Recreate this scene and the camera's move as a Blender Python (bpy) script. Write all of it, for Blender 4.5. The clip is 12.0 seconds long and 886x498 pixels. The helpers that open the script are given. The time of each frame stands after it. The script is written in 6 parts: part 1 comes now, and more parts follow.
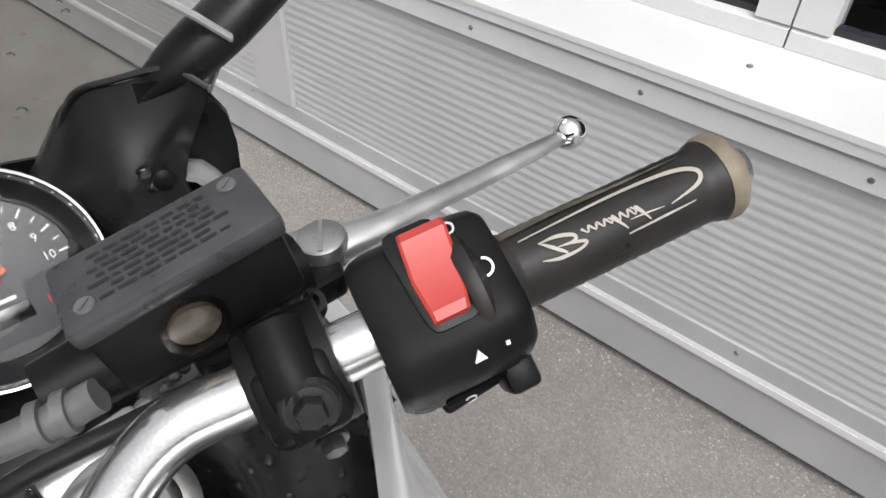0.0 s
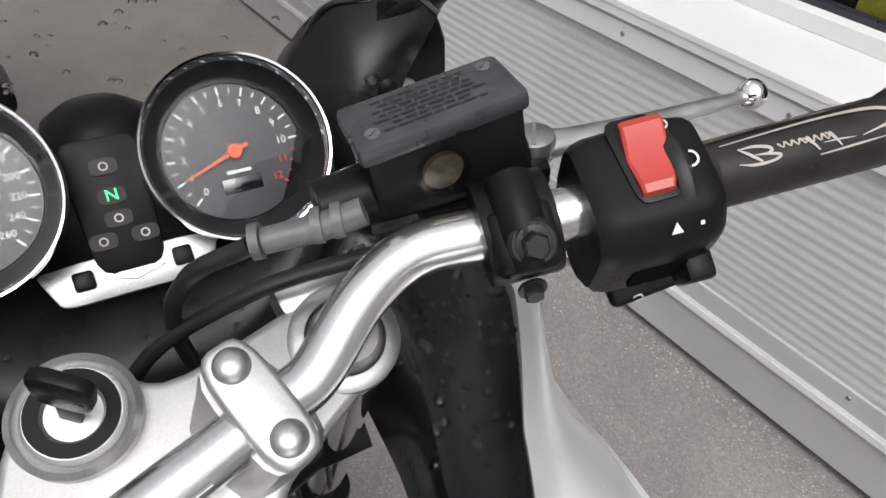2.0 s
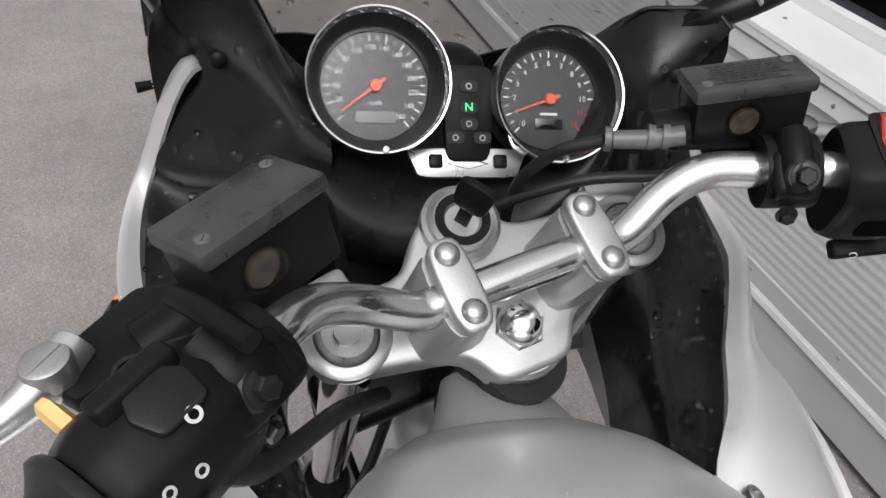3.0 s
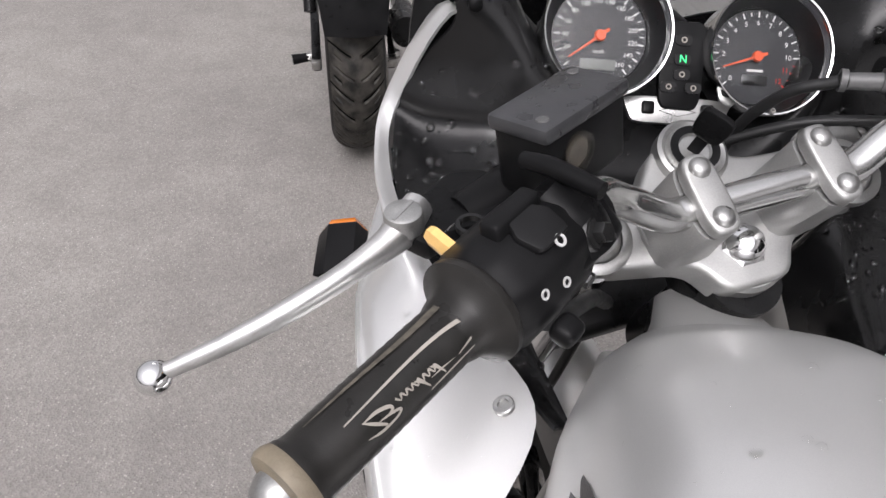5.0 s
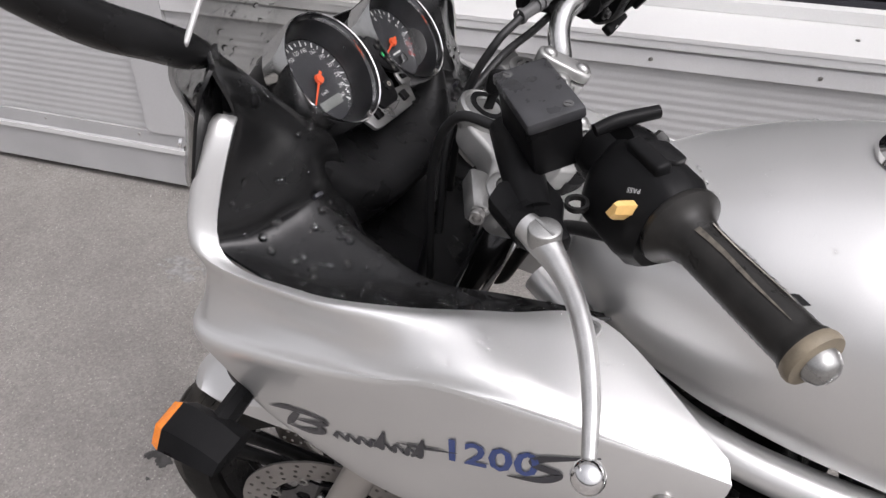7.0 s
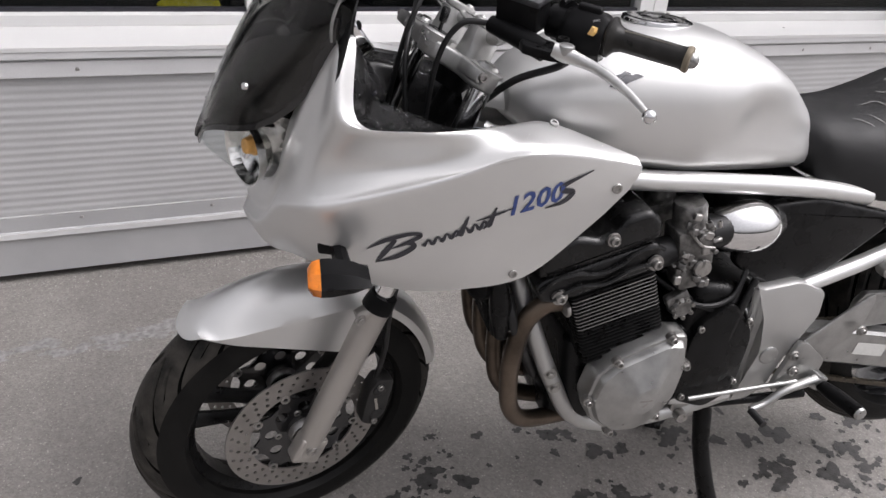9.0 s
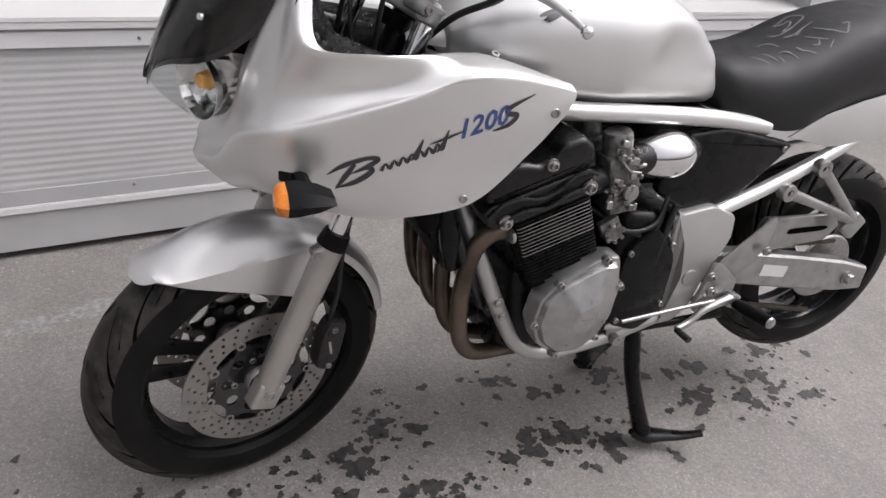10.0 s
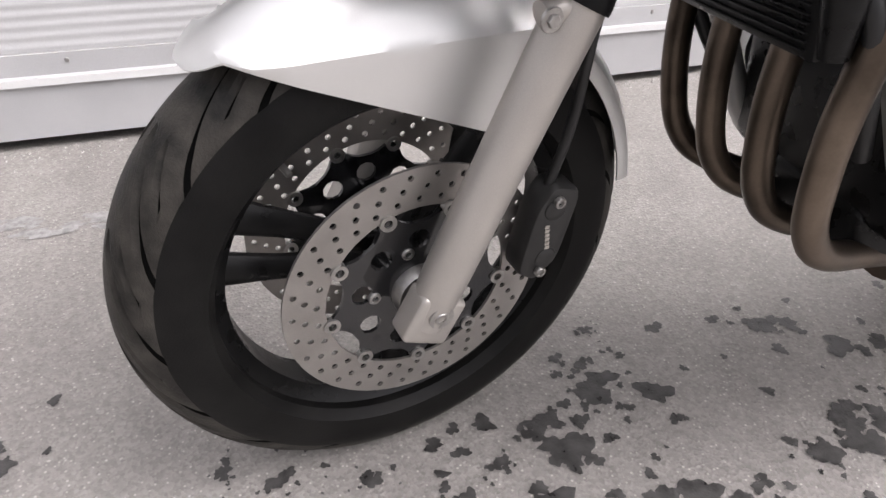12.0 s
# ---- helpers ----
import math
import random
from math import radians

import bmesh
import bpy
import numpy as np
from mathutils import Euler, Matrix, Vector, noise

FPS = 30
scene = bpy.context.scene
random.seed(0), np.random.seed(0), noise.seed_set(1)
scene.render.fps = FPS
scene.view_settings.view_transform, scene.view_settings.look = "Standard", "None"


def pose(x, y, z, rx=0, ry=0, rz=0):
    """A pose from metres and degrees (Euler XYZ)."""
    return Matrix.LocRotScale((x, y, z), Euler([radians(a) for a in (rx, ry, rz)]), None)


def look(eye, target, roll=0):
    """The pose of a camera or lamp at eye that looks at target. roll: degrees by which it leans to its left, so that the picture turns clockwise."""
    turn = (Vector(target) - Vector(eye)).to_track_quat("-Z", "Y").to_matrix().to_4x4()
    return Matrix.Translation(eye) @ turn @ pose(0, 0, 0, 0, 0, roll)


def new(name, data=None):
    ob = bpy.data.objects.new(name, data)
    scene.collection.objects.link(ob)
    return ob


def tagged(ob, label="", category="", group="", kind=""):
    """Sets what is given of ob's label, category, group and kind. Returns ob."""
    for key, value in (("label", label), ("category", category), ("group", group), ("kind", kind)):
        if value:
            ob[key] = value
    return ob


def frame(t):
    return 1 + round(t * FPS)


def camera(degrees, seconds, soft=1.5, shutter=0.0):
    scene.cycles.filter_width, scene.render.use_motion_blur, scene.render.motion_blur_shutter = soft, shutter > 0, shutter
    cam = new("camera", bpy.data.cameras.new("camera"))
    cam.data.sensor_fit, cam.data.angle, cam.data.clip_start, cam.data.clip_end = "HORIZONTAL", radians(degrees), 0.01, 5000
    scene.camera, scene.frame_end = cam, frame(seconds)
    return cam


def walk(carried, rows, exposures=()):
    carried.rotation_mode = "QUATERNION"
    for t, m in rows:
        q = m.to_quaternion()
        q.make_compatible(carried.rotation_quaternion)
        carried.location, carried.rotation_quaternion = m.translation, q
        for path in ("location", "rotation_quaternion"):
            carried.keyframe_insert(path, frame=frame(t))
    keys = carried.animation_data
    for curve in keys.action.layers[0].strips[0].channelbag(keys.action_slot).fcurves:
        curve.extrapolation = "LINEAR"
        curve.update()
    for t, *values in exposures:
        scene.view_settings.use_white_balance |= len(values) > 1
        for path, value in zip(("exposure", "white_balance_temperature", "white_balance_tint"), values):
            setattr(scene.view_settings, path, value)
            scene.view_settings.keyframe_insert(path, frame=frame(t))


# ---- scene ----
cam = camera(65.4, 12.0, 1.5, 0.0)
PATH = [
    (0.0, look((0.087, 0.722, 1.329), (1.231, 1.677, -0.006), 1.6)),
    (0.5, look((0.092, 0.724, 1.329), (1.219, 1.718, 0.009), 0.6)),
    (1.0, look((0.093, 0.722, 1.326), (1.218, 1.722, 0.01), 1.0)),
    (1.5, look((0.078, 0.717, 1.327), (1.16, 1.777, 0.021), 1.6)),
    (2.0, look((-0.001, 0.699, 1.318), (0.956, 1.858, -0.001), 3.9)),
    (2.5, look((-0.091, 0.649, 1.342), (0.734, 1.936, 0.052), 7.9)),
    (3.0, look((-0.182, 0.597, 1.342), (0.481, 1.982, 0.061), 9.5)),
    (3.5, look((-0.25, 0.569, 1.342), (0.26, 2.008, 0.05), 11.0)),
    (3.7, look((-0.269, 0.557, 1.342), (0.198, 2.012, 0.052), 11.1)),
    (5.3, look((-0.315, 0.536, 1.33), (0.075, 1.977, -0.001), 5.4)),
    (5.5, look((-0.321, 0.551, 1.331), (0.092, 1.984, -0.003), 3.2)),
    (6.0, look((-0.33, 0.623, 1.326), (0.384, 1.962, 0.023), -2.1)),
    (6.5, look((-0.428, 0.688, 1.318), (0.721, 1.627, -0.022), 0.3)),
    (7.0, look((-0.627, 0.79, 1.339), (0.928, 1.254, 0.17), 0.9)),
    (7.5, look((-0.812, 0.91, 1.326), (0.857, 0.976, 0.225), 2.1)),
    (9.3, look((-1.149, 1.395, 1.281), (0.442, 0.625, 0.346), 3.2)),
    (9.5, look((-1.181, 1.412, 1.269), (0.396, 0.596, 0.35), 2.5)),
    (10.0, look((-1.167, 1.46, 1.201), (0.342, 0.541, 0.265), 5.3)),
    (10.5, look((-1.048, 1.456, 1.142), (0.464, 0.585, 0.165), 6.0)),
    (11.0, look((-0.923, 1.452, 1.027), (0.612, 0.713, -0.02), 3.9)),
    (11.5, look((-0.761, 1.402, 0.812), (0.805, 0.804, -0.28), -0.4)),
    (12.0, look((-0.631, 1.368, 0.716), (0.961, 0.797, -0.351), 0.7)),
]
walk(cam, PATH, [(0.0, 0.35, 6450, 12), (1.5, 0.42, 6450, 12), (2.5, 0.07, 6450, 13), (3.0, 0.07, 6450, 15), (3.5, 0.33, 6450, 16), (3.7, 0.40, 6450, 16), (5.5, 0.22, 6450, 16), (6.5, 0.36, 6450, 16), (7.0, 0.22, 6450, 16), (7.5, 0.04, 6450, 16), (9.5, 0.18, 6450, 16), (10.0, 0.20, 6450, 16), (10.5, 0.42, 6450, 16), (11.0, 0.72, 6460, 16), (11.5, 0.88, 6500, 17), (12.0, 1.02, 6500, 17)])

# ---- world and sun: a bright overcast sky ----
world = bpy.data.worlds.new("overcast_sky")
scene.world = world
world.use_nodes = True
wn = world.node_tree.nodes
wl = world.node_tree.links
sky = wn.new("ShaderNodeTexSky")
sky.sky_type = "NISHITA"
sky.sun_disc = False
sky.sun_elevation, sky.sun_rotation = radians(55), radians(200)
sky.air_density, sky.dust_density, sky.ozone_density = 1.0, 4.0, 1.0
hsv = wn.new("ShaderNodeHueSaturation")
hsv.inputs["Saturation"].default_value = 0.08
wl.new(sky.outputs["Color"], hsv.inputs["Color"])
# an overcast sky is about three times as bright overhead as at the horizon
wtc, wsep, wmr, wmul = wn.new("ShaderNodeTexCoord"), wn.new("ShaderNodeSeparateXYZ"), wn.new("ShaderNodeMapRange"), wn.new("ShaderNodeMix")
wmul.data_type, wmul.blend_type = "RGBA", "MULTIPLY"
wmul.inputs["Factor"].default_value = 1.0
wmr.inputs["To Min"].default_value, wmr.inputs["To Max"].default_value = 0.55, 1.9
wl.new(wtc.outputs["Generated"], wsep.inputs[0]), wl.new(wsep.outputs["Z"], wmr.inputs["Value"])
wl.new(hsv.outputs["Color"], wmul.inputs["A"]), wl.new(wmr.outputs["Result"], wmul.inputs["B"])
wl.new(wmul.outputs["Result"], wn["Background"].inputs["Color"])
wn["Background"].inputs["Strength"].default_value = 0.15
sun = new("sun", bpy.data.lights.new("sun", "SUN"))
sun.data.energy, sun.data.angle, sun.data.color = 0.9, radians(40), (1.0, 0.985, 0.96)
sun.matrix_world = look((-3.0, -2.5, 6.0), (0, 0.5, 0))

# ---- materials ----
def mat(name, col, rough=0.5, metal=0.0, var=0.12, scale=40.0, bump=0.0, bscale=250.0, coat=0.0, rvar=0.08, trans=0.0, fine=0.04, emit=0.0, ior=1.45, tint=None, spec=0.5):
    """A procedural surface: base colour varied at two scales, roughness variation and fine relief."""
    m = bpy.data.materials.new(name)
    m.use_nodes = True
    n, l = m.node_tree.nodes, m.node_tree.links
    p = n["Principled BSDF"]
    tc = n.new("ShaderNodeTexCoord")
    a = n.new("ShaderNodeTexNoise")
    a.inputs["Scale"].default_value, a.inputs["Detail"].default_value = scale, 6
    b = n.new("ShaderNodeTexNoise")
    b.inputs["Scale"].default_value, b.inputs["Detail"].default_value = bscale, 3
    l.new(tc.outputs["Object"], a.inputs["Vector"]), l.new(tc.outputs["Object"], b.inputs["Vector"])
    ramp = n.new("ShaderNodeValToRGB")
    lo = [max(0.0, c * (1 - var)) for c in col]
    hi = [min(1.0, c * (1 + var)) for c in (tint or col)]
    ramp.color_ramp.elements[0].position, ramp.color_ramp.elements[1].position = 0.32, 0.68
    ramp.color_ramp.elements[0].color, ramp.color_ramp.elements[1].color = (*lo, 1), (*hi, 1)
    l.new(a.outputs["Fac"], ramp.inputs["Fac"])
    mix = n.new("ShaderNodeMix")
    mix.data_type, mix.blend_type = "RGBA", "MULTIPLY"
    mix.inputs["Factor"].default_value = 1.0
    grey = n.new("ShaderNodeMapRange")
    grey.inputs["From Min"].default_value, grey.inputs["From Max"].default_value = 0.3, 0.7
    grey.inputs["To Min"].default_value, grey.inputs["To Max"].default_value = 1 - fine * 2, 1 + fine * 0.0
    l.new(b.outputs["Fac"], grey.inputs["Value"])
    l.new(ramp.outputs["Color"], mix.inputs["A"]), l.new(grey.outputs["Result"], mix.inputs["B"])
    l.new(mix.outputs["Result"], p.inputs["Base Color"])
    rr = n.new("ShaderNodeMapRange")
    rr.inputs["From Min"].default_value, rr.inputs["From Max"].default_value = 0.3, 0.7
    rr.inputs["To Min"].default_value, rr.inputs["To Max"].default_value = max(0.0, rough - rvar), min(1.0, rough + rvar)
    l.new(a.outputs["Fac"], rr.inputs["Value"]), l.new(rr.outputs["Result"], p.inputs["Roughness"])
    p.inputs["Metallic"].default_value = metal
    p.inputs["Specular IOR Level"].default_value = spec
    p.inputs["Coat Weight"].default_value, p.inputs["Coat Roughness"].default_value = coat, 0.06
    p.inputs["Transmission Weight"].default_value, p.inputs["IOR"].default_value = trans, ior
    if bump:
        bp = n.new("ShaderNodeBump")
        bp.inputs["Strength"].default_value, bp.inputs["Distance"].default_value = bump, 0.002
        l.new(b.outputs["Fac"], bp.inputs["Height"]), l.new(bp.outputs["Normal"], p.inputs["Normal"])
    if emit:
        p.inputs["Emission Color"].default_value, p.inputs["Emission Strength"].default_value = (*col, 1), emit
    return m


SILVER = mat("silver_paint", (0.72, 0.72, 0.71), 0.38, 0.72, 0.04, 6, 0.02, 1800, 0.30, 0.04, fine=0.03)
# darker copy of the frame's silver, shade painted in for the lower frame
SILVERSHADE = mat("shaded_silver_paint", (0.50, 0.50, 0.49), 0.40, 0.75, 0.06, 12, 0.04, 900, 0.15)
YOKEALU = mat("blasted_aluminium", (0.43, 0.43, 0.42), 0.44, 0.80, 0.10, 30, 0.05, 900, rvar=0.06, fine=0.06)
ALU = mat("cast_aluminium", (0.42, 0.42, 0.41), 0.34, 0.88, 0.14, 30, 0.03, 900, fine=0.08)
FORKGREY = mat("fork_paint", (0.44, 0.415, 0.385), 0.42, 0.6, 0.06, 12, 0.05, 900)
CHROME = mat("chrome", (0.82, 0.82, 0.82), 0.08, 1.0, 0.03, 20, 0, 300, rvar=0.04)
DARKCHROME = mat("dark_chrome", (0.10, 0.10, 0.104), 0.30, 1.0, 0.03, 20, 0, 300, rvar=0.03)
STEEL = mat("bolt_steel", (0.38, 0.37, 0.355), 0.35, 0.9, 0.2, 90, 0.05, 900)
BLACKP = mat("black_plastic", (0.010, 0.010, 0.0104), 0.30, 0.0, 0.3, 25, 0.08, 1200, rvar=0.12, spec=0.21)
TRAYBLACK = mat("wet_black_panel", (0.0075, 0.0075, 0.0078), 0.22, 0.0, 0.3, 18, 0.06, 1200, rvar=0.10, spec=0.40)
BLACKM = mat("matt_black_plastic", (0.0075, 0.0075, 0.0079), 0.34, 0.0, 0.3, 22, 0.09, 1500, rvar=0.12, spec=0.11)
BLACKG = mat("gloss_black_paint", (0.012, 0.012, 0.013), 0.15, 0.0, 0.2, 10, 0, 300, 0.6)
ENGINE = mat("engine_black_paint", (0.0065, 0.0065, 0.0067), 0.31, 0.0, 0.35, 28, 0.12, 700, rvar=0.12, spec=0.24)
HEADBLACK = mat("gloss_engine_paint", (0.0065, 0.0065, 0.0067), 0.27, 0.0, 0.35, 28, 0.10, 700, rvar=0.10, spec=0.45)
LIDGREY = mat("lid_grey", (0.036, 0.0365, 0.039), 0.33, 0.0, 0.28, 60, 0.08, 900, rvar=0.12, spec=0.5)
# near-black that paints shade into the tyre grooves and the slot patches
HOLLOWSHADE = mat("hollow_shade", (0.0025, 0.0025, 0.0025), 0.8, 0.0, 0.2, 18, spec=0.03)
RUBBER = mat("tyre_rubber", (0.0050, 0.0049, 0.0048), 0.50, 0.0, 0.3, 14, 0.2, 500, tint=(0.0085, 0.0082, 0.0078), spec=0.14)
CALGREY = mat("caliper_grey", (0.024, 0.0235, 0.023), 0.42, 0.2, 0.3, 40, 0.1, 700)
TREAD = mat("worn_tread_rubber", (0.0135, 0.0130, 0.0120), 0.52, 0.0, 0.5, 26, 0.4, 420, tint=(0.034, 0.031, 0.027), spec=0.24)
GRIPRUB = mat("grip_rubber", (0.018, 0.0172, 0.0160), 0.34, 0.0, 0.25, 60, 0.10, 1500, spec=0.26)
GRIPEND = mat("worn_grip_end", (0.19, 0.16, 0.115), 0.55, 0.1, 0.25, 60, 0.15, 900)
SEATMAT = mat("seat_vinyl", (0.012, 0.012, 0.0125), 0.45, 0.0, 0.2, 25, 0.35, 900, spec=0.35)
RED = mat("red_plastic", (0.38, 0.044, 0.036), 0.34, 0.0, 0.10, 40, 0.05, 900)
YELLOW = mat("yellow_plastic", (0.74, 0.47, 0.17), 0.42, 0.0, 0.10, 60)
ORANGE = mat("amber_lens", (0.85, 0.24, 0.02), 0.16, 0.0, 0.15, 80, 0.3, 500, 0.5)
ORANGEN = mat("needle_orange", (0.72, 0.105, 0.035), 0.4)
WHITEINK = mat("white_ink", (0.72, 0.72, 0.70), 0.5)
GREYINK = mat("grey_ink", (0.012, 0.012, 0.013), 0.4)
LCDGREY = mat("display_grey", (0.16, 0.165, 0.155), 0.4)
DARKBOLT = mat("dark_bolt", (0.03, 0.03, 0.03), 0.32, 0.6, 0.2, 90)
GREYBOOT = mat("grey_boot", (0.11, 0.11, 0.11), 0.45, 0.2, 0.2, 90, 0.1, 900)
DULLALU = mat("dull_alloy", (0.19, 0.186, 0.18), 0.40, 0.75, 0.5, 60, 0.15, 700)
WATER = mat("rain_water", (1.0, 1.0, 1.0), 0.02, 0.0, 0.0, 30, trans=1.0, ior=1.33, rvar=0.0, fine=0.0)
DARKINK = mat("dark_ink", (0.035, 0.035, 0.042), 0.35)
BLUEINK = mat("blue_ink", (0.045, 0.075, 0.23), 0.35)
SANDINK = mat("sand_ink", (0.33, 0.305, 0.27), 0.5)
REDINK = mat("red_ink", (0.55, 0.03, 0.02), 0.5)
GREENLAMP = mat("green_lamp", (0.03, 0.75, 0.22), 0.4, emit=1.3)
DIALFACE = mat("dial_face", (0.030, 0.030, 0.033), 0.35, 0.0, 0.15, 30)
BRONZE = mat("heat_stained_steel", (0.070, 0.053, 0.040), 0.36, 0.8, 0.45, 9, 0.1, 300, tint=(0.120, 0.094, 0.073))
DISCMAT = mat("brake_disc_steel", (0.34, 0.322, 0.305), 0.42, 0.85, 0.10, 25, 0.05, 900)
CABLE = mat("black_cable", (0.009, 0.009, 0.0095), 0.45, 0.0, 0.2, 90, 0.1, 900)
CHAINMAT = mat("chain_steel", (0.10, 0.085, 0.065), 0.5, 0.7, 0.4, 90, 0.2, 900)
LABELW = mat("white_label", (0.65, 0.65, 0.62), 0.6, 0.0, 0.05, 60)
PANELG = mat("panel_grey", (0.50, 0.50, 0.50), 0.45, 0.0, 0.05, 3, 0.05, 300)
KICKG = mat("kick_plate_grey", (0.44, 0.44, 0.44), 0.5, 0.0, 0.07, 4, 0.08, 400)
TRIMG = mat("trim_grey", (0.64, 0.64, 0.64), 0.45, 0.0, 0.05, 4, 0.05, 400)
WHITEF = mat("white_frame", (0.70, 0.70, 0.69), 0.4, 0.0, 0.03, 4, 0.03, 400)
REFLECT = mat("lamp_reflector", (0.80, 0.80, 0.78), 0.16, 1.0, 0.25, 60)
# shade of the unlit shop, put into the colour
ROOMSHADE = mat("room_shade", (0.035, 0.035, 0.035), 0.8)


def clear(name, col, rough=0.03, ior=1.45):
    """Clear or tinted glass that lets light through."""
    m = bpy.data.materials.new(name)
    m.use_nodes = True
    n, l = m.node_tree.nodes, m.node_tree.links
    out = n["Material Output"]
    n.remove(n["Principled BSDF"])
    tr, gl, mx, lw, mr = (n.new(k) for k in ("ShaderNodeBsdfTransparent", "ShaderNodeBsdfGlossy", "ShaderNodeMixShader", "ShaderNodeLayerWeight", "ShaderNodeMath"))
    tr.inputs["Color"].default_value, gl.inputs["Roughness"].default_value = (*col, 1), rough
    lw.inputs["Blend"].default_value = 0.5
    mr.operation = "POWER"
    mr.inputs[1].default_value = 4.0
    ad = n.new("ShaderNodeMath")
    ad.operation, ad.use_clamp = "MULTIPLY_ADD", True
    ad.inputs[1].default_value, ad.inputs[2].default_value = 0.6, 0.018
    l.new(lw.outputs["Facing"], mr.inputs[0]), l.new(mr.outputs[0], ad.inputs[0])
    l.new(ad.outputs[0], mx.inputs[0]), l.new(tr.outputs[0], mx.inputs[1]), l.new(gl.outputs[0], mx.inputs[2])
    l.new(mx.outputs[0], out.inputs["Surface"])
    return m


GLASS = clear("clear_glass", (0.93, 0.94, 0.94))
SMOKE = clear("clear_screen", (0.80, 0.80, 0.79), 0.05)
WINDOWG = clear("window_glass", (0.75, 0.77, 0.77), 0.01)
SIGHT = clear("sight_glass", (0.86, 0.84, 0.81), 0.08)


def asphalt():
    """Worn grey asphalt: broad stains, pale worn patches, fine stone grain and a few bright chips."""
    m = bpy.data.materials.new("asphalt")
    m.use_nodes = True
    n, l = m.node_tree.nodes, m.node_tree.links
    p = n["Principled BSDF"]
    tc = n.new("ShaderNodeTexCoord")

    def field(scale, detail, rough=0.5):
        k = n.new("ShaderNodeTexNoise")
        k.inputs["Scale"].default_value, k.inputs["Detail"].default_value, k.inputs["Roughness"].default_value = scale, detail, rough
        l.new(tc.outputs["Object"], k.inputs["Vector"])
        return k.outputs["Fac"]

    def ramp(fac, a, ca, b, cb):
        k = n.new("ShaderNodeValToRGB")
        k.color_ramp.elements[0].position, k.color_ramp.elements[1].position = a, b
        k.color_ramp.elements[0].color, k.color_ramp.elements[1].color = (*ca, 1), (*cb, 1)
        l.new(fac, k.inputs["Fac"])
        return k.outputs["Color"]

    def times(a, b):
        k = n.new("ShaderNodeMix")
        k.data_type, k.blend_type = "RGBA", "MULTIPLY"
        k.inputs["Factor"].default_value = 1.0
        l.new(a, k.inputs["A"]), l.new(b, k.inputs["B"])
        return k.outputs["Result"]

    grit = n.new("ShaderNodeTexVoronoi")
    grit.inputs["Scale"].default_value = 190
    chip = n.new("ShaderNodeTexVoronoi")
    chip.inputs["Scale"].default_value = 85
    for k in (grit, chip):
        l.new(tc.outputs["Object"], k.inputs["Vector"])
    col = ramp(field(1.1, 6), 0.30, (0.178, 0.167, 0.158), 0.70, (0.238, 0.225, 0.213))
    col = times(col, ramp(field(7.0, 8, 0.62), 0.34, (0.91, 0.905, 0.90), 0.66, (1.07, 1.07, 1.065)))
    col = times(col, ramp(field(62, 5), 0.32, (0.92, 0.92, 0.915), 0.70, (1.06, 1.06, 1.055)))
    col = times(col, ramp(grit.outputs["Color"], 0.0, (0.82, 0.815, 0.81), 0.9, (1.20, 1.20, 1.195)))
    col = times(col, ramp(chip.outputs["Distance"], 0.12, (1.65, 1.65, 1.62), 0.19, (1.0, 1.0, 1.0)))
    l.new(col, p.inputs["Base Color"])
    p.inputs["Roughness"].default_value = 0.72
    bp = n.new("ShaderNodeBump")
    bp.inputs["Strength"].default_value, bp.inputs["Distance"].default_value = 0.6, 0.0025
    l.new(grit.outputs["Distance"], bp.inputs["Height"]), l.new(bp.outputs["Normal"], p.inputs["Normal"])
    return m


ASPHALT = asphalt()
WETSPOT = mat("damp_asphalt", (0.046, 0.044, 0.0425), 0.40, 0.0, 0.45, 40, 0.5, 230, rvar=0.15)
PALELINE = mat("worn_paint_line", (0.240, 0.233, 0.227), 0.7, 0.0, 0.3, 60, 0.4, 230)
GRITM = mat("grit", (0.30, 0.29, 0.27), 0.8, 0.0, 0.5, 200, 0.3, 400)


# ---- mesh helpers ----
def spline(pts, n):
    """Catmull-Rom through pts, n steps a span."""
    P = [Vector(p) for p in pts]
    P = [P[0] * 2 - P[1]] + P + [P[-1] * 2 - P[-2]]
    out = []
    for i in range(1, len(P) - 2):
        a, b, c, d = P[i - 1:i + 3]
        for k in range(n):
            t = k / n
            out.append(0.5 * ((2 * b) + (c - a) * t + (2 * a - 5 * b + 4 * c - d) * t * t + (3 * b - a - 3 * c + d) * t ** 3))
    return out + [P[-2]]


def add(bm, other, m=None):
    """Adds the mesh other to bm at the pose m."""
    if m is not None:
        bmesh.ops.transform(other, matrix=m, verts=other.verts)
    me = bpy.data.meshes.new("joined")
    other.to_mesh(me)
    bm.from_mesh(me)
    bpy.data.meshes.remove(me)
    other.free()
    return bm


def grid(rows, closed=False, caps=False):
    """A skin over rows of points; closed: each row is a ring."""
    bm = bmesh.new()
    V = [[bm.verts.new(p) for p in r] for r in rows]
    w = len(rows[0])
    for i in range(len(V) - 1):
        for j in range(w if closed else w - 1):
            k = (j + 1) % w
            bm.faces.new((V[i][j], V[i][k], V[i + 1][k], V[i + 1][j]))
    if caps:
        bm.faces.new(V[0][::-1]), bm.faces.new(V[-1])
    bmesh.ops.recalc_face_normals(bm, faces=bm.faces)
    return bm


def thick(bm, t):
    """Gives a skin the thickness t."""
    bmesh.ops.solidify(bm, geom=bm.faces[:], thickness=t)
    bmesh.ops.recalc_face_normals(bm, faces=bm.faces)
    return bm


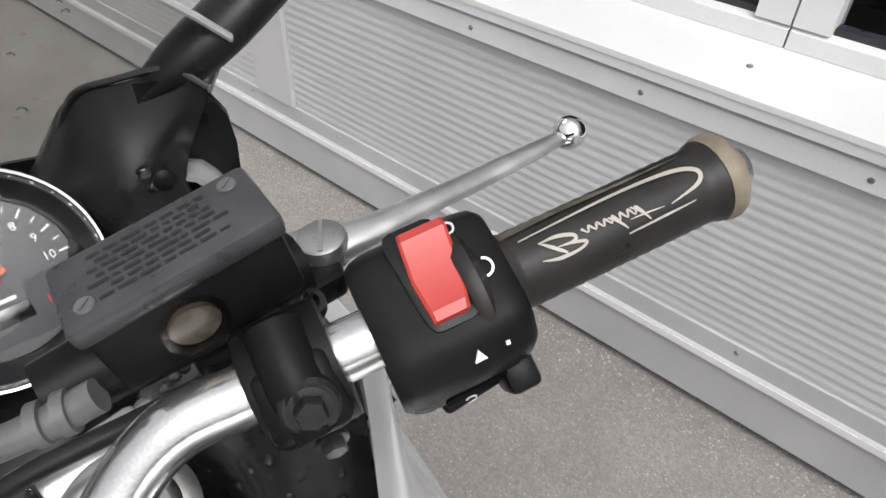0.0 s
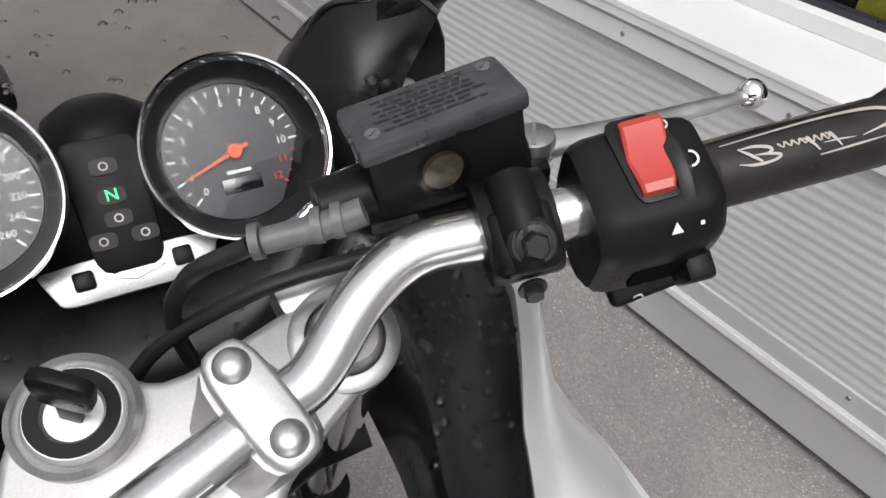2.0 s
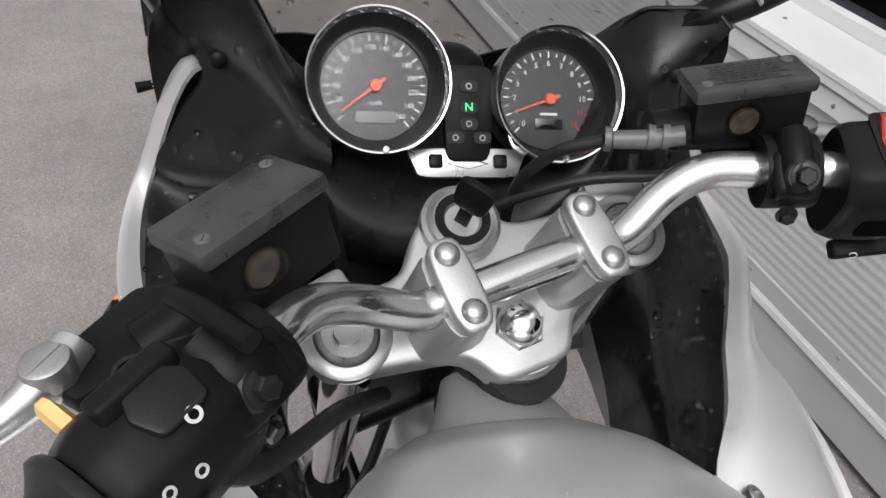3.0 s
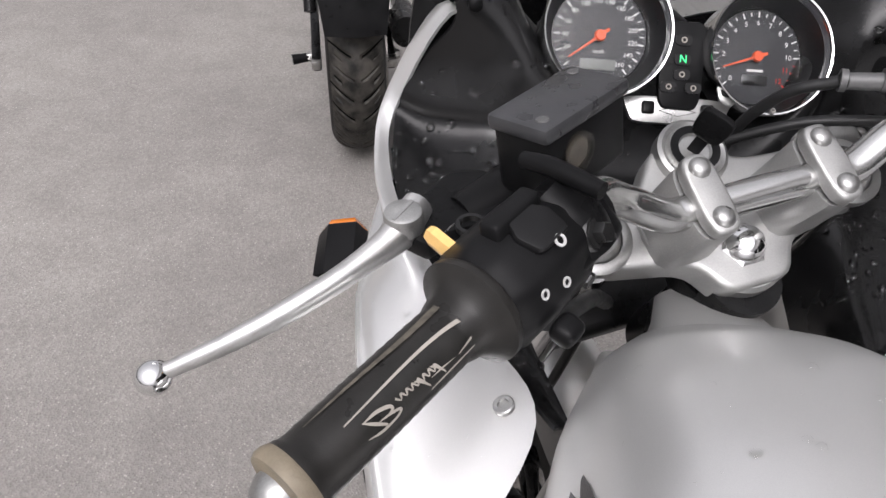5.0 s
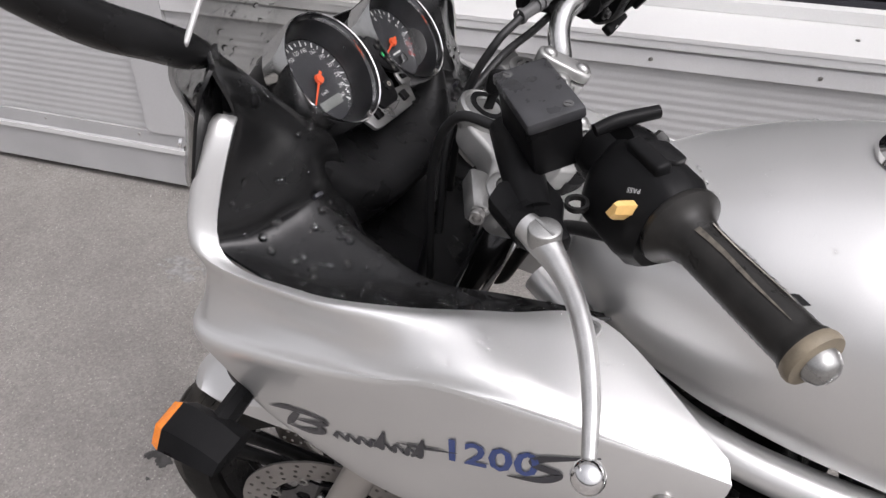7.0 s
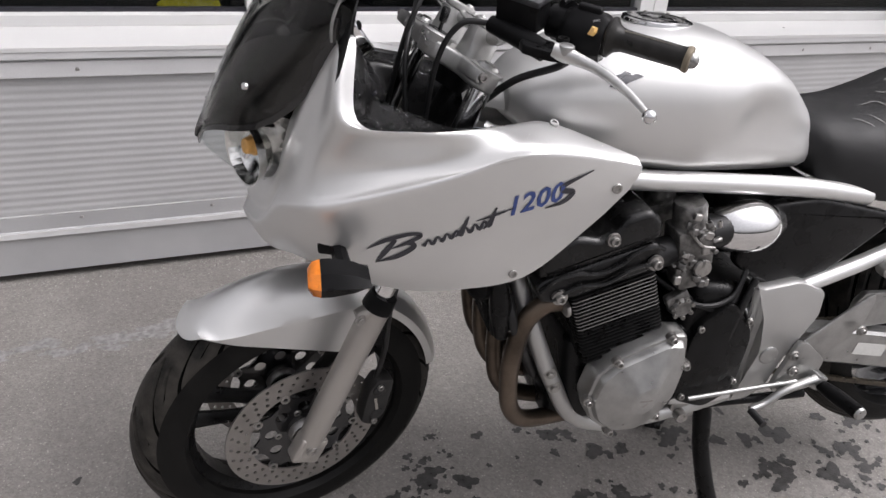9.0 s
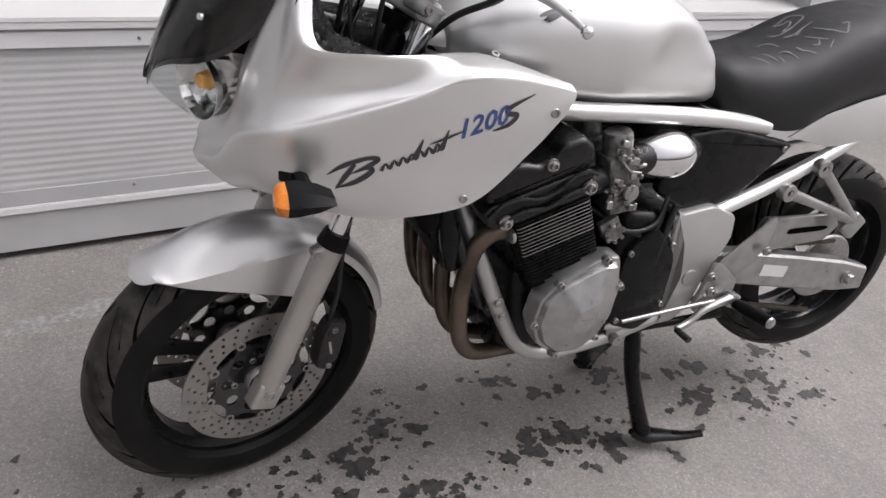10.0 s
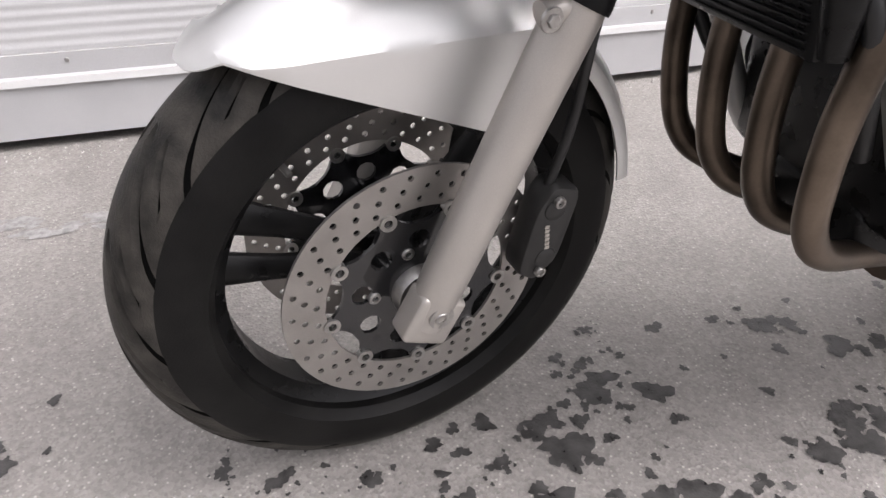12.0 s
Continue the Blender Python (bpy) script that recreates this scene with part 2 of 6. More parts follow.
def tube(pts, r, n=12, steps=6, caps=True, flat=1.0):
    """A round rod along a smooth path; r one radius, or one for each point; flat squeezes it."""
    P = spline(pts, steps) if len(pts) > 2 or steps > 1 else [Vector(p) for p in pts]
    if isinstance(r, (int, float)):
        R = [r] * len(P)
    else:
        R = [v.x for v in spline([(x, 0, 0) for x in r], steps)]
    rows, up = [], None
    for i, p in enumerate(P):
        d = (P[min(i + 1, len(P) - 1)] - P[max(i - 1, 0)]).normalized()
        if up is None:
            up = Vector((0, 0, 1)) if abs(d.z) < 0.9 else Vector((0, 1, 0))
        s = d.cross(up).normalized()
        up = s.cross(d).normalized()
        rows.append([p + R[i] * (math.cos(a) * s + flat * math.sin(a) * up) for a in (2 * math.pi * k / n for k in range(n))])
    return grid(rows, True, caps)


def lathe(prof, n=32):
    """Turns a profile of (radius, height) about z."""
    rows = [[(r * math.cos(2 * math.pi * k / n), r * math.sin(2 * math.pi * k / n), h) for k in range(n)] for r, h in prof]
    bm = grid(rows, True, False)
    bmesh.ops.remove_doubles(bm, verts=bm.verts, dist=1e-6)
    ends = [e for e in bm.edges if e.is_boundary]
    if ends:
        bmesh.ops.holes_fill(bm, edges=ends, sides=0)
    bmesh.ops.recalc_face_normals(bm, faces=bm.faces)
    return bm


def ring(prof, n=48):
    """Turns a closed profile of (radius, height) about z."""
    rows = [[(r * math.cos(2 * math.pi * k / n), r * math.sin(2 * math.pi * k / n), h) for r, h in prof] for k in range(n)]
    rows.append(rows[0])
    bm = grid(rows, True, False)
    bmesh.ops.remove_doubles(bm, verts=bm.verts, dist=1e-6)
    bmesh.ops.recalc_face_normals(bm, faces=bm.faces)
    return bm


def box(x, y, z, b=0.003, seg=2):
    """A box with rounded edges about the origin."""
    bm = bmesh.new()
    bmesh.ops.create_cube(bm, size=1)
    bmesh.ops.scale(bm, vec=(x, y, z), verts=bm.verts)
    if b:
        bmesh.ops.bevel(bm, geom=bm.edges[:], offset=b, segments=seg, affect="EDGES", profile=0.5)
    return bm


def slab(poly, t, b=0.0, seg=2):
    """A flat polygon of (x, y) with the thickness t, centred on z = 0, its rims rounded."""
    bm = bmesh.new()
    f = bm.faces.new([bm.verts.new((x, y, -t / 2)) for x, y in poly])
    g = bmesh.ops.extrude_face_region(bm, geom=[f])
    bmesh.ops.translate(bm, vec=(0, 0, t), verts=[v for v in g["geom"] if isinstance(v, bmesh.types.BMVert)])
    bmesh.ops.recalc_face_normals(bm, faces=bm.faces)
    if b:
        rim = [e for e in bm.edges if abs(e.verts[0].co.z - e.verts[1].co.z) < 1e-7]
        bmesh.ops.bevel(bm, geom=rim, offset=b, segments=seg, affect="EDGES", profile=0.5)
    return bm


def rounded(poly, r=0.25, n=4):
    """Rounds the corners of a polygon by cutting the share r of each side."""
    out, k = [], len(poly)
    for i in range(k):
        a, b, c = (Vector(poly[j % k]) for j in (i - 1, i, i + 1))
        p, q = b.lerp(a, r), b.lerp(c, r)
        for s in range(n + 1):
            t = s / n
            out.append(tuple(p * (1 - t) ** 2 + 2 * b * t * (1 - t) + q * t * t))
    return out


def flip(bm):
    """The mirror image in x."""
    o = bm.copy()
    bmesh.ops.scale(o, vec=(-1, 1, 1), verts=o.verts)
    bmesh.ops.reverse_faces(o, faces=o.faces)
    return o


def bolt(r=0.006, h=0.005, hexa=True):
    """A bolt head with its washer, upright."""
    bm = lathe([(0, 0), (r * 1.35, 0), (r * 1.35, h * 0.25), (r * 1.0, h * 0.3)], 20)
    return add(bm, lathe([(0, h * 0.2), (r, h * 0.2), (r, h * 0.85), (r * 0.85, h), (0, h)], 6 if hexa else 20))


def socket(r=0.006, h=0.005):
    """A round socket-head screw with a sunk hexagon."""
    return lathe([(0, 0), (r, 0), (r, h * 0.8), (r * 0.88, h), (r * 0.55, h), (r * 0.55, h * 0.4), (0, h * 0.4)], 18)


def facing(p, d, spin=0.0):
    """The pose that lays local z along d at p."""
    return Matrix.Translation(p) @ Vector(d).to_track_quat("Z", "Y").to_matrix().to_4x4() @ pose(0, 0, 0, 0, 0, spin)


def finish(name, bm, material, sharp=38):
    me = bpy.data.meshes.new(name)
    bm.to_mesh(me)
    bm.free()
    me.shade_smooth()
    me.set_sharp_from_angle(angle=radians(sharp))
    me.materials.append(material)
    return me


def part(name, bm, material, parent, label="", m=None, sharp=38):
    """Links a mesh as one part under a thing or a part."""
    if m is not None:
        bmesh.ops.transform(bm, matrix=m, verts=bm.verts)
    ob = new(name, finish(name, bm, material, sharp))
    ob.parent = parent
    if label:
        ob["label"] = label
    return ob


def thing(name, label, category, m=None, group="", kind=""):
    ob = new(name)
    ob.empty_display_size = 0.05
    if m is not None:
        ob.matrix_world = m
    return tagged(ob, label, category, group, kind)


def solid(name, bm, material, label, category, m=None, group="", kind="", sharp=38):
    """A thing of one mesh."""
    ob = new(name, finish(name, bm, material, sharp))
    if m is not None:
        ob.matrix_world = m
    return tagged(ob, label, category, group, kind)


def letters(text, size, shear=0.0, bold=0.0):
    """Flat letters as a mesh in the xy plane, centred."""
    cu = bpy.data.curves.new("letters", "FONT")
    cu.body, cu.size, cu.shear, cu.align_x, cu.align_y = text, size, shear, "CENTER", "CENTER"
    cu.resolution_u, cu.offset = 2, bold
    ob = bpy.data.objects.new("letters", cu)
    scene.collection.objects.link(ob)
    bpy.context.view_layer.update()
    me = bpy.data.meshes.new_from_object(ob.evaluated_get(bpy.context.evaluated_depsgraph_get()))
    bm = bmesh.new()
    bm.from_mesh(me)
    bpy.data.objects.remove(ob)
    bpy.data.meshes.remove(me), bpy.data.curves.remove(cu)
    return bm


TURN_X = Matrix.Rotation(math.pi / 2, 4, "Y")


def about_x(bm):
    """Lays something turned about z onto the wheel's axle (x)."""
    bmesh.ops.transform(bm, matrix=TURN_X, verts=bm.verts)
    return bm
# ---- ground ----
def sheet(x0, x1, y0, y1, z=0.0):
    bm = bmesh.new()
    bm.faces.new([bm.verts.new(p) for p in ((x0, y0, z), (x1, y0, z), (x1, y1, z), (x0, y1, z))])
    return bm


WALL_X = 1.215
# the forecourt falls away gently from the wall
GROUND = Matrix.Translation((WALL_X, 0, -.008)) @ Matrix.Rotation(-math.atan(0.0560), 4, "Y") @ Matrix.Translation((-WALL_X, 0, 0))
solid("ground", sheet(-400, 400, -400, 400), ASPHALT, "grey worn asphalt forecourt, damp in places", "ground", GROUND, kind="structure")


def strip(profile, y0, y1):
    """Extrudes a closed (x, z) profile along y."""
    bm = bmesh.new()
    a = [bm.verts.new((x, y0, z)) for x, z in profile]
    b = [bm.verts.new((x, y1, z)) for x, z in profile]
    bm.faces.new(a), bm.faces.new(b[::-1])
    for i in range(len(a)):
        k = (i + 1) % len(a)
        bm.faces.new((a[i], b[i], b[k], a[k]))
    bmesh.ops.recalc_face_normals(bm, faces=bm.faces)
    return bm


Y0, Y1 = -7.0, 9.0
X = WALL_X
# kick plate with its bright ledge, raised a little over the ground
solid("wall_plinth", strip([(X, 0.020), (X, 0.150), (X - 0.006, 0.152), (X - 0.006, 0.172), (X + 0.002, 0.175), (X + 0.002, 0.226), (X + 0.09, 0.226), (X + 0.09, 0.020)], Y0, Y1),
      KICKG, "grey metal kick plate along the foot of the wall", "wall", kind="structure")
solid("trim", strip([(X - 0.0085, 0.1525), (X - 0.0085, 0.171), (X - 0.0062, 0.171), (X - 0.0062, 0.1525)], Y0, Y1), WHITEF, "pale ledge strip on the kick plate", "trim", kind="structure")


def ribbed(y0, y1):
    """A panel of ribbed sheet with level ridges."""
    n, z0, z1 = 18, 0.227, 0.668
    prof = []
    for i in range(n * 6 + 1):
        t = i / 6
        prof.append((X + 0.010 + 0.0007 * math.cos(2 * math.pi * t), z0 + (z1 - z0) * i / (n * 6)))
    prof += [(X + 0.09, z1), (X + 0.09, z0)]
    return strip(prof, y0, y1)


for k, (a, b) in enumerate([(-6.9, -2.0), (-1.995, 2.03 + 0.245), (2.445, 6.0), (6.005, 9.0)]):
    solid("wall_panel", ribbed(a, b), PANELG, "light grey ribbed metal wall panel", "wall panel", group="ribbed wall panels", kind="structure", sharp=60)
solid("wall_post", strip([(X - 0.004, 0.227), (X - 0.004, 2.6), (X + 0.09, 2.6), (X + 0.09, 0.227)], 2.277, 2.443), PANELG, "flat grey metal wall post beside the window", "wall post", kind="structure")
# ledges under the windows
solid("trim", strip([(X + 0.001, 0.669), (X - 0.004, 0.672), (X - 0.004, 0.716), (X + 0.002, 0.719), (X + 0.09, 0.719), (X + 0.09, 0.669)], Y0, 2.275), TRIMG, "grey metal rail with screws under the windows", "trim", kind="structure")
solid("trim", strip([(X + 0.004, 0.7195), (X + 0.004, 0.725), (X - 0.012, 0.727), (X - 0.012, 0.747), (X + 0.09, 0.747), (X + 0.09, 0.7195)], Y0, 2.20), TRIMG, "grey metal sill below the windows", "trim", kind="structure")
solid("wall_far", strip([(X, 0.669), (X, 2.6), (X + 0.09, 2.6), (X + 0.09, 0.669)], 2.445, 9.0), PANELG, "light grey metal wall beyond the window", "wall", kind="structure")
solid("wall_near", strip([(X + 0.004, 0.768), (X + 0.004, 2.6), (X + 0.09, 2.6), (X + 0.09, 0.768)], -7.0, -2.105), PANELG, "light grey metal wall behind the shop windows", "wall", kind="structure")
for a, b in ((-2.19, -2.106), (2.19, 2.276)):
    solid("window_jamb", strip([(X + 0.002, 0.749), (X + 0.002, 1.859), (X + 0.24, 1.859), (X + 0.24, 0.749)], a, b), PANELG, "grey metal side of the window recess", "wall", kind="structure")
solid("wall_top", strip([(X, 1.86), (X, 2.6), (X + 0.24, 2.6), (X + 0.24, 1.86)], -2.10, 2.275), PANELG, "light grey metal wall above the windows", "wall", kind="structure")
# closed shop behind the glass; its unlit gloom is painted into wall and floor
solid("room_back", strip([(3.6, 0.0), (3.6, 2.6), (3.7, 2.6), (3.7, 0.0)], Y0, Y1), ROOMSHADE, "inside of the shop, its unlit dark painted on", "wall", kind="structure")
solid("room_floor", strip([(X + 0.10, 0.02), (X + 0.10, 0.05), (3.6, 0.05), (3.6, 0.02)], Y0, Y1), ROOMSHADE, "shop floor with the unlit dark painted on", "floor", kind="structure")
solid("ceiling", strip([(X - 0.1, 2.602), (X - 0.1, 2.75), (3.8, 2.75), (3.8, 2.602)], Y0, Y1), PANELG, "grey flat roof of the shop", "ceiling", kind="structure")


GX = X + 0.165


def window(name, y0, y1):
    """A white framed shop window set back behind a deep white ledge."""
    w = thing(name, "white plastic framed shop window with a clear pane", "window", group="shop windows", kind="structure")
    z0, z1, f = 0.786, 1.855, 0.040
    for a, b in ((z0, z0 + f), (z1 - f, z1)):
        part("window_frame", strip([(GX - 0.012, a), (GX - 0.012, b - 0.008), (GX, b), (GX + 0.06, b), (GX + 0.06, a)], y0, y1), WHITEF, w)
    for a, b in ((y0, y0 + 0.064), (y1 - 0.064, y1)):
        part("window_frame", strip([(GX - 0.012, z0 + f + 0.001), (GX - 0.012, z1 - f - 0.001), (GX + 0.06, z1 - f - 0.001), (GX + 0.06, z0 + f + 0.001)], a, b), WHITEF, w)
    part("glazing_bead", strip([(GX + 0.004, z0 + f), (GX + 0.004, z0 + f + 0.012), (GX + 0.03, z0 + f + 0.012), (GX + 0.03, z0 + f)], y0 + 0.065, y1 - 0.065), DARKINK, w, "thin dark glazing strip")
    p = part("pane", strip([(GX + 0.030, z0 + f), (GX + 0.030, z1 - f), (GX + 0.036, z1 - f), (GX + 0.036, z0 + f)], y0 + 0.05, y1 - 0.05), WINDOWG, w)
    p.visible_shadow = False
    return w


for name, a, b in (("window_1", 1.015, 2.17), ("window_2", -0.55, 1.011), ("window_3", -2.10, -0.554)):
    window(name, a, b)
solid("window_ledge", strip([(X - 0.014, 0.748), (X - 0.014, 0.760), (GX - 0.012, 0.785), (GX + 0.09, 0.785), (GX + 0.09, 0.748)], -2.10, 2.19), WHITEF, "deep sloping white ledge under the shop windows", "window ledge", kind="structure")

# a yellow and black sports bike fairing on show behind the glass
show = thing("display_motorcycle", "yellow and black motorcycle on show behind the shop window", "motorcycle", Matrix.Translation((1.75, 0, 0)))
part("fairing", thick(grid([spline([(-.05, y - .02, z - .10), (-.09, y - .01, z - .05), (-.07, y, z), (-.03, y + .02, z + .03)], 4) for y, z in ((1.14, .80), (1.18, .81), (1.24, .80), (1.30, .79), (1.34, .76))]), .004), mat("yellow_paint", (0.70, 0.62, 0.03), 0.25, coat=0.4), show, "yellow painted fairing")
part("tank", thick(grid([spline([(-.02, y, z - .12), (-.05, y, z), (.02, y, z + .10), (.12, y, z + .12)], 4) for y, z in ((.55, .90), (.75, .98), (.95, .96), (1.10, .88))]), .004), BLACKG, show, "black painted tank")
for y in (.60, 1.80):
    part("wheel", about_x(ring([(.20, -.05), (.29, -.03), (.30, 0), (.29, .03), (.20, .05)], 48)), BLACKM, show, "black wheel", pose(0, y, .35))
part("stand_block", box(.30, 1.30, .05, .01), BLACKM, show, "", pose(0, 1.2, .075))

# screws on the rails
screws = bmesh.new()
for i in range(30):
    y = -6.6 + i * 0.41
    for z, dx in ((0.207, 0.002), (0.694, -0.004)):
        if y < 2.2 or z < 0.5:
            add(screws, lathe([(0, 0), (0.006, 0), (0.005, 0.002), (0, 0.003)], 10), facing((X + dx, y + (0.07 if z < 0.5 else 0), z), (-1, 0, 0)))
for y in (1.036, 1.9, 0.3, -0.4, -1.2):
    add(screws, lathe([(0, 0), (0.006, 0), (0.005, 0.002), (0, 0.003)], 10), facing((X + 0.070, y, 0.7735), (-.14, 0, 1)))
solid("wall_screws", screws, STEEL, "small screw heads along the wall rails", "screws", kind="stuff")
# ---- the motorcycle: x right, y ahead, z up from under its steering head ----
BIKE = pose(0.0018, 0.846, 0, 0, 0, -9.0)
bike = thing("motorcycle", "silver half-faired motorcycle parked on its centre stand beside a wall", "motorcycle", BIKE)
STEM = Vector((0.006, 0.019, 1.02))
RAKE = radians(25.6)
STEER = Matrix.Translation(STEM) @ Matrix.Rotation(radians(18.5), 4, Vector((0, -math.sin(RAKE), math.cos(RAKE))))
YOKE = STEER @ Matrix.Rotation(RAKE, 4, "X")
HUB = Vector((0.003, 0.322, -0.768))
WHEEL = STEER @ Matrix.Translation(HUB) @ Matrix.Rotation(radians(2.5), 4, "Y") @ Matrix.Diagonal((0.98, 1.16, 1.16, 1))
R_TYRE = 0.281


# half fairing: seven rails from the top edge to the bottom edge, each from the rear tip to the nose
def rail(*p):
    return spline(p, 7)


def fairing_skin():
    rails = []
    rails.append(rail((-.224, -.206, .914), (-.150, -.089, .943), (-.192, -.010, .957), (-.230, .069, .961), (-.254, .152, .965), (-.254, .236, .985), (-.203, .238, 1.088), (-.150, .318, .965), (-.110, .350, .850), (0, .392, .800)))
    rails.append(rail((-.228, -.208, .912), (-.190, -.082, .948), (-.222, -.004, .964), (-.250, .065, .967), (-.270, .155, .970), (-.264, .260, .985), (-.216, .262, 1.074), (-.172, .320, .945), (-.116, .362, .822), (0, .402, .775)))
    rails.append(rail((-.232, -.210, .908), (-.242, -.082, .944), (-.262, .000, .951), (-.261, .065, .938), (-.246, .155, .920), (-.238, .268, .918), (-.214, .300, .920), (-.168, .332, .872), (-.114, .366, .792), (0, .400, .757)))
    rails.append(rail((-.237, -.213, .902), (-.268, -.085, .930), (-.276, .010, .930), (-.277, .075, .910), (-.274, .155, .888), (-.262, .268, .858), (-.240, .314, .846), (-.188, .350, .826), (-.124, .382, .770), (0, .412, .737)))
    rails.append(rail((-.240, -.211, .890), (-.262, -.090, .862), (-.264, -.010, .842), (-.263, .080, .830), (-.259, .155, .816), (-.248, .250, .800), (-.225, .305, .790), (-.184, .348, .776), (-.122, .378, .742), (0, .405, .717)))
    rails.append(rail((-.240, -.203, .876), (-.248, -.118, .818), (-.245, -.025, .758), (-.244, .080, .738), (-.240, .155, .733), (-.232, .240, .742), (-.212, .290, .747), (-.168, .335, .740), (-.112, .364, .720), (0, .386, .703)))
    rails.append(rail((-.238, -.198, .862), (-.238, -.138, .795), (-.233, -.042, .706), (-.226, .080, .684), (-.221, .155, .687), (-.214, .230, .706), (-.198, .275, .722), (-.150, .326, .722), (-.090, .350, .703), (0, .370, .692)))
    crease = [a.lerp(b, .74) + Vector((.007 * max(0.0, min(1.0, (a.y - .03) / .10)) * (1 if a.x < -.05 else 0), 0, 0)) for a, b in zip(rails[2], rails[3])]
    rails.insert(3, crease)
    return [spline([r[i] for r in rails], 5) for i in range(len(rails[0]))]


skin = fairing_skin()
bm = grid(skin)
bmesh.ops.recalc_face_normals(bm, faces=bm.faces)
if sum(f.normal.x for f in bm.faces) > 0:
    bmesh.ops.reverse_faces(bm, faces=bm.faces)
from mathutils.bvhtree import BVHTree
SIDE = BVHTree.FromBMesh(bm)
both = bm.copy()
o = flip(bm)


def trim_right(mesh):
    """The right half sits a little closer in towards the rear."""
    for v in mesh.verts:
        v.co.x *= 1 - .10 * max(0.0, min(1.0, (.14 - v.co.y) / .10)) * min(1.0, v.co.x / .1 if v.co.x > 0 else 0)
    return mesh


add(both, trim_right(o))
bm.free()
bmesh.ops.remove_doubles(both, verts=both.verts, dist=0.0008)
thick(both, 0.003)
fairing = part("fairing", both, SILVER, bike, "silver painted half fairing with rain drops", sharp=50)


def on_side(y, z, lift=0.0012):
    """The point of the left fairing side at (y, z), a little proud."""
    hit = SIDE.ray_cast(Vector((-1, y, z)), Vector((1, 0, 0)))
    if hit[0] is None:
        return Vector((-0.25, y, z))
    return hit[0] + Vector((-lift, 0, 0))


def side_decal(name, bm, material, y, z, tilt, parent, size=1.0, label=""):
    """Lays flat artwork on both fairing sides; its x runs to the rear."""
    for v in bm.verts:
        a, b = v.co.x * size, v.co.y * size
        c, s = math.cos(tilt), math.sin(tilt)
        v.co = on_side(y - (a * c - b * s), z + (a * s + b * c))
    return part(name, bm, material, parent, label)


def stroke(pts, w, n=6):
    """A flat brush stroke along a curve, w its width at each point."""
    P = spline([(x, y, 0) for x, y in pts], n)
    W = [v.x for v in spline([(k, 0, 0) for k in w], n)]
    rows = []
    for i, p in enumerate(P):
        d = (P[min(i + 1, len(P) - 1)] - P[max(i - 1, 0)]).normalized()
        s = Vector((-d.y, d.x, 0))
        rows.append([p + s * W[i], p - s * W[i]])
    return grid(rows)


def swash(k, bold=1.0):
    """Artwork that stands in for a maker's script: flowing plain brush strokes."""
    bm = stroke([(-.128, .010), (-.100, .017), (-.066, .017), (-.052, .010), (-.074, .003), (-.096, .000)], [.0006, .0028 * bold, .0022 * bold, .0026 * bold, .0022 * bold, .0008])
    add(bm, stroke([(-.122, -.018), (-.106, -.004), (-.086, .014)], [.0008, .0030 * bold, .0022 * bold]))
    add(bm, stroke([(-.120, -.017), (-.092, -.016), (-.068, -.008), (-.066, .000), (-.084, .003)], [.0010, .0030 * bold, .0032 * bold, .0026 * bold, .0008]))
    wave = []
    for i in range(8):
        x = -.052 + i * .0135
        wave += [(x, -.010 + .0006 * i), (x + .0085, -.001 + .0010 * i)]
    add(bm, stroke(wave, [(.0012 if i % 2 else .0023) * bold for i in range(len(wave))], 5))
    for x, h in ((.006, .020), (.046, .022)):
        add(bm, stroke([(x - .012, -.008), (x, .002), (x + .012, h)], [.0012, .0026 * bold, .0012]))
    add(bm, stroke([(.026, .009), (.052, .010), (.086, .013)], [.0005, .0016 * bold, .0004]))
    bmesh.ops.scale(bm, vec=(k, k, 1), verts=bm.verts)
    return bm


TILT = radians(17)
side_decal("script_mark", swash(1.10, 1.35), DARKINK, 0.082, 0.812, TILT, fairing, 1.0, "dark grey slanted lettering strokes")
side_decal("number_mark", letters("1200", 0.046, 0.35, 0.0009), BLUEINK, -0.028, 0.862, TILT, fairing, 1.0, "blue numerals")
side_decal("tail_mark", stroke([(-.035, -.018), (-.005, -.017), (.012, -.006), (-.004, .004), (.004, .013), (.05, .018)], [.001, .004, .0045, .0045, .004, .0008]), DARKINK, -0.078, 0.876, TILT, fairing, 1.0, "dark curved stroke after the numerals")
for y, z, r in ((-0.172, 0.870, 0.0085), (-0.022, 0.717, 0.0075)):
    p = on_side(y, z, 0)
    part("fairing_screw", socket(r, 0.005), STEEL, fairing, "round steel socket screw", facing(p, (-1, 0, 0.05)))
part("fairing_screw", socket(0.0075, 0.004), ALU, fairing, "round steel socket screw", facing((-0.172, -0.082, 0.950), (-0.45, 0, 1)))
part("fairing_screw", socket(0.0075, 0.004), ALU, fairing, "round steel socket screw", facing((0.155, -0.082, 0.950), (0.45, 0, 1)))


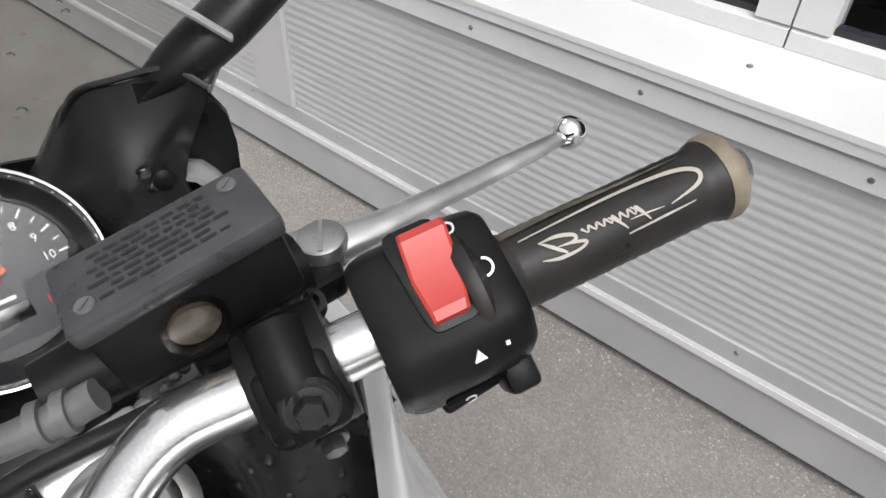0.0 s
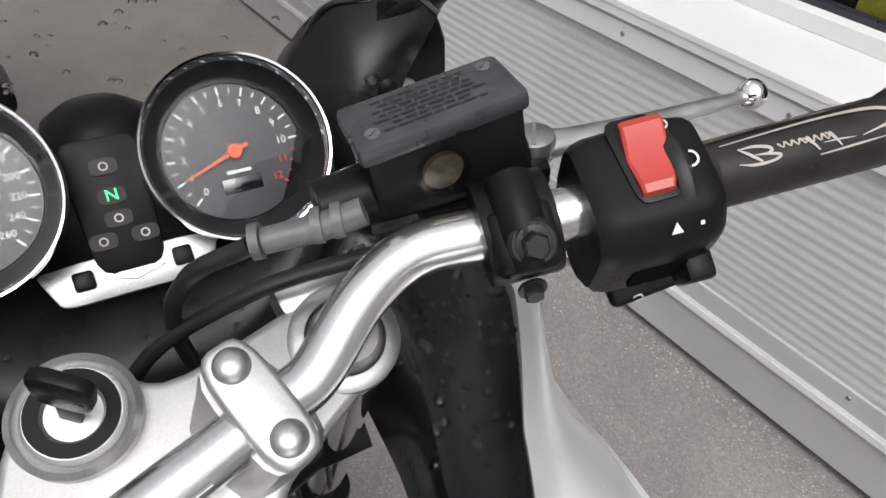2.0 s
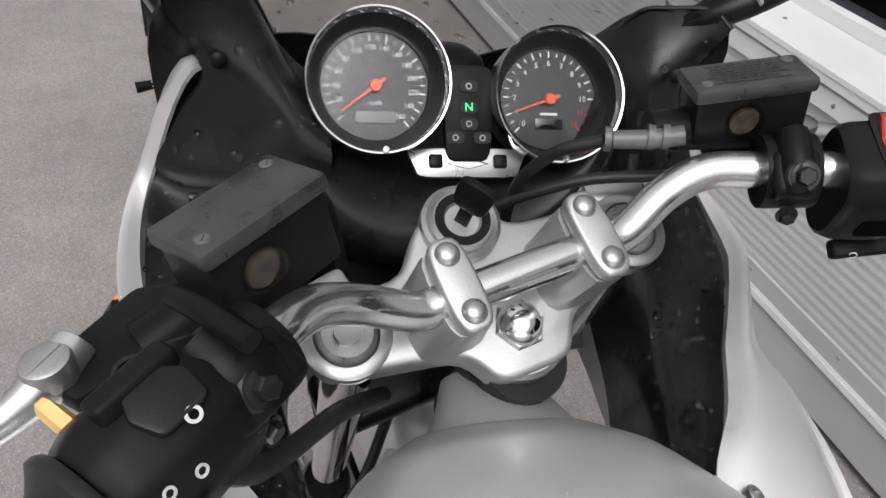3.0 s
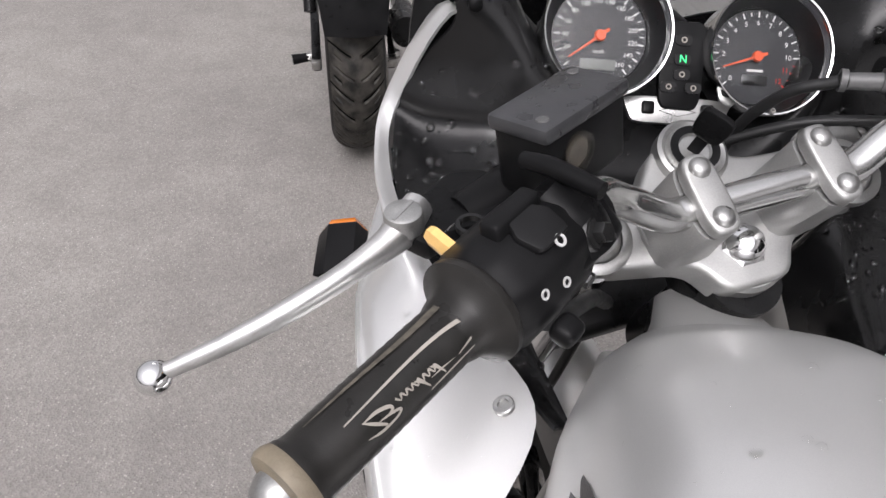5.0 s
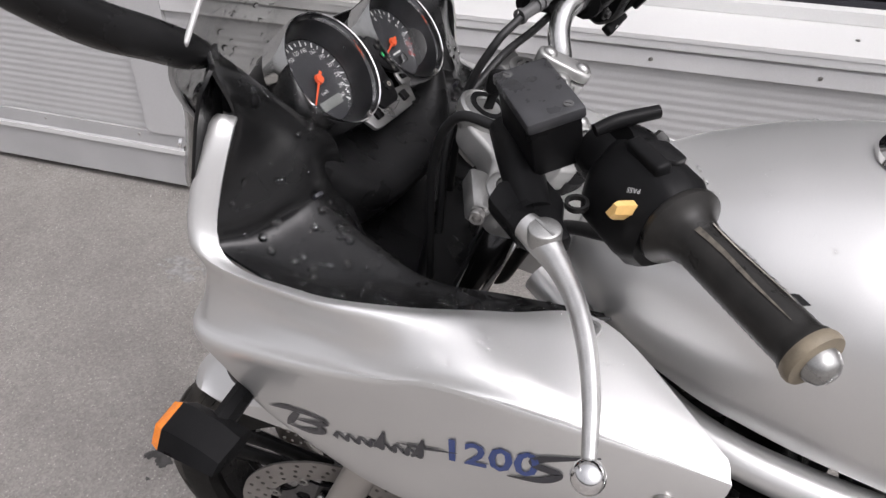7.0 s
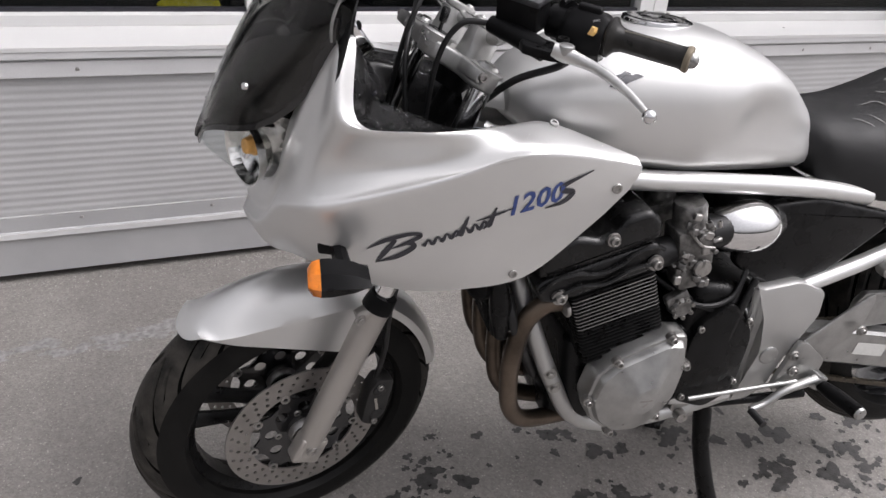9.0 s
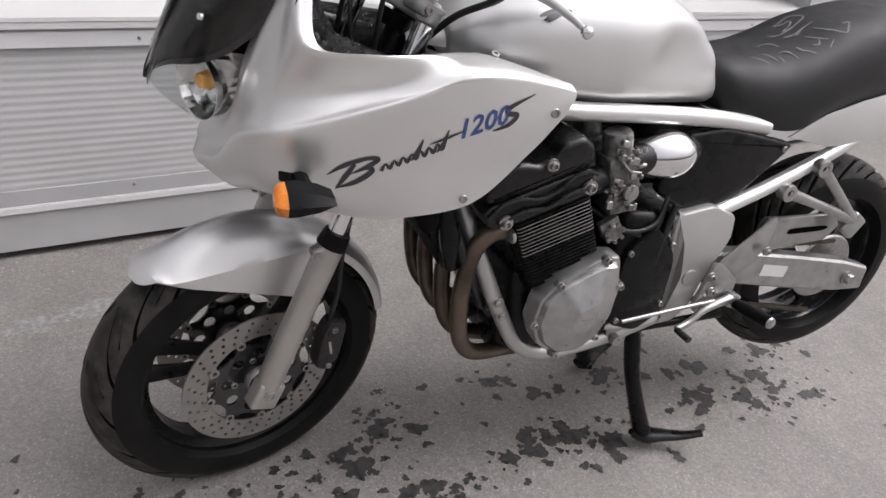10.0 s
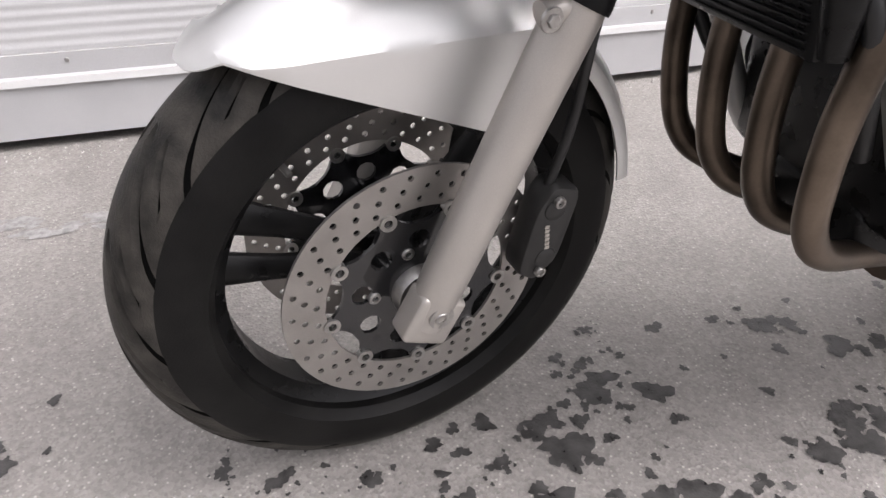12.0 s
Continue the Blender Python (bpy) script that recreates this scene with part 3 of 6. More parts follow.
# black inner trays beside the forks and the dash
def tray():
    """Floor beside the fork, and the wall that rises from it to the ear; each row runs from the painted edge inwards."""
    rows = []
    rows.append(((-.136, -.090, .939), (-.131, -.086, .934), (-.126, -.083, .930), (-.121, -.080, .924), (-.117, -.077, .860)))
    rows.append(((-.190, -.010, .951), (-.178, -.008, .943), (-.160, -.004, .938), (-.143, .002, .932), (-.134, .006, .860)))
    rows.append(((-.228, .069, .955), (-.208, .069, .944), (-.182, .070, .939), (-.157, .072, .934), (-.146, .074, .860)))
    rows.append(((-.251, .152, .959), (-.224, .149, .952), (-.190, .143, .954), (-.154, .135, .956), (-.134, .130, .890)))
    rows.append(((-.2535, .234, .980), (-.226, .216, .974), (-.190, .204, .978), (-.150, .194, .982), (-.112, .186, .950)))
    rows.append(((-.2480, .239, 1.000), (-.224, .228, 1.000), (-.188, .216, 1.003), (-.149, .205, 1.006), (-.108, .200, .992)))
    rows.append(((-.235, .245, 1.036), (-.215, .238, 1.040), (-.180, .227, 1.042), (-.142, .214, 1.040), (-.106, .210, 1.028)))
    rows.append(((-.205, .238, 1.082), (-.198, .235, 1.090), (-.172, .234, 1.088), (-.142, .232, 1.072), (-.112, .236, 1.045)))
    rows.append(((-.2265, .231, 1.138), (-.214, .246, 1.147), (-.191, .268, 1.139), (-.169, .288, 1.127), (-.152, .305, 1.085)))
    lines = [spline([r[k] for r in rows], 6) for k in range(5)]
    return grid([spline([c[i] for c in lines], 4) for i in range(len(lines[0]))])


for s in (-1, 1):
    part("ear_trim", tube([(s * .2275, .231, 1.140), (s * .214, .247, 1.149), (s * .190, .269, 1.141), (s * .169, .289, 1.128), (s * .152, .306, 1.086)], .0022, 8, 5), BLACKG, fairing, "glossy edging on the inner panel")
t = tray()
t2 = trim_right(flip(t))
# the right panel steps back behind the rev counter
for v in t2.verts:
    v.co.y += .045 * min(1.0, max(0.0, (.172 - v.co.x) / .035)) * min(1.0, max(0.0, (v.co.z - .965) / .03))
part("inner_panel", thick(t, 0.003), TRAYBLACK, fairing, "black plastic inner fairing panel wet with rain")
part("inner_panel", thick(t2, 0.003), TRAYBLACK, fairing, "black plastic inner fairing panel wet with rain")
for s in (-1, 1):
    part("ear_flank", thick(grid([spline([(s * x, y, z) for x, y, z in r], 4) for r in (((.196, .256, 1.144), (.214, .246, 1.144), (.2280, .234, 1.137)), ((.196, .258, 1.120), (.218, .248, 1.122), (.2385, .241, 1.118)), ((.196, .262, 1.096), (.220, .254, 1.097), (.2430, .247, 1.094)), ((.198, .264, 1.066), (.222, .260, 1.066), (.2445, .255, 1.064)), ((.204, .268, 1.036), (.224, .268, 1.036), (.2445, .264, 1.034)), ((.208, .274, 1.000), (.228, .273, 1.000), (.2450, .270, 1.000)))]), .003), BLACKP, fairing, "black outer flank of the inner panel", None, 80)
    # added black sheet that stops daylight showing through under the dash
    part("inner_liner", thick(grid([spline([(s * x, y, z) for x, y, z in r], 4) for r in (((.128, .120, .872), (.095, .125, .862), (.050, .135, .850), (0, .138, .846)), ((.129, .170, .900), (.095, .180, .885), (.050, .190, .870), (0, .194, .864)), ((.126, .225, .955), (.095, .230, .930), (.050, .240, .905), (0, .244, .898)), ((.118, .285, 1.015), (.090, .290, .980), (.050, .300, .950), (0, .304, .942)))]), .003), BLACKM, fairing, "black sheet added to keep the gap under the dash dark")
    part("trim_bolt", lathe([(0, 0), (.0065, 0), (.0065, .002), (.004, .004), (0, .005)], 20), BLACKM, fairing, "", facing((s * .190, .2285, 1.097), (s * -0.2, -0.95, 0.1)))
    part("panel_slot", box(.010, .004, .007, .001), DARKINK, fairing, "", pose(s * .154, .200, .992, 40, 0, s * 14))


def dash():
    """Black dash from the lower lip up to the root of the screen."""
    rows = []
    for i in range(25):
        u = -1 + i / 12
        w = abs(u)
        x = .150 * u
        side = w ** 3
        rows.append(spline([(x, .200 + .02 * side, .905 + .06 * side), (x, .168 + .05 * side, .945 + .07 * side), (x, .180 + .05 * side, .972 + .08 * side), (x, .236 + .03 * side, .992 + .09 * side),
                            (x, .290 + .0 * side, 1.008 + .08 * side), (x * .95, .340 - .05 * side, 1.010 + .06 * side), (x * .9, .420 - .14 * side, .950 + .06 * side)], 4))
    return grid(rows)


dashboard = part("dash_panel", thick(dash(), 0.003), BLACKP, bike, "black plastic dash behind the bars")
part("dash_cowl", lathe([(0, .052), (.020, .050), (.036, .040), (.044, .020), (.047, 0)], 28), BLACKM, dashboard, "rounded black cowl behind the dials", pose(.015, .345, 1.010, -12, 0, 0))

# screen: smoked, with a dark lower band
def screen_at(u, v):
    w = abs(u)
    base = Vector((.205 * u, .478 - .214 * w ** 2.2, .926 + .138 * w ** 6 - .055 * max(0.0, 1 - w / .5) ** 1.5))
    top = Vector((.222 * u + .024 * math.copysign(w ** 7, u), .268 - .034 * w ** 2, 1.225 - .020 * w ** 3 - .042 * w ** 9))
    mid = base.lerp(top, 0.5) + Vector((0.028 * u, .028, .018))
    return base * (1 - v) ** 2 + 2 * mid * v * (1 - v) + top * v * v


screen = part("windscreen", thick(grid([[screen_at(-1 + i / 14, j / 12) for j in range(13)] for i in range(29)]), 0.003), SMOKE, bike, "clear windscreen with rain drops")
part("screen_band", thick(grid([[screen_at(-1 + i / 14, -.02 + (.31 + .17 * min(1.0, abs(-1 + i / 14) / .6)) * j / 5) - Vector((0, .006, .003)) for j in range(6)] for i in range(29)]), 0.002), BLACKG, screen, "dark band at the foot of the screen")
for s in (-1, 1):
    part("screen_screw", lathe([(0, 0), (.006, 0), (.005, .003), (0, .004)], 16), CHROME, screen, "", facing(screen_at(s * .62, .2) + Vector((s * .002, .003, 0)), (s * .6, .8, .3)))


part("screen_edge", tube([screen_at(-1, j / 8) for j in range(1, 9)] + [screen_at(-1 + i / 10, 1) for i in range(1, 20)] + [screen_at(1, j / 8) for j in range(8, 0, -1)], .0024, 8, 2), mat("screen_edge_plastic", (0.34, 0.34, 0.335), 0.18, spec=0.6), screen, "bright cut edge of the screen")


# headlight in the nose
AMBERBULB = mat("amber_bulb_glass", (0.85, 0.46, 0.14), 0.12, 0.3, 0.2, 80)


def lamp_at(u, v, k=0.0):
    w = abs(u)
    return Vector(((.128 - .018 * v) * u, .474 - k - .128 * w ** 1.5 - .060 * v ** 1.6 * (1 - .6 * w), .930 + .004 * w ** 4 - .055 * max(0.0, 1 - w / .5) ** 1.5 * (1 - v) - (.122 - .02 * w) * v))


head = part("headlight", thick(grid([[lamp_at(-1 + i / 12, j / 8) for j in range(9)] for i in range(25)]), 0.002), GLASS, bike, "clear glass headlight in the nose")
part("lamp_rim", tube([lamp_at(-1 + i / 12, .0) + Vector((0, .003, 0)) for i in range(25)], .0035, 8, 1), BLACKM, head, "black rim over the headlight glass")
part("reflector", grid([[lamp_at(-1 + i / 12, j / 8, .075 + .045 * math.sin(math.pi * j / 8) * abs(math.sin(math.pi * (-1 + i / 12)))) for j in range(9)] for i in range(25)]), REFLECT, head, "bright lamp reflector", sharp=5)
for s in (-1, 1):
    part("lamp_bowl", grid([[(r * 1.05 * math.cos(2 * math.pi * k / 32), r * math.sin(2 * math.pi * k / 32), h) for k in range(32)] for r, h in ((.001, -.002), (.018, 0), (.034, .009), (.046, .026), (.052, .042), (.055, .043))], True), REFLECT, head, "bright lamp bowl", facing((s * .086, .362, .884), (s * .55, 1, 0)), 10)
    part("bulb_shield", lathe([(0, .004), (.010, .003), (.012, 0), (.012, -.006)], 20), CHROME, head, "", facing((s * .102, .394, .882), (s * .55, 1, 0)))
    part("bulb", lathe([(0, 0), (.014, 0), (.017, .012), (.012, .026), (0, .030)], 16), AMBERBULB, head, "amber bulb", facing((s * .094, .372, .892), (s * .6, 1, .1)))

# indicators
for s in (-1, 1):
    ind = part("indicator", grid([[(s * (.278 + .060 * a), y, .768 + h * b) for a, b in ((0, -.4), (.25, -1), (.8, -.75), (1, 0), (.8, .75), (.25, 1), (0, .4))] for y, h in ((.222, .008), (.244, .019), (.276, .026), (.292, .026))], True, True), BLACKM, bike, "black indicator with an amber lens", sharp=25)
    part("lens", grid([[(s * (.306 + (.060 * a - .028) * k), y, .768 + h * b) for a, b in ((0, -.4), (.25, -1), (.8, -.75), (1, 0), (.8, .75), (.25, 1), (0, .4))] for y, h, k in ((.292, .0255, 1), (.303, .023, .88), (.310, .014, .6))], True, True), ORANGE, ind, "amber lens", sharp=40)
    part("stalk", tube([(s * .205, .262, .776), (s * .245, .260, .774), (s * .285, .256, .770)], .013, 8, 3), BLACKM, ind)
    part("stalk_base", box(.030, .044, .024, .005), BLACKM, ind, "", pose(s * .222, .268, .778, 0, s * 10, s * 18))

# fuel tank
def tank_section(y, top, hw, bot, n=2.6, knee=0.0):
    bot -= .014
    pts, c = [], bot + (top - bot) * .42
    for k in range(41):
        a = math.pi * k / 40
        cx, sz = math.cos(a), math.sin(a)
        x = hw * math.copysign(abs(cx) ** (2 / n), cx)
        z = c + (top - c) * sz ** (2 / n)
        pts.append((x * (1 - knee * (1 - sz) * .5), y, z))
    low = [(-hw * (1 - .5 * knee) * (1 - .10 * t * t), y, c + (bot - c) * t) for t in (.35, .7, 1)]
    under = [(-hw * .5, y, bot - .004), (0, y, bot - .004), (hw * .5, y, bot - .004)]
    right = [(-p[0], p[1], p[2]) for p in reversed(low)]
    return pts + low + under + right


keys = [(-.030, .985, .068, .945, 0), (-.060, 1.012, .104, .922, 0), (-.110, 1.040, .134, .900, 0), (-.180, 1.066, .158, .880, 0), (-.260, 1.083, .171, .868, 0), (-.340, 1.087, .178, .862, 0),
        (-.420, 1.074, .174, .858, .05), (-.500, 1.043, .160, .853, .16), (-.570, 1.002, .138, .848, .22), (-.625, .958, .112, .846, .15), (-.655, .915, .080, .850, .05)]
rows = []
for i in range(len(keys) - 1):
    for k in range(5):
        t = k / 5
        rows.append(tank_section(*[Vector((a, b)).x for a, b in ((keys[i][0] * (1 - t) + keys[i + 1][0] * t, 0), (keys[i][1] * (1 - t) + keys[i + 1][1] * t, 0), (keys[i][2] * (1 - t) + keys[i + 1][2] * t, 0), (keys[i][3] * (1 - t) + keys[i + 1][3] * t, 0))], knee=keys[i][4] * (1 - t) + keys[i + 1][4] * t))
rows.append(tank_section(*keys[-1][:4]))
bm = grid(rows, True, True)
for v in bm.verts:
    v.co.x -= .008
    # hollow for the rider's knee
    a, b = max(0.0, min(1.0, (-.395 - v.co.y - .6 * (v.co.z - .95)) / .045)), max(0.0, min(1.0, (1.010 - v.co.z) / .05)) * max(0.0, min(1.0, (v.co.z - .868) / .03))
    if abs(v.co.x) > .06:
        v.co.x -= math.copysign(.020 * a * a * (3 - 2 * a) * b, v.co.x)
for _ in range(3):
    bmesh.ops.smooth_vert(bm, verts=bm.verts, factor=0.5, use_axis_x=True, use_axis_y=True, use_axis_z=True)
TANKTREE = BVHTree.FromBMesh(bm)
tank = part("fuel_tank", bm, SILVER, bike, "silver painted steel fuel tank, wet", sharp=70)
cap = part("filler_cap", ring([(.030, 0), (.058, 0), (.058, .004), (.054, .008), (.034, .008), (.030, .006)], 40), BLACKG, tank, "black ring round the filler cap", pose(-.010, -.312, 1.080, 2, 0, 0))
part("cap_lid", lathe([(0, .0085), (.026, .008), (.030, .006), (.030, 0)], 32), BLACKG, cap, "black cap lid", pose(-.010, -.312, 1.080, 2, 0, 0))
part("cap_rim", ring([(.057, 0), (.062, 0), (.061, .005), (.057, .0065)], 40), CHROME, cap, "bright rim", pose(-.010, -.312, 1.080, 2, 0, 0))
for k in range(7):
    a = 2 * math.pi * k / 7
    part("cap_screw", lathe([(0, 0), (.004, 0), (.0035, .0025), (0, .003)], 12), STEEL, cap, "", pose(-.010 + .046 * math.cos(a), -.312 + .046 * math.sin(a), 1.088))


EMBLEM = mat("dark_chrome", (0.20, 0.20, 0.205), 0.20, 1.0, 0.05, 20)


def emblem(s):
    """A dark slanted emblem of plain strokes on the tank side."""
    bm = bmesh.new()
    for poly in (((-.030, .006), (.002, .027), (.012, .020), (-.018, -.001)), ((-.016, .001), (-.004, -.007), (.018, .008), (.008, .015)), ((-.022, -.009), (-.010, -.017), (.030, .008), (.018, .016))):
        f = bmesh.new()
        f.faces.new([f.verts.new((x, y, 0)) for x, y in poly])
        bmesh.ops.subdivide_edges(f, edges=f.edges[:], cuts=3, use_grid_fill=True)
        add(bm, f)
    for v in bm.verts:
        y, z = -.186 - v.co.x * 1.15, 1.014 + v.co.y * 1.1
        hit = TANKTREE.find_nearest(Vector((s * .19, y, z + .02)))
        if hit[0] is not None:
            v.co = hit[0] + hit[1] * .0015
    return bm


part("emblem", emblem(-1), EMBLEM, tank, "dark chrome slanted emblem")
part("emblem", emblem(1), EMBLEM, tank, "dark chrome slanted emblem")
cover_rows = []
for y, z, hw, fall in ((.034, .960, .036, .018), (.010, .968, .044, .030), (-.030, .980, .066, .045), (-.070, 1.000, .092, .060), (-.105, 1.016, .108, .075)):
    cover_rows.append([(hw * math.sin(radians(a)), y, z - fall * (1 - math.cos(radians(a)))) for a in range(-85, 86, 10)])
part("head_cover", grid(cover_rows), SILVER, tank, "silver cover ahead of the tank")
# ---- steering: yoke, bars, controls ----
yoke = part("top_yoke", slab(rounded([(-.138, .022), (-.116, .042), (-.062, .036), (-.034, .072), (.010, .074), (.028, .046), (.116, .042), (.138, .022), (.130, -.008), (.092, -.016), (.042, -.026), (.026, -.054), (-.026, -.054), (-.042, -.026), (-.092, -.016), (-.130, -.008)], .3, 3), .030, .005, 3), YOKEALU, bike, "silver cast top yoke with forks and bars", YOKE @ Matrix.Translation((0, .022, -.018)))
part("stem_nut", add(lathe([(0, .021), (.006, .0205), (.011, .018), (.0145, .013), (.016, .008)], 24), add(lathe([(.0165, .0), (.0185, .008), (.0165, .010)], 6), lathe([(.019, 0), (.027, 0), (.027, .004), (.022, .006), (.012, .006)], 32))), CHROME, yoke, "bright domed steering stem nut", YOKE @ Matrix.Translation((0, 0, -.010)))
part("stem_ring", ring([(.026, -.008), (.036, -.008), (.036, .004), (.033, .007), (.026, .007)], 36), ALU, yoke, "", YOKE @ Matrix.Translation((0, 0, -.014)))
part("head_bearing_cap", lathe([(0, -.05), (.034, -.05), (.036, -.03), (.036, -.022), (0, -.022)], 32), BLACKM, yoke, "black bearing cap", YOKE @ Matrix.Translation((0, 0, -.018)))
for s in (-1, 1):
    part("fork_cap", add(lathe([(0, .012), (.0085, .012), (.0085, .007), (.0105, .007), (.0105, .009), (.0160, .009), (.0190, .005), (.021, 0)], 32), ring([(.021, -.004), (.029, -.004), (.029, .002), (.026, .004), (.021, .004)], 36)), ALU, yoke, "silver fork top cap", YOKE @ Matrix.Translation((s * .109, .034, -.002)))
    part("pinch_lug", box(.050, .020, .022, .005), ALU, yoke, "", YOKE @ pose(s * .118, .066, -.012, 0, 0, s * -12))
    part("pinch_bolt", socket(.0075, .007), STEEL, yoke, "", YOKE @ facing((s * .143, .062, -.010), (s, .1, 0)))
    C = YOKE @ Matrix.Translation((s * .048, .024, 0))
    body = [[(x, y, z) for x, y in rounded([(-w, -d), (w, -d), (w, d), (-w, d)], .3, 3)] for w, d, z in ((.025, .027, -.004), (.0245, .0265, .006), (.0195, .0275, .022), (.0150, .0285, .044), (.0140, .0280, .0475))]
    clampb = part("bar_clamp", add(grid(body, True, True), lathe([(0, -.006), (.025, -.006), (.026, .002), (.023, .006), (0, .006)], 28)), YOKEALU, yoke, "silver handlebar clamp", C)
    part("clamp_cap", slab(rounded([(-.0122, .0295), (.0122, .0295), (.0122, -.0295), (-.0122, -.0295)], .35, 4), .0115, .0028, 3), YOKEALU, clampb, "rounded silver cap of the clamp", C @ Matrix.Translation((0, 0, .0545)))
    for yy in (.0185, -.0185):
        part("clamp_bolt", lathe([(0, .0046), (.0036, .0043), (.0064, .0028), (.0076, .0008), (.0080, -.002)], 20), ALU, clampb, "domed bright bolt cap", C @ Matrix.Translation((0, yy, .0605)))

# ignition lock with its key
lock = part("ignition_lock", add(lathe([(0, .006), (.012, .006), (.014, .008), (.020, .008), (.022, .004), (.022, -.02)], 32), ring([(.022, -.01), (.028, -.01), (.028, .004), (.025, .006), (.022, .004)], 36)), ALU, yoke, "silver ignition lock", YOKE @ Matrix.Translation((-.008, .079, .001)))
part("lock_ring", ring([(.0135, .008), (.0195, .008), (.0195, .0092), (.0135, .0092)], 32), BLACKM, lock, "black ring round the key slot", YOKE @ Matrix.Translation((-.008, .079, .001)))
part("key", add(box(.004, .010, .018, .001), slab(rounded([(-.012, 0), (.012, 0), (.014, .026), (-.014, .026)], .3, 3), .007, .002), pose(0, 0, .008, 90, 0, 90)), BLACKM, lock, "black plastic key head", YOKE @ pose(-.008, .079, .014, 0, 10, 35))

bar_right = [(.0, .001, .047), (.055, .001, .047), (.076, .001, .049), (.108, .006, .065), (.135, .001, .077), (.162, -.0155, .0800), (.197, -.0385, .0830), (.270, -.0854, .0913), (.332, -.1250, .0984)]
bar_left = [(-.055, .001, .047), (-.076, .001, .049), (-.108, .004, .068), (-.135, -.008, .090), (-.160, -.0300, .1045), (-.197, -.0544, .1070), (-.270, -.0992, .1070), (-.342, -.1434, .1070)]
bar = part("handlebar", tube(bar_left[::-1] + bar_right, .0120, 18, 8), CHROME, bike, "polished silver tubular handlebar", STEER)
bar.data.materials[0] = mat("polished_bar", (0.64, 0.64, 0.63), 0.17, 0.95, 0.06, 30, 0.04, 700)
part("knurled_marks", box(.034, .0006, .009, 0), ALU, bar, "faint maker mark on the bar", STEER @ pose(0, -.0105, .0505, 45, 0, 0))


def along(s, t):
    """A point of the straight end of the bar, t metres in from the bar's end, and its outward direction."""
    e, d = (Vector((.3335, -.1261, .0985)), Vector((.141, -.0905, .016)).normalized()) if s > 0 else (Vector((-.3443, -.1448, .1070)), Vector((-.114, -.070, .000)).normalized())
    return e - d * t, d


def grip_frame(s, t):
    """Local z outward along the bar, local y up and back."""
    p, d = along(s, t)
    u = Vector((0, -.45, .9))
    u = (u - d * u.dot(d)).normalized()
    x = u.cross(d)
    return STEER @ Matrix(((x.x, u.x, d.x, p.x), (x.y, u.y, d.y, p.y), (x.z, u.z, d.z, p.z), (0, 0, 0, 1)))


def wrap(bm, r):
    """Rolls flat artwork (x along the grip, y round it) onto a rod of radius r."""
    for v in bm.verts:
        a = v.co.y / r
        v.co = Vector((math.sin(a) * r, math.cos(a) * r, v.co.x))
    return bm


for s in (-1, 1):
    G = grip_frame(s, 0.006)
    prof = [(.0115, -.117), (.0275, -.117), (.0290, -.1145), (.0288, -.1115), (.0245, -.1085), (.0205, -.1050), (.0182, -.1010), (.0168, -.096)]
    for k in range(14):
        prof += [(.0160, -.094 + k * .0060), (.0157, -.0925 + k * .0060)]
    prof += [(.0160, -.008), (.0172, -.006)]
    g = part("grip", lathe(prof + [(.0172, -.004), (.0115, -.004)], 40), GRIPRUB, bike, "worn dark rubber grip with a script mark", G)
    part("grip_end", lathe([(.0115, -.0045), (.0176, -.004), (.0186, -.0015), (.0186, .0015), (.0176, .0035), (.0115, .0045)], 36), GRIPEND, g, "worn sand-coloured grip end", G)
    part("bar_weight", lathe([(0, .015), (.005, .0145), (.009, .012), (.0115, .007), (.0115, .003)], 28), ALU, g, "silver bar end", G)
    sw = swash(.245, 1.0)
    add(sw, stroke([(-.036, -.0085), (.006, -.0100), (.030, -.0085), (.0395, -.0045), (.0375, .0005), (.024, .0035)], [.0003, .0007, .0010, .0010, .0008, .0002], 10))
    add(sw, stroke([(.004, .0070), (.020, .0066), (.034, .0062)], [.0003, .0005, .0002], 6))
    for v in sw.verts:
        v.co = Vector((v.co.x * s, -v.co.y * s, 0))
    part("script_mark", wrap(sw, .0166), SANDINK, g, "sand-coloured slanted lettering strokes", G @ pose(0, 0, -.054 if s > 0 else -.062, 0, 0, 8 if s > 0 else -30))
    part("worn_patch", wrap(stroke([(-.047, 0), (-.020, .001), (.012, 0), (.038, 0)], [.0022, .0016, .0010, .0003], 10), .0166), mat("worn_rubber", (0.085, 0.075, 0.060), 0.5, var=0.5, scale=200), g, "pale worn streak", G @ pose(0, 0, -.054, 0, 0, -42 * s))


def switch_body(outline, z0, z1, end=.86):
    """The faceted switch housing between two places of the bar."""
    base = rounded(outline, .26, 4)
    rows = []
    for z, f in ((0, end), (.06, end + .08), (.16, .985), (.5, 1), (.84, .985), (.95, end + .09), (1, end + .02)):
        rows.append([(x * f, y * f, z0 + (z1 - z0) * z) for x, y in base])
    return grid(rows, True, True)


def on_housing(G, p, lift=0.0):
    """The pose that faces outward from the bar's axis at a place p of the steering."""
    q = G.inverted() @ (STEER @ Vector(p))
    r = Vector((q.x, q.y, 0))
    return G @ facing(q + r.normalized() * lift, r)


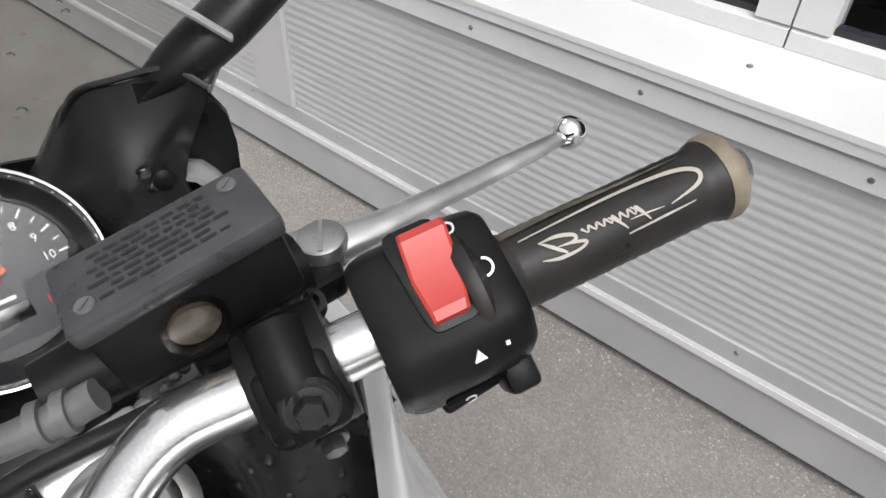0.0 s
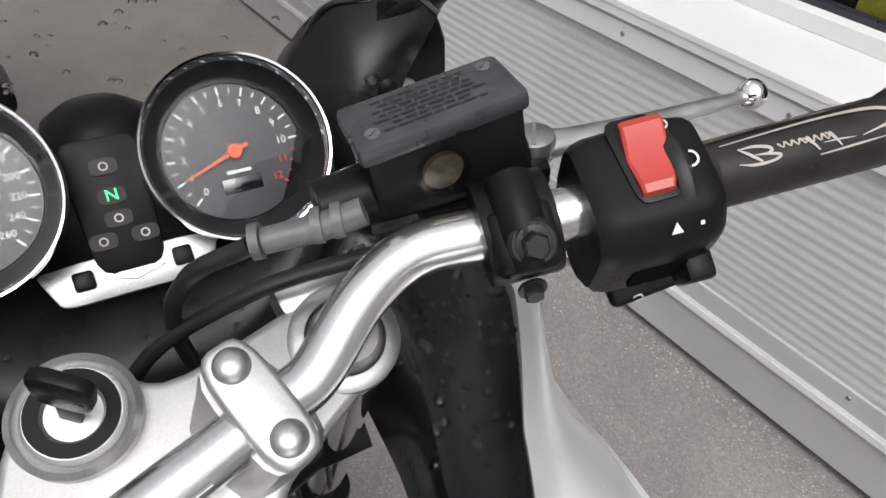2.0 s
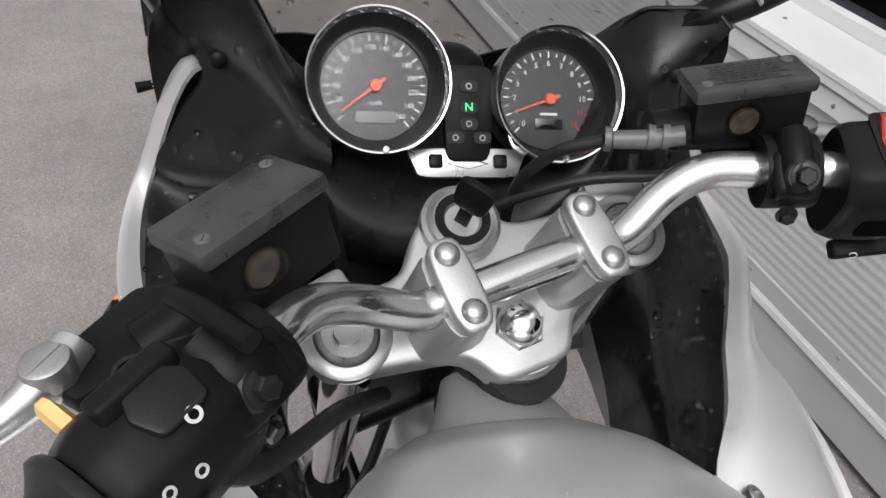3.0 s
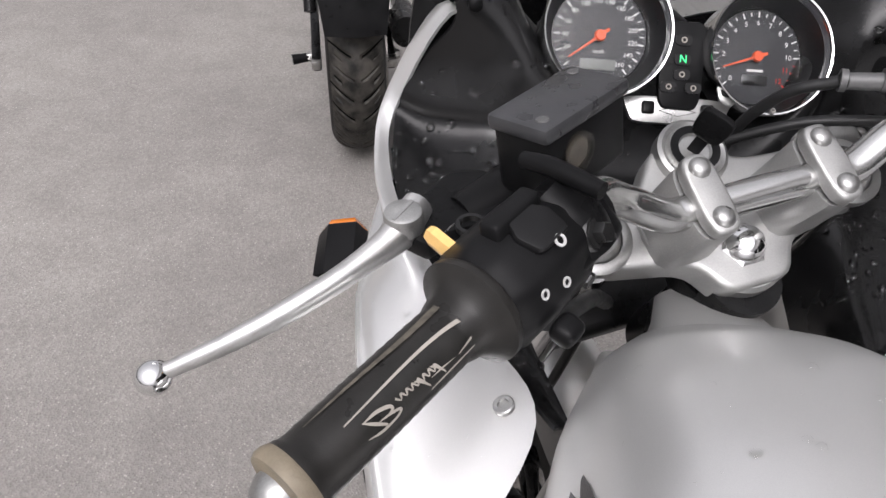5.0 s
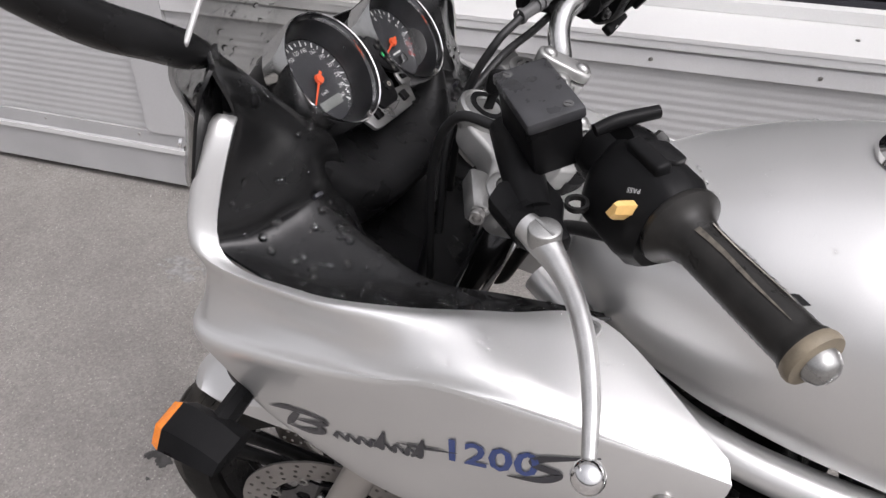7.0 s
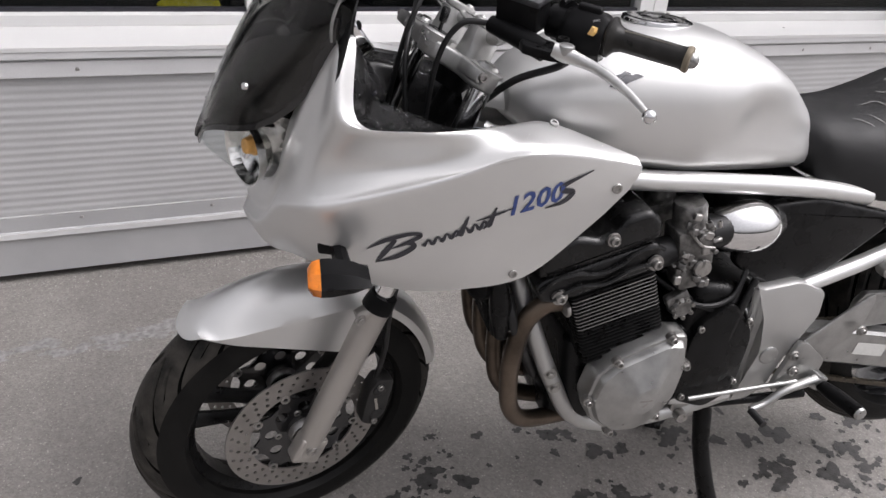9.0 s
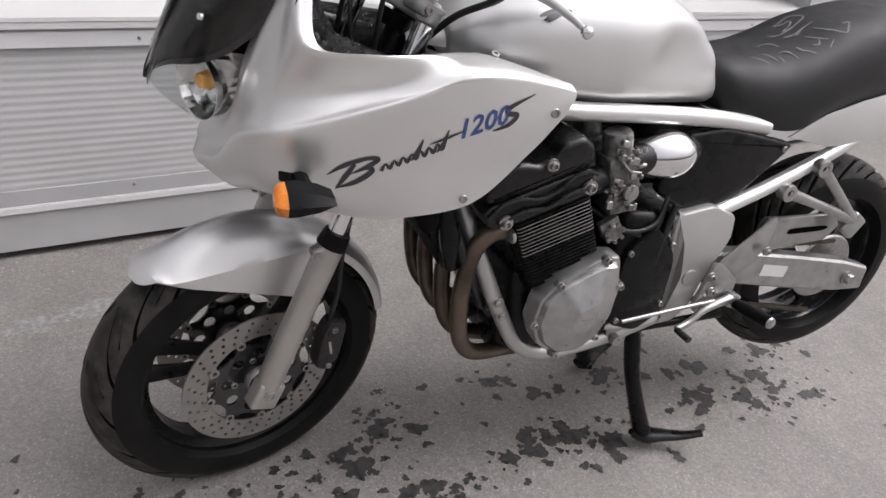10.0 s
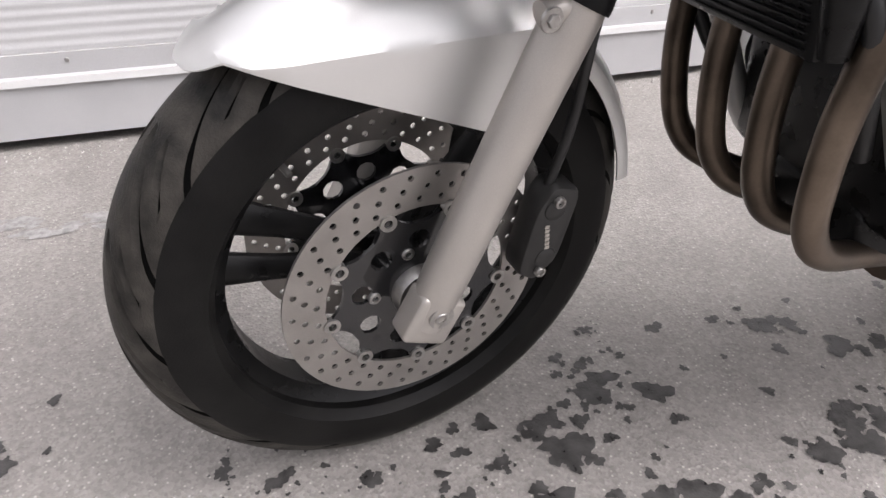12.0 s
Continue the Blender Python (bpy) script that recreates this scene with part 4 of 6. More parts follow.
# right controls
LEVERALU = mat("polished_aluminium", (0.60, 0.60, 0.59), 0.36, 0.9, 0.12, 60, 0.03, 900)
CHALK = mat("faded_chalk", (0.17, 0.17, 0.167), 0.8, var=0.5, scale=300)
GREYMARK = mat("faded_white_ink", (0.50, 0.50, 0.49), 0.5)
GR = grip_frame(1, -.009)
sw = part("switch_housing", switch_body([(-.020, .0245), (.022, .0215), (.030, .010), (.030, -.026), (.020, -.060), (-.016, -.062), (-.032, -.040), (-.032, .008)], -.168, -.113), BLACKM, bike, "black switch housing with a red cut-off rocker", GR, 30)
rk = []
for x, h, w in ((.0255, -.003, .0085), (.0240, .0040, .0090), (.0205, .0056, .0094), (.0060, .0026, .0094), (-.0070, .0048, .0074), (-.0105, .0036, .0068), (-.0120, -.003, .0062)):
    y = .0222 - .06 * (x - .022) + h
    c = -.1390 + .10 * (x - .005)
    rk.append([(x, .018, c - w), (x, y - .0010, c - w), (x, y, c - w + .0012), (x, y, c + w - .0012), (x, y - .0010, c + w), (x, .018, c + w)])
part("rocker_switch", grid(rk), RED, sw, "red engine cut-off rocker", GR, 24)
part("rocker_well", slab(rounded([(-.0140, -.0105), (.0275, -.0105), (.0275, .0120), (-.0140, .0090)], .2, 3), .0015, .0005), BLACKP, sw, "", GR @ pose(0, .0232, -.1405, -90, 0, -3.4))
part("start_button", box(.014, .011, .042, .003, 3), BLACKM, sw, "black start button", GR @ pose(-.024, -.066, -.131, 0, 6, 18))
part("hazard_slider", box(.016, .024, .014, .003), BLACKM, sw, "black hazard switch", GR @ pose(-.032, -.024, -.121, 0, 0, 12))
# patch on the housing face; its black paints the shade of a recess
part("slider_slot", slab(rounded([(-.010, -.013), (.010, -.013), (.010, .013), (-.010, .013)], .15, 3), .002), HOLLOWSHADE, sw, "flat patch of painted shade beside the hazard switch", GR @ facing((-.0318, -.020, -.139), (-1, 0, 0)))
part("hazard_mark", slab([(-.0024, -.0021), (.0024, -.0021), (0, .0028)], .0006), WHITEINK, sw, "white triangle mark", GR @ facing((-.0262, .0205, -.1375), (-.7, .7, 0), 90))
part("dot_mark", slab([(-.0008, -.0008), (.0008, -.0008), (.0008, .0008), (-.0008, .0008)], .0006), WHITEINK, sw, "", GR @ facing((-.0262, .0200, -.1265), (-.7, .7, 0)))
part("run_mark", stroke([(.0034 * math.cos(a), .0034 * math.sin(a)) for a in [radians(50 + 280 * k / 12) for k in range(13)]], [.0005] * 13, 2), WHITEINK, sw, "white open ring mark", GR @ facing((.001, .0237, -.1225), (-.06, 1, 0), 200))
part("stop_mark", ring([(.0018, 0), (.0026, 0), (.0026, .0005), (.0018, .0005)], 18), GREYMARK, sw, "white ring mark", GR @ facing((.020, .0222, -.1275), (.1, 1, 0)))
part("start_mark", ring([(.0022, 0), (.0030, 0), (.0030, .0006), (.0022, .0006)], 18), WHITEINK, sw, "white ring mark", GR @ facing((-.0312, -.0640, -.138), (-1, .3, 0)))


def reservoir(s, bolt_t, top, size, yaw, tilt):
    """A box-shaped fluid reservoir with its lid, screws, sight glass, body and bar clamp."""
    w, d, h = size
    m = STEER @ pose(*top, tilt[0], tilt[1], yaw)
    r = part("fluid_reservoir", box(w, d, h, .004), BLACKM, bike, "black fluid reservoir with a grey lid", m @ Matrix.Translation((0, 0, -h / 2 - .004)))
    lid = part("lid", box(w + .004, d + .004, .010, .003), LIDGREY, r, "dark grey lid with embossed writing, wet", m @ Matrix.Translation((0, 0, -.004)))
    for a, b in ((w * .40, d * .30), (-w * .40, -d * .30)):
        part("lid_screw", add(lathe([(0, .0006), (.0034, .0008), (.0038, 0)], 18), slab([(-.0024, -.0005), (.0024, -.0005), (.0024, .0005), (-.0024, .0005)], .0006), pose(0, 0, .001, 0, 0, 40)), GREYBOOT, r, "cross-head screw", m @ Matrix.Translation((a, b, .0012)))
    for k in range(7 if s > 0 else 0):
        ww = w * (.62, .56, .66, .60, .70, .50, .64)[k]
        rl = random.Random(11 + k)
        x = -ww / 2
        while x < ww / 2 - .003:
            q = rl.uniform(.0025, .0075)
            part("writing_bar", sheet(x, min(x + q, ww / 2), -.0008, .0008, 0), GREYINK, lid, "", m @ Matrix.Translation((-.001, d * .34 - k * d * .11, .0014)))
            x += q + .0014
    part("sight_glass", add(ring([(.0095, 0), (.0125, 0), (.0120, .003), (.0100, .003)], 28), lathe([(0, .0018), (.0095, .0012), (.0098, 0)], 28)), SIGHT, r, "round fluid sight glass", m @ facing((-.005 if s > 0 else -.011, -d / 2 - .0005, -.024), (0, -1, 0)))
    part("sight_back", lathe([(0, .0004), (.0095, .0004), (.0095, 0)], 28), mat("brake_fluid", (0.085, 0.080, 0.073), 0.4, var=0.6, scale=160), r, "", m @ facing((-.005 if s > 0 else -.011, -d / 2, -.024), (0, -1, 0)))
    return r, m


rr, RM = reservoir(1, 0, (.1737, .0232, .1268), (.074, .0345, .036), -22.6, (-3.5, -5))
lr, LM = reservoir(-1, 0, (-.1534, .0173, .1474), (.070, .040, .045), 25.4, (-9.4, -.6))
for s in (-1, 1):
    G = grip_frame(s, 0)
    mc = part("master_cylinder", tube([(s * .215, .010, .082), (s * .165, .026, .088), (s * .118, .042, .090)], [.015, .016, .013], 16, 4), BLACKM, bike, "black master cylinder on the bar", STEER)
    part("cylinder_clamp", add(add(ring([(.0115, -.016), (.0235, -.016), (.0240, -.013), (.0240, .013), (.0235, .016), (.0115, .016)], 32), box(.030, .048, .030, .006, 3), pose(-s * .006, 0, 0, 0, 0, s * 20)), tube([(s * .014, .022, 0), (-s * .006, .021, 0), (-s * .022, .012, 0)], [.010, .0105, .010], 16, 4)), BLACKM, mc, "black bar clamp", G @ Matrix.Translation((0, 0, -.189)) @ Matrix.Diagonal((1, 1, 1 if s > 0 else 1.55, 1)))
    part("clamp_bolt", add(lathe([(0, .0), (.0105, 0), (.0105, .004), (.0092, .0055)], 24), bolt(.0058, .008), Matrix.Translation((0, 0, .004))), DARKBOLT, mc, "hexagon clamp bolt", G @ facing((-.015 * s, .0205, -.187), (-.55 * s, .82, 0)))
    part("clamp_bolt", bolt(.005, .006), DARKBOLT, mc, "hexagon clamp bolt", G @ facing((-.026 * s, -.010, -.188), (-.9 * s, .3, 0)))
    off = Vector((0, 0, 0)) if s < 0 else Vector((-.019, .010, -.019))
    lever_pts = [(-.240, .016, .095), (-.252, .004, .0925), (-.266, -.005, .0905), (-.281, -.0125, .0890), (-.298, -.0195, .0870), (-.326, -.0270, .0820), (-.360, -.0310, .0745), (-.398, -.0310, .0650)]
    if s > 0:
        lever_pts = [(.222, .026, .075), (.234, .013, .073), (.254, .004, .070), (.280, -.003, .065), (.310, -.011, .0585), (.340, -.019, .0530), (.370, -.027, .0475), (.386, -.030, .0445)]
    lev = part("hand_lever", tube(lever_pts, [.0095, .0108, .0086, .0072, .0066, .0062, .0054, .0042], 14, 6, True, .62 if s > 0 else 1.15), LEVERALU, mc, "polished ball-end hand lever", STEER)
    part("lever_ball", lathe([(.0098 * math.cos(a), .0098 * math.sin(a)) for a in [math.pi * (k / 12 - .5) for k in range(13)]], 24), CHROME, lev, "", STEER @ Matrix.Translation((-.401, -.031, .064) if s < 0 else (.391, -.031, .0430)))
    part("lever_holder", slab(rounded([(-.044, -.018), (-.012, -.022), (.008, -.013), (.026, -.012), (.030, .008), (.012, .022), (-.030, .030), (-.046, .016)], .16, 3), .014, .003), BLACKM, mc, "black lever holder on the bar", STEER @ Matrix.Translation(Vector((s * .226, .006, .086)) + off) @ pose(0, 0, 0, 0, 0, s * -24) @ Matrix.Diagonal((s, 1, 1, 1)))
    part("holder_eye", ring([(.0062, -.002), (.0085, -.002), (.0085, .002), (.0062, .002)], 24), DARKBOLT, mc, "", STEER @ Matrix.Translation(Vector((s * .219, -.017, .100)) + off))
    part("pivot_screw", add(lathe([(0, .0026), (.0092, .0026), (.0108, .0018), (.0116, .0), (.0116, -.010)], 28), slab([(-.0095, -.0011), (.0095, -.0011), (.0095, .0011), (-.0095, .0011)], .0008), pose(0, 0, .0027, 0, 0, 40)), ALU, lev, "flat round slotted pivot screw", STEER @ Matrix.Translation(Vector((s * .252, .003, .1030 if s < 0 else .0975)) + off))

# brake line joint on the right reservoir
bj = part("hose_joint", tube([(.128, .020, .096), (.112, .030, .092), (.090, .044, .090)], [.0065, .0065, .006], 14, 3), GREYBOOT, rr, "corrugated hose joint", STEER)
for k in (0, 1, 4):
    part("joint_ring", ring([(.006, -.0022), (.0082, -.0022), (.0082, .0022), (.006, .0022)], 20), GREYBOOT, bj, "", STEER @ facing(Vector((.118, .026, .094)).lerp(Vector((.088, .046, .090)), k / 4), (-.8, .6, -.05)))

# left controls
GL = grip_frame(-1, 0)
sl = part("switch_housing", switch_body([(-.022, .024), (-.004, .031), (.016, .028), (.029, .012), (.031, -.016), (.020, -.040), (-.006, -.046), (-.026, -.034), (-.033, -.004)], -.190, -.124, .80), BLACKM, bike, "black switch housing with white symbols", GL, 40)
part("flash_button", grid([[(x * k, y * k, z) for x, y in ((-.0070, -.0020), (.0060, -.0062), (.0064, .0010), (.0, .0042), (-.0066, .0030))] for z, k in ((-.008, 1), (.006, .95), (.009, .72))], True, True), YELLOW, sl, "yellow flasher button", on_housing(GL, (-.246, -.043, .119), -.002), 25)
part("dip_switch", box(.012, .036, .012, .003, 3), BLACKM, sl, "black dip switch rib", on_housing(GL, (-.214, -.058, .142), -.0035))
part("switch_recess", slab(rounded([(-.011, -.012), (.004, -.014), (.013, -.006), (.012, .009), (.002, .014), (-.011, .010)], .2, 3), .005, .0015), BLACKP, sl, "black rocker beside the rib", on_housing(GL, (-.205, -.070, .138), -.0010))
part("turn_switch", box(.013, .016, .014, .005, 4), BLACKM, sl, "black turn signal switch", on_housing(GL, (-.203, -.099, .098), .003))
for p, r in (((-.2075, -.054, .1405), .0042), ((-.1975, -.078, .1335), .0046), ((-.201, -.0935, .1225), .0036), ((-.213, -.0965, .1215), .0036)):
    part("symbol_mark", ring([(r * .45, 0), (r * .75, 0), (r * .75, .0006), (r * .45, .0006)], 14), GREYMARK, sl, "small white symbol", on_housing(GL, p, .0012))
part("pass_mark", letters("PASS", .0048), GREYMARK, sl, "small white lettering", on_housing(GL, (-.2405, -.050, .1315), .0012) @ pose(0, 0, 0, 0, 0, -60))
part("clamp_boss", tube([(-.192, -.024, .142), (-.184, -.040, .146), (-.170, -.066, .146)], [.0046, .0052, .0048], 16, 4), BLACKM, sl, "black rounded clamp boss", STEER)
part("choke_block", box(.018, .018, .030, .004), BLACKM, sl, "", GL @ pose(.004, -.040, -.162))
part("switch_lead", tube([(-.205, -.060, .070), (-.180, -.050, .040), (-.130, -.010, .000), (-.090, .030, -.060)], .0062, 10, 6), CABLE, sl, "black sheathed switch lead", STEER)


def cable(pts, r=.0038, m=None, name="cable", label="black rubber-coated cable"):
    return part(name, tube(pts, r, 10, 8), CABLE, bike, label, m)


# cables and hoses between bars, dash and frame
cable([(.205, .000, .060), (.150, .030, .050), (.080, .070, .040), (.020, .110, -.010), (-.020, .120, -.120)], .0045, STEER)
cable([(.085, .046, .090), (.060, .070, .070), (.050, .100, .010), (.060, .120, -.120)], .0046, STEER)
cable([(-.120, .046, .092), (-.100, .085, .085), (-.085, .110, .020), (-.080, .120, -.130)], .0046, STEER)

# dials
DIALINK = mat("dial_ink", (0.66, 0.66, 0.64), 0.5)
def dial(x, y, z, tach):
    m = pose(x, y, z, 52, 0, 0)
    d = part("speedometer" if not tach else "tachometer", ring([(.0420, -.030), (.0530, -.034), (.0578, -.030), (.0572, -.024), (.0460, -.022)], 56), BLACKG, bike, "round black dial in a chrome bezel" , m)
    part("bezel", ring([(.0552, .0010), (.0582, -.0300), (.0594, -.0120), (.0600, .0050), (.0590, .0090), (.0576, .0085)], 56), CHROME, d, "chrome bezel", m)
    part("inner_cone", ring([(.0456, -.0215), (.0578, -.0290), (.0574, .0080), (.0545, -.0020)], 56), DARKCHROME, d, "dark polished cone inside the bezel", m)
    part("dial_face", lathe([(0, -.0220), (.0450, -.0220), (.0450, -.030), (0, -.030)], 48), DIALFACE, d, "dark dial face with white figures", m)
    hi = 13 if not tach else 12
    a0, a1 = (radians(222), radians(-50)) if not tach else (radians(222), radians(-42))
    for k in range(hi * 2 + 1):
        a = a0 + (a1 - a0) * k / (hi * 2)
        big = k % 2 == 0
        red = tach and k >= 21
        part("dial_tick", box(.0055 if big else .0035, .0012 if big else .0008, .0006, 0), REDINK if red else DIALINK, d, "", m @ pose(.0405 * math.cos(a), .0405 * math.sin(a), -.0215, 0, 0, math.degrees(a)))
        if big and (tach or k > 0):
            part("dial_numeral", letters(str(k // 2 if tach else k * 10), .0072 if tach else .0062), REDINK if red else DIALINK, d, "", m @ pose(.0325 * math.cos(a), .0325 * math.sin(a), -.0215))
    if tach:
        part("red_zone", stroke([(.0440 * math.cos(b), .0440 * math.sin(b)) for b in [a0 + (a1 - a0) * (.875 + .125 * k / 6) for k in range(7)]], [.0012] * 7, 3), REDINK, d, "", m @ Matrix.Translation((0, 0, -.0214)))
        part("figure_bar", box(.016, .0022, .0005, 0), WHITEINK, d, "", m @ pose(0, -.013, -.0215))
        part("clock_window", box(.026, .010, .0008, .0003), BLACKG, d, "", m @ pose(0, -.022, -.0215))
    else:
        part("unit_mark", letters("km/h", .0055), WHITEINK, d, "", m @ pose(0, -.014, -.0215))
        part("distance_window", box(.034, .010, .0012, .0004), LCDGREY, d, "grey counter window", m @ pose(0, -.026, -.0214))
    # needle
    na = radians(217) if not tach else a0 + (a1 - a0) * .085
    nd = part("needle", slab([(-.010, -.0014), (.036, -.0005), (.036, .0005), (-.010, .0014)], .0010), ORANGEN, d, "orange needle", m @ pose(0, 0, -.0175, 0, 0, math.degrees(na)))
    part("needle_hub", lathe([(0, .003), (.0045, .003), (.0055, 0)], 20), ORANGEN, nd, "", m @ Matrix.Translation((0, 0, -.0185)))
    part("dial_glass", grid([[(r * math.cos(2 * math.pi * k / 40), r * math.sin(2 * math.pi * k / 40), h) for k in range(40)] for r, h in ((.0002, .0012), (.030, .0008), (.0478, 0))], True), GLASS, d, "clear dial glass with drops", m @ Matrix.Translation((0, 0, -.0165)))
    part("dial_bolt", socket(.0028, .003), STEEL, d, "", m @ Matrix.Translation((.004, -.0555, .0078)))
    part("dial_can", grid([[(r * math.cos(2 * math.pi * k / 40), r * math.sin(2 * math.pi * k / 40), h) for k in range(40)] for r, h in ((.0560, -.002), (.0550, -.030), (.0480, -.075), (.001, -.078))], True), BLACKP, d, "", m)
    return d


dial(-.068, .235, 1.080, False)
dial(.091, .240, 1.069, True)

# warning lamp strip
WL = pose(.012, .240, 1.050, 52, 0, 0)
warn = part("warning_strip", slab(rounded([(-.024, .040), (.024, .040), (.020, -.042), (-.020, -.042)], .2, 3), .008, .002), BLACKM, bike, "black warning lamp strip", WL)
for k, (x, y, m_) in enumerate(((0, .022, WHITEINK), (0, .004, GREENLAMP), (0, -.010, WHITEINK), (-.012, -.022, WHITEINK), (.012, -.022, WHITEINK))):
    part("warning_lamp", slab(rounded([(-.008, -.005), (.008, -.005), (.008, .005), (-.008, .005)], .35, 3), .002), BLACKP, warn, "", WL @ pose(x, y, .0045))
    if m_ is GREENLAMP:
        part("neutral_lamp", letters("N", .010), GREENLAMP, warn, "glowing green neutral lamp", WL @ pose(x, y, .0062))
    else:
        part("lamp_symbol", ring([(.0018, 0), (.0028, 0), (.0028, .0004), (.0018, .0004)], 14), SANDINK, warn, "", WL @ pose(x, y, .0058))
PL = pose(.012, .214, 1.014, 44, 0, 0)
plate = part("button_plate", slab(rounded([(-.054, .012), (-.030, .014), (.030, .014), (.054, .012), (.044, -.012), (-.044, -.012)], .15, 3), .005, .001), ALU, bike, "silver button plate under the dials", PL)
for x in (-.029, .029):
    part("button", box(.012, .012, .006, .002), BLACKM, plate, "black push button", PL @ pose(x, .002, .004))
part("nameplate", ring([(0.010, 0), (.011, 0), (.011, .0005), (.010, .0005)], 4), GREYINK, plate, "faint framed mark", PL @ Matrix.Translation((0, 0, .003)) @ Matrix.Diagonal((1.7, .45, 1, 1)))

# mirrors
for s in (-1, 1):
    mr = part("mirror", grid([spline([(s * (.395 + .090 * math.cos(a) * f), .330 - .02 * (1 - f) - .03 * k, 1.330 + .050 * math.sin(a) * f) for a in [2 * math.pi * j / 20 for j in range(20)]], 1) for k, f in ((0, .2), (0.05, .7), (.25, .95), (.6, 1.0), (1, .96))], True, True), BLACKP, bike, "black rear-view mirror")
    part("mirror_glass", grid([[(s * (.395 + .080 * math.cos(a)), .299, 1.330 + .042 * math.sin(a)) for a in [2 * math.pi * j / 20 for j in range(20)]], [(s * (.395 + .08 * .01 * math.cos(a)), .2985, 1.330 + .0004 * math.sin(a)) for a in [2 * math.pi * j / 20 for j in range(20)]]], True), CHROME, mr, "mirror glass")
    part("mirror_stalk", tube([(s * .200, .262, 1.132), (s * .226, .256, 1.147), (s * .262, .254, 1.168), (s * .302, .264, 1.192), (s * .345, .286, 1.236), (s * .370, .302, 1.295)], [.010, .019, .021, .022, .022, .020], 16, 5, True, .75), BLACKP, mr, "black mirror stalk")
# ---- front wheel, fork, fender ----
def tyre_mesh(r, w, rim, count=17, slant=1.5, n=272, m=40):
    """Tyre as a ring about x; its rows lean like the tread, so that the long sunk grooves run along them."""
    prof = [(math.sin(math.pi * (k / m - .5)), math.cos(math.pi * (k / m - .5))) for k in range(m + 1)]
    rows, sunk = [], []
    for i in range(n):
        f = (i / n * count) % 1.0
        row, cut = [], []
        for u, c in prof:
            a = abs(u)
            t = 2 * math.pi * (i / n - min(a, .93) ** 1.4 * slant / count)
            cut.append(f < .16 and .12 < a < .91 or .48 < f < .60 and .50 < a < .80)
            rr = rim + (r - rim) * max(c, 0) ** .72 - (.005 * min(1.0, (.93 - a) / .3) if cut[-1] else 0.0)
            row.append((w * math.copysign(a ** .95, u), rr * math.cos(t), rr * math.sin(t)))
        t = 2 * math.pi * (i / n - .93 ** 1.4 * slant / count)
        row += [(w * .78, (rim - .008) * math.cos(t), (rim - .008) * math.sin(t)), (-w * .78, (rim - .008) * math.cos(t), (rim - .008) * math.sin(t))]
        rows.append(row)
        sunk.append(cut)
    rows.append(rows[0])
    bm = grid(rows, True)
    bm.faces.ensure_lookup_table()
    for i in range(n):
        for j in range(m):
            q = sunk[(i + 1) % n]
            # sunk faces turn near-black: the grooves' shade is in the colour
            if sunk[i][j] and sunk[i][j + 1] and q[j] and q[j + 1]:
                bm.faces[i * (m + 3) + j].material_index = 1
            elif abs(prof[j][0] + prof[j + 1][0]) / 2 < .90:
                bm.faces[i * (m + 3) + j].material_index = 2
    bmesh.ops.remove_doubles(bm, verts=bm.verts, dist=1e-6)
    bmesh.ops.recalc_face_normals(bm, faces=bm.faces)
    return bm


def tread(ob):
    """Gives a tyre its painted groove shade and its worn tread material."""
    ob.data.materials.append(HOLLOWSHADE)
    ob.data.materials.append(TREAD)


def rim_mesh(r, w):
    return about_x(ring([(r + .012, -w), (r + .012, -w + .006), (r, -w + .012), (r - .014, -w * .45), (r - .014, w * .45), (r, w - .012), (r + .012, w - .006), (r + .012, w), (r + .004, w), (r - .020, w * .45), (r - .020, -w * .45), (r + .004, -w)], 72))


def disc_mesh(ro, ri, holes, hr, t, lobes=0, seg=8):
    """A flat drilled ring about z."""
    bm = bmesh.new()
    edges = []

    def loop(cx, cy, r, n):
        v = [bm.verts.new((cx + r * math.cos(2 * math.pi * k / n), cy + r * math.sin(2 * math.pi * k / n), 0)) for k in range(n)]
        for k in range(n):
            edges.append(bm.edges.new((v[k], v[(k + 1) % n])))
    v = []
    for k in range(72):
        a = 2 * math.pi * k / 72
        q = ro + (.015 * (.5 + .5 * math.cos(lobes * a)) ** 2 if lobes else 0)
        v.append(bm.verts.new((q * math.cos(a), q * math.sin(a), 0)))
    edges += [bm.edges.new((v[k], v[(k + 1) % 72])) for k in range(72)]
    loop(0, 0, ri, 60)
    for r, n, off in holes:
        for k in range(n):
            a = 2 * math.pi * (k + off) / n
            loop(r * math.cos(a), r * math.sin(a), hr, seg)
    bmesh.ops.triangle_fill(bm, edges=edges, use_beauty=True, use_dissolve=False)
    for f in list(bm.faces):
        c = f.calc_center_median()
        q = math.hypot(c.x, c.y)
        if q < ri * .99 or any(math.hypot(c.x - r * math.cos(2 * math.pi * (k + off) / n), c.y - r * math.sin(2 * math.pi * (k + off) / n)) < hr * .8 for r, n, off in holes for k in range(n)):
            bm.faces.remove(f)
    g = bmesh.ops.extrude_face_region(bm, geom=bm.faces[:])
    bmesh.ops.translate(bm, vec=(0, 0, t), verts=[v for v in g["geom"] if isinstance(v, bmesh.types.BMVert)])
    bmesh.ops.recalc_face_normals(bm, faces=bm.faces)
    return bm


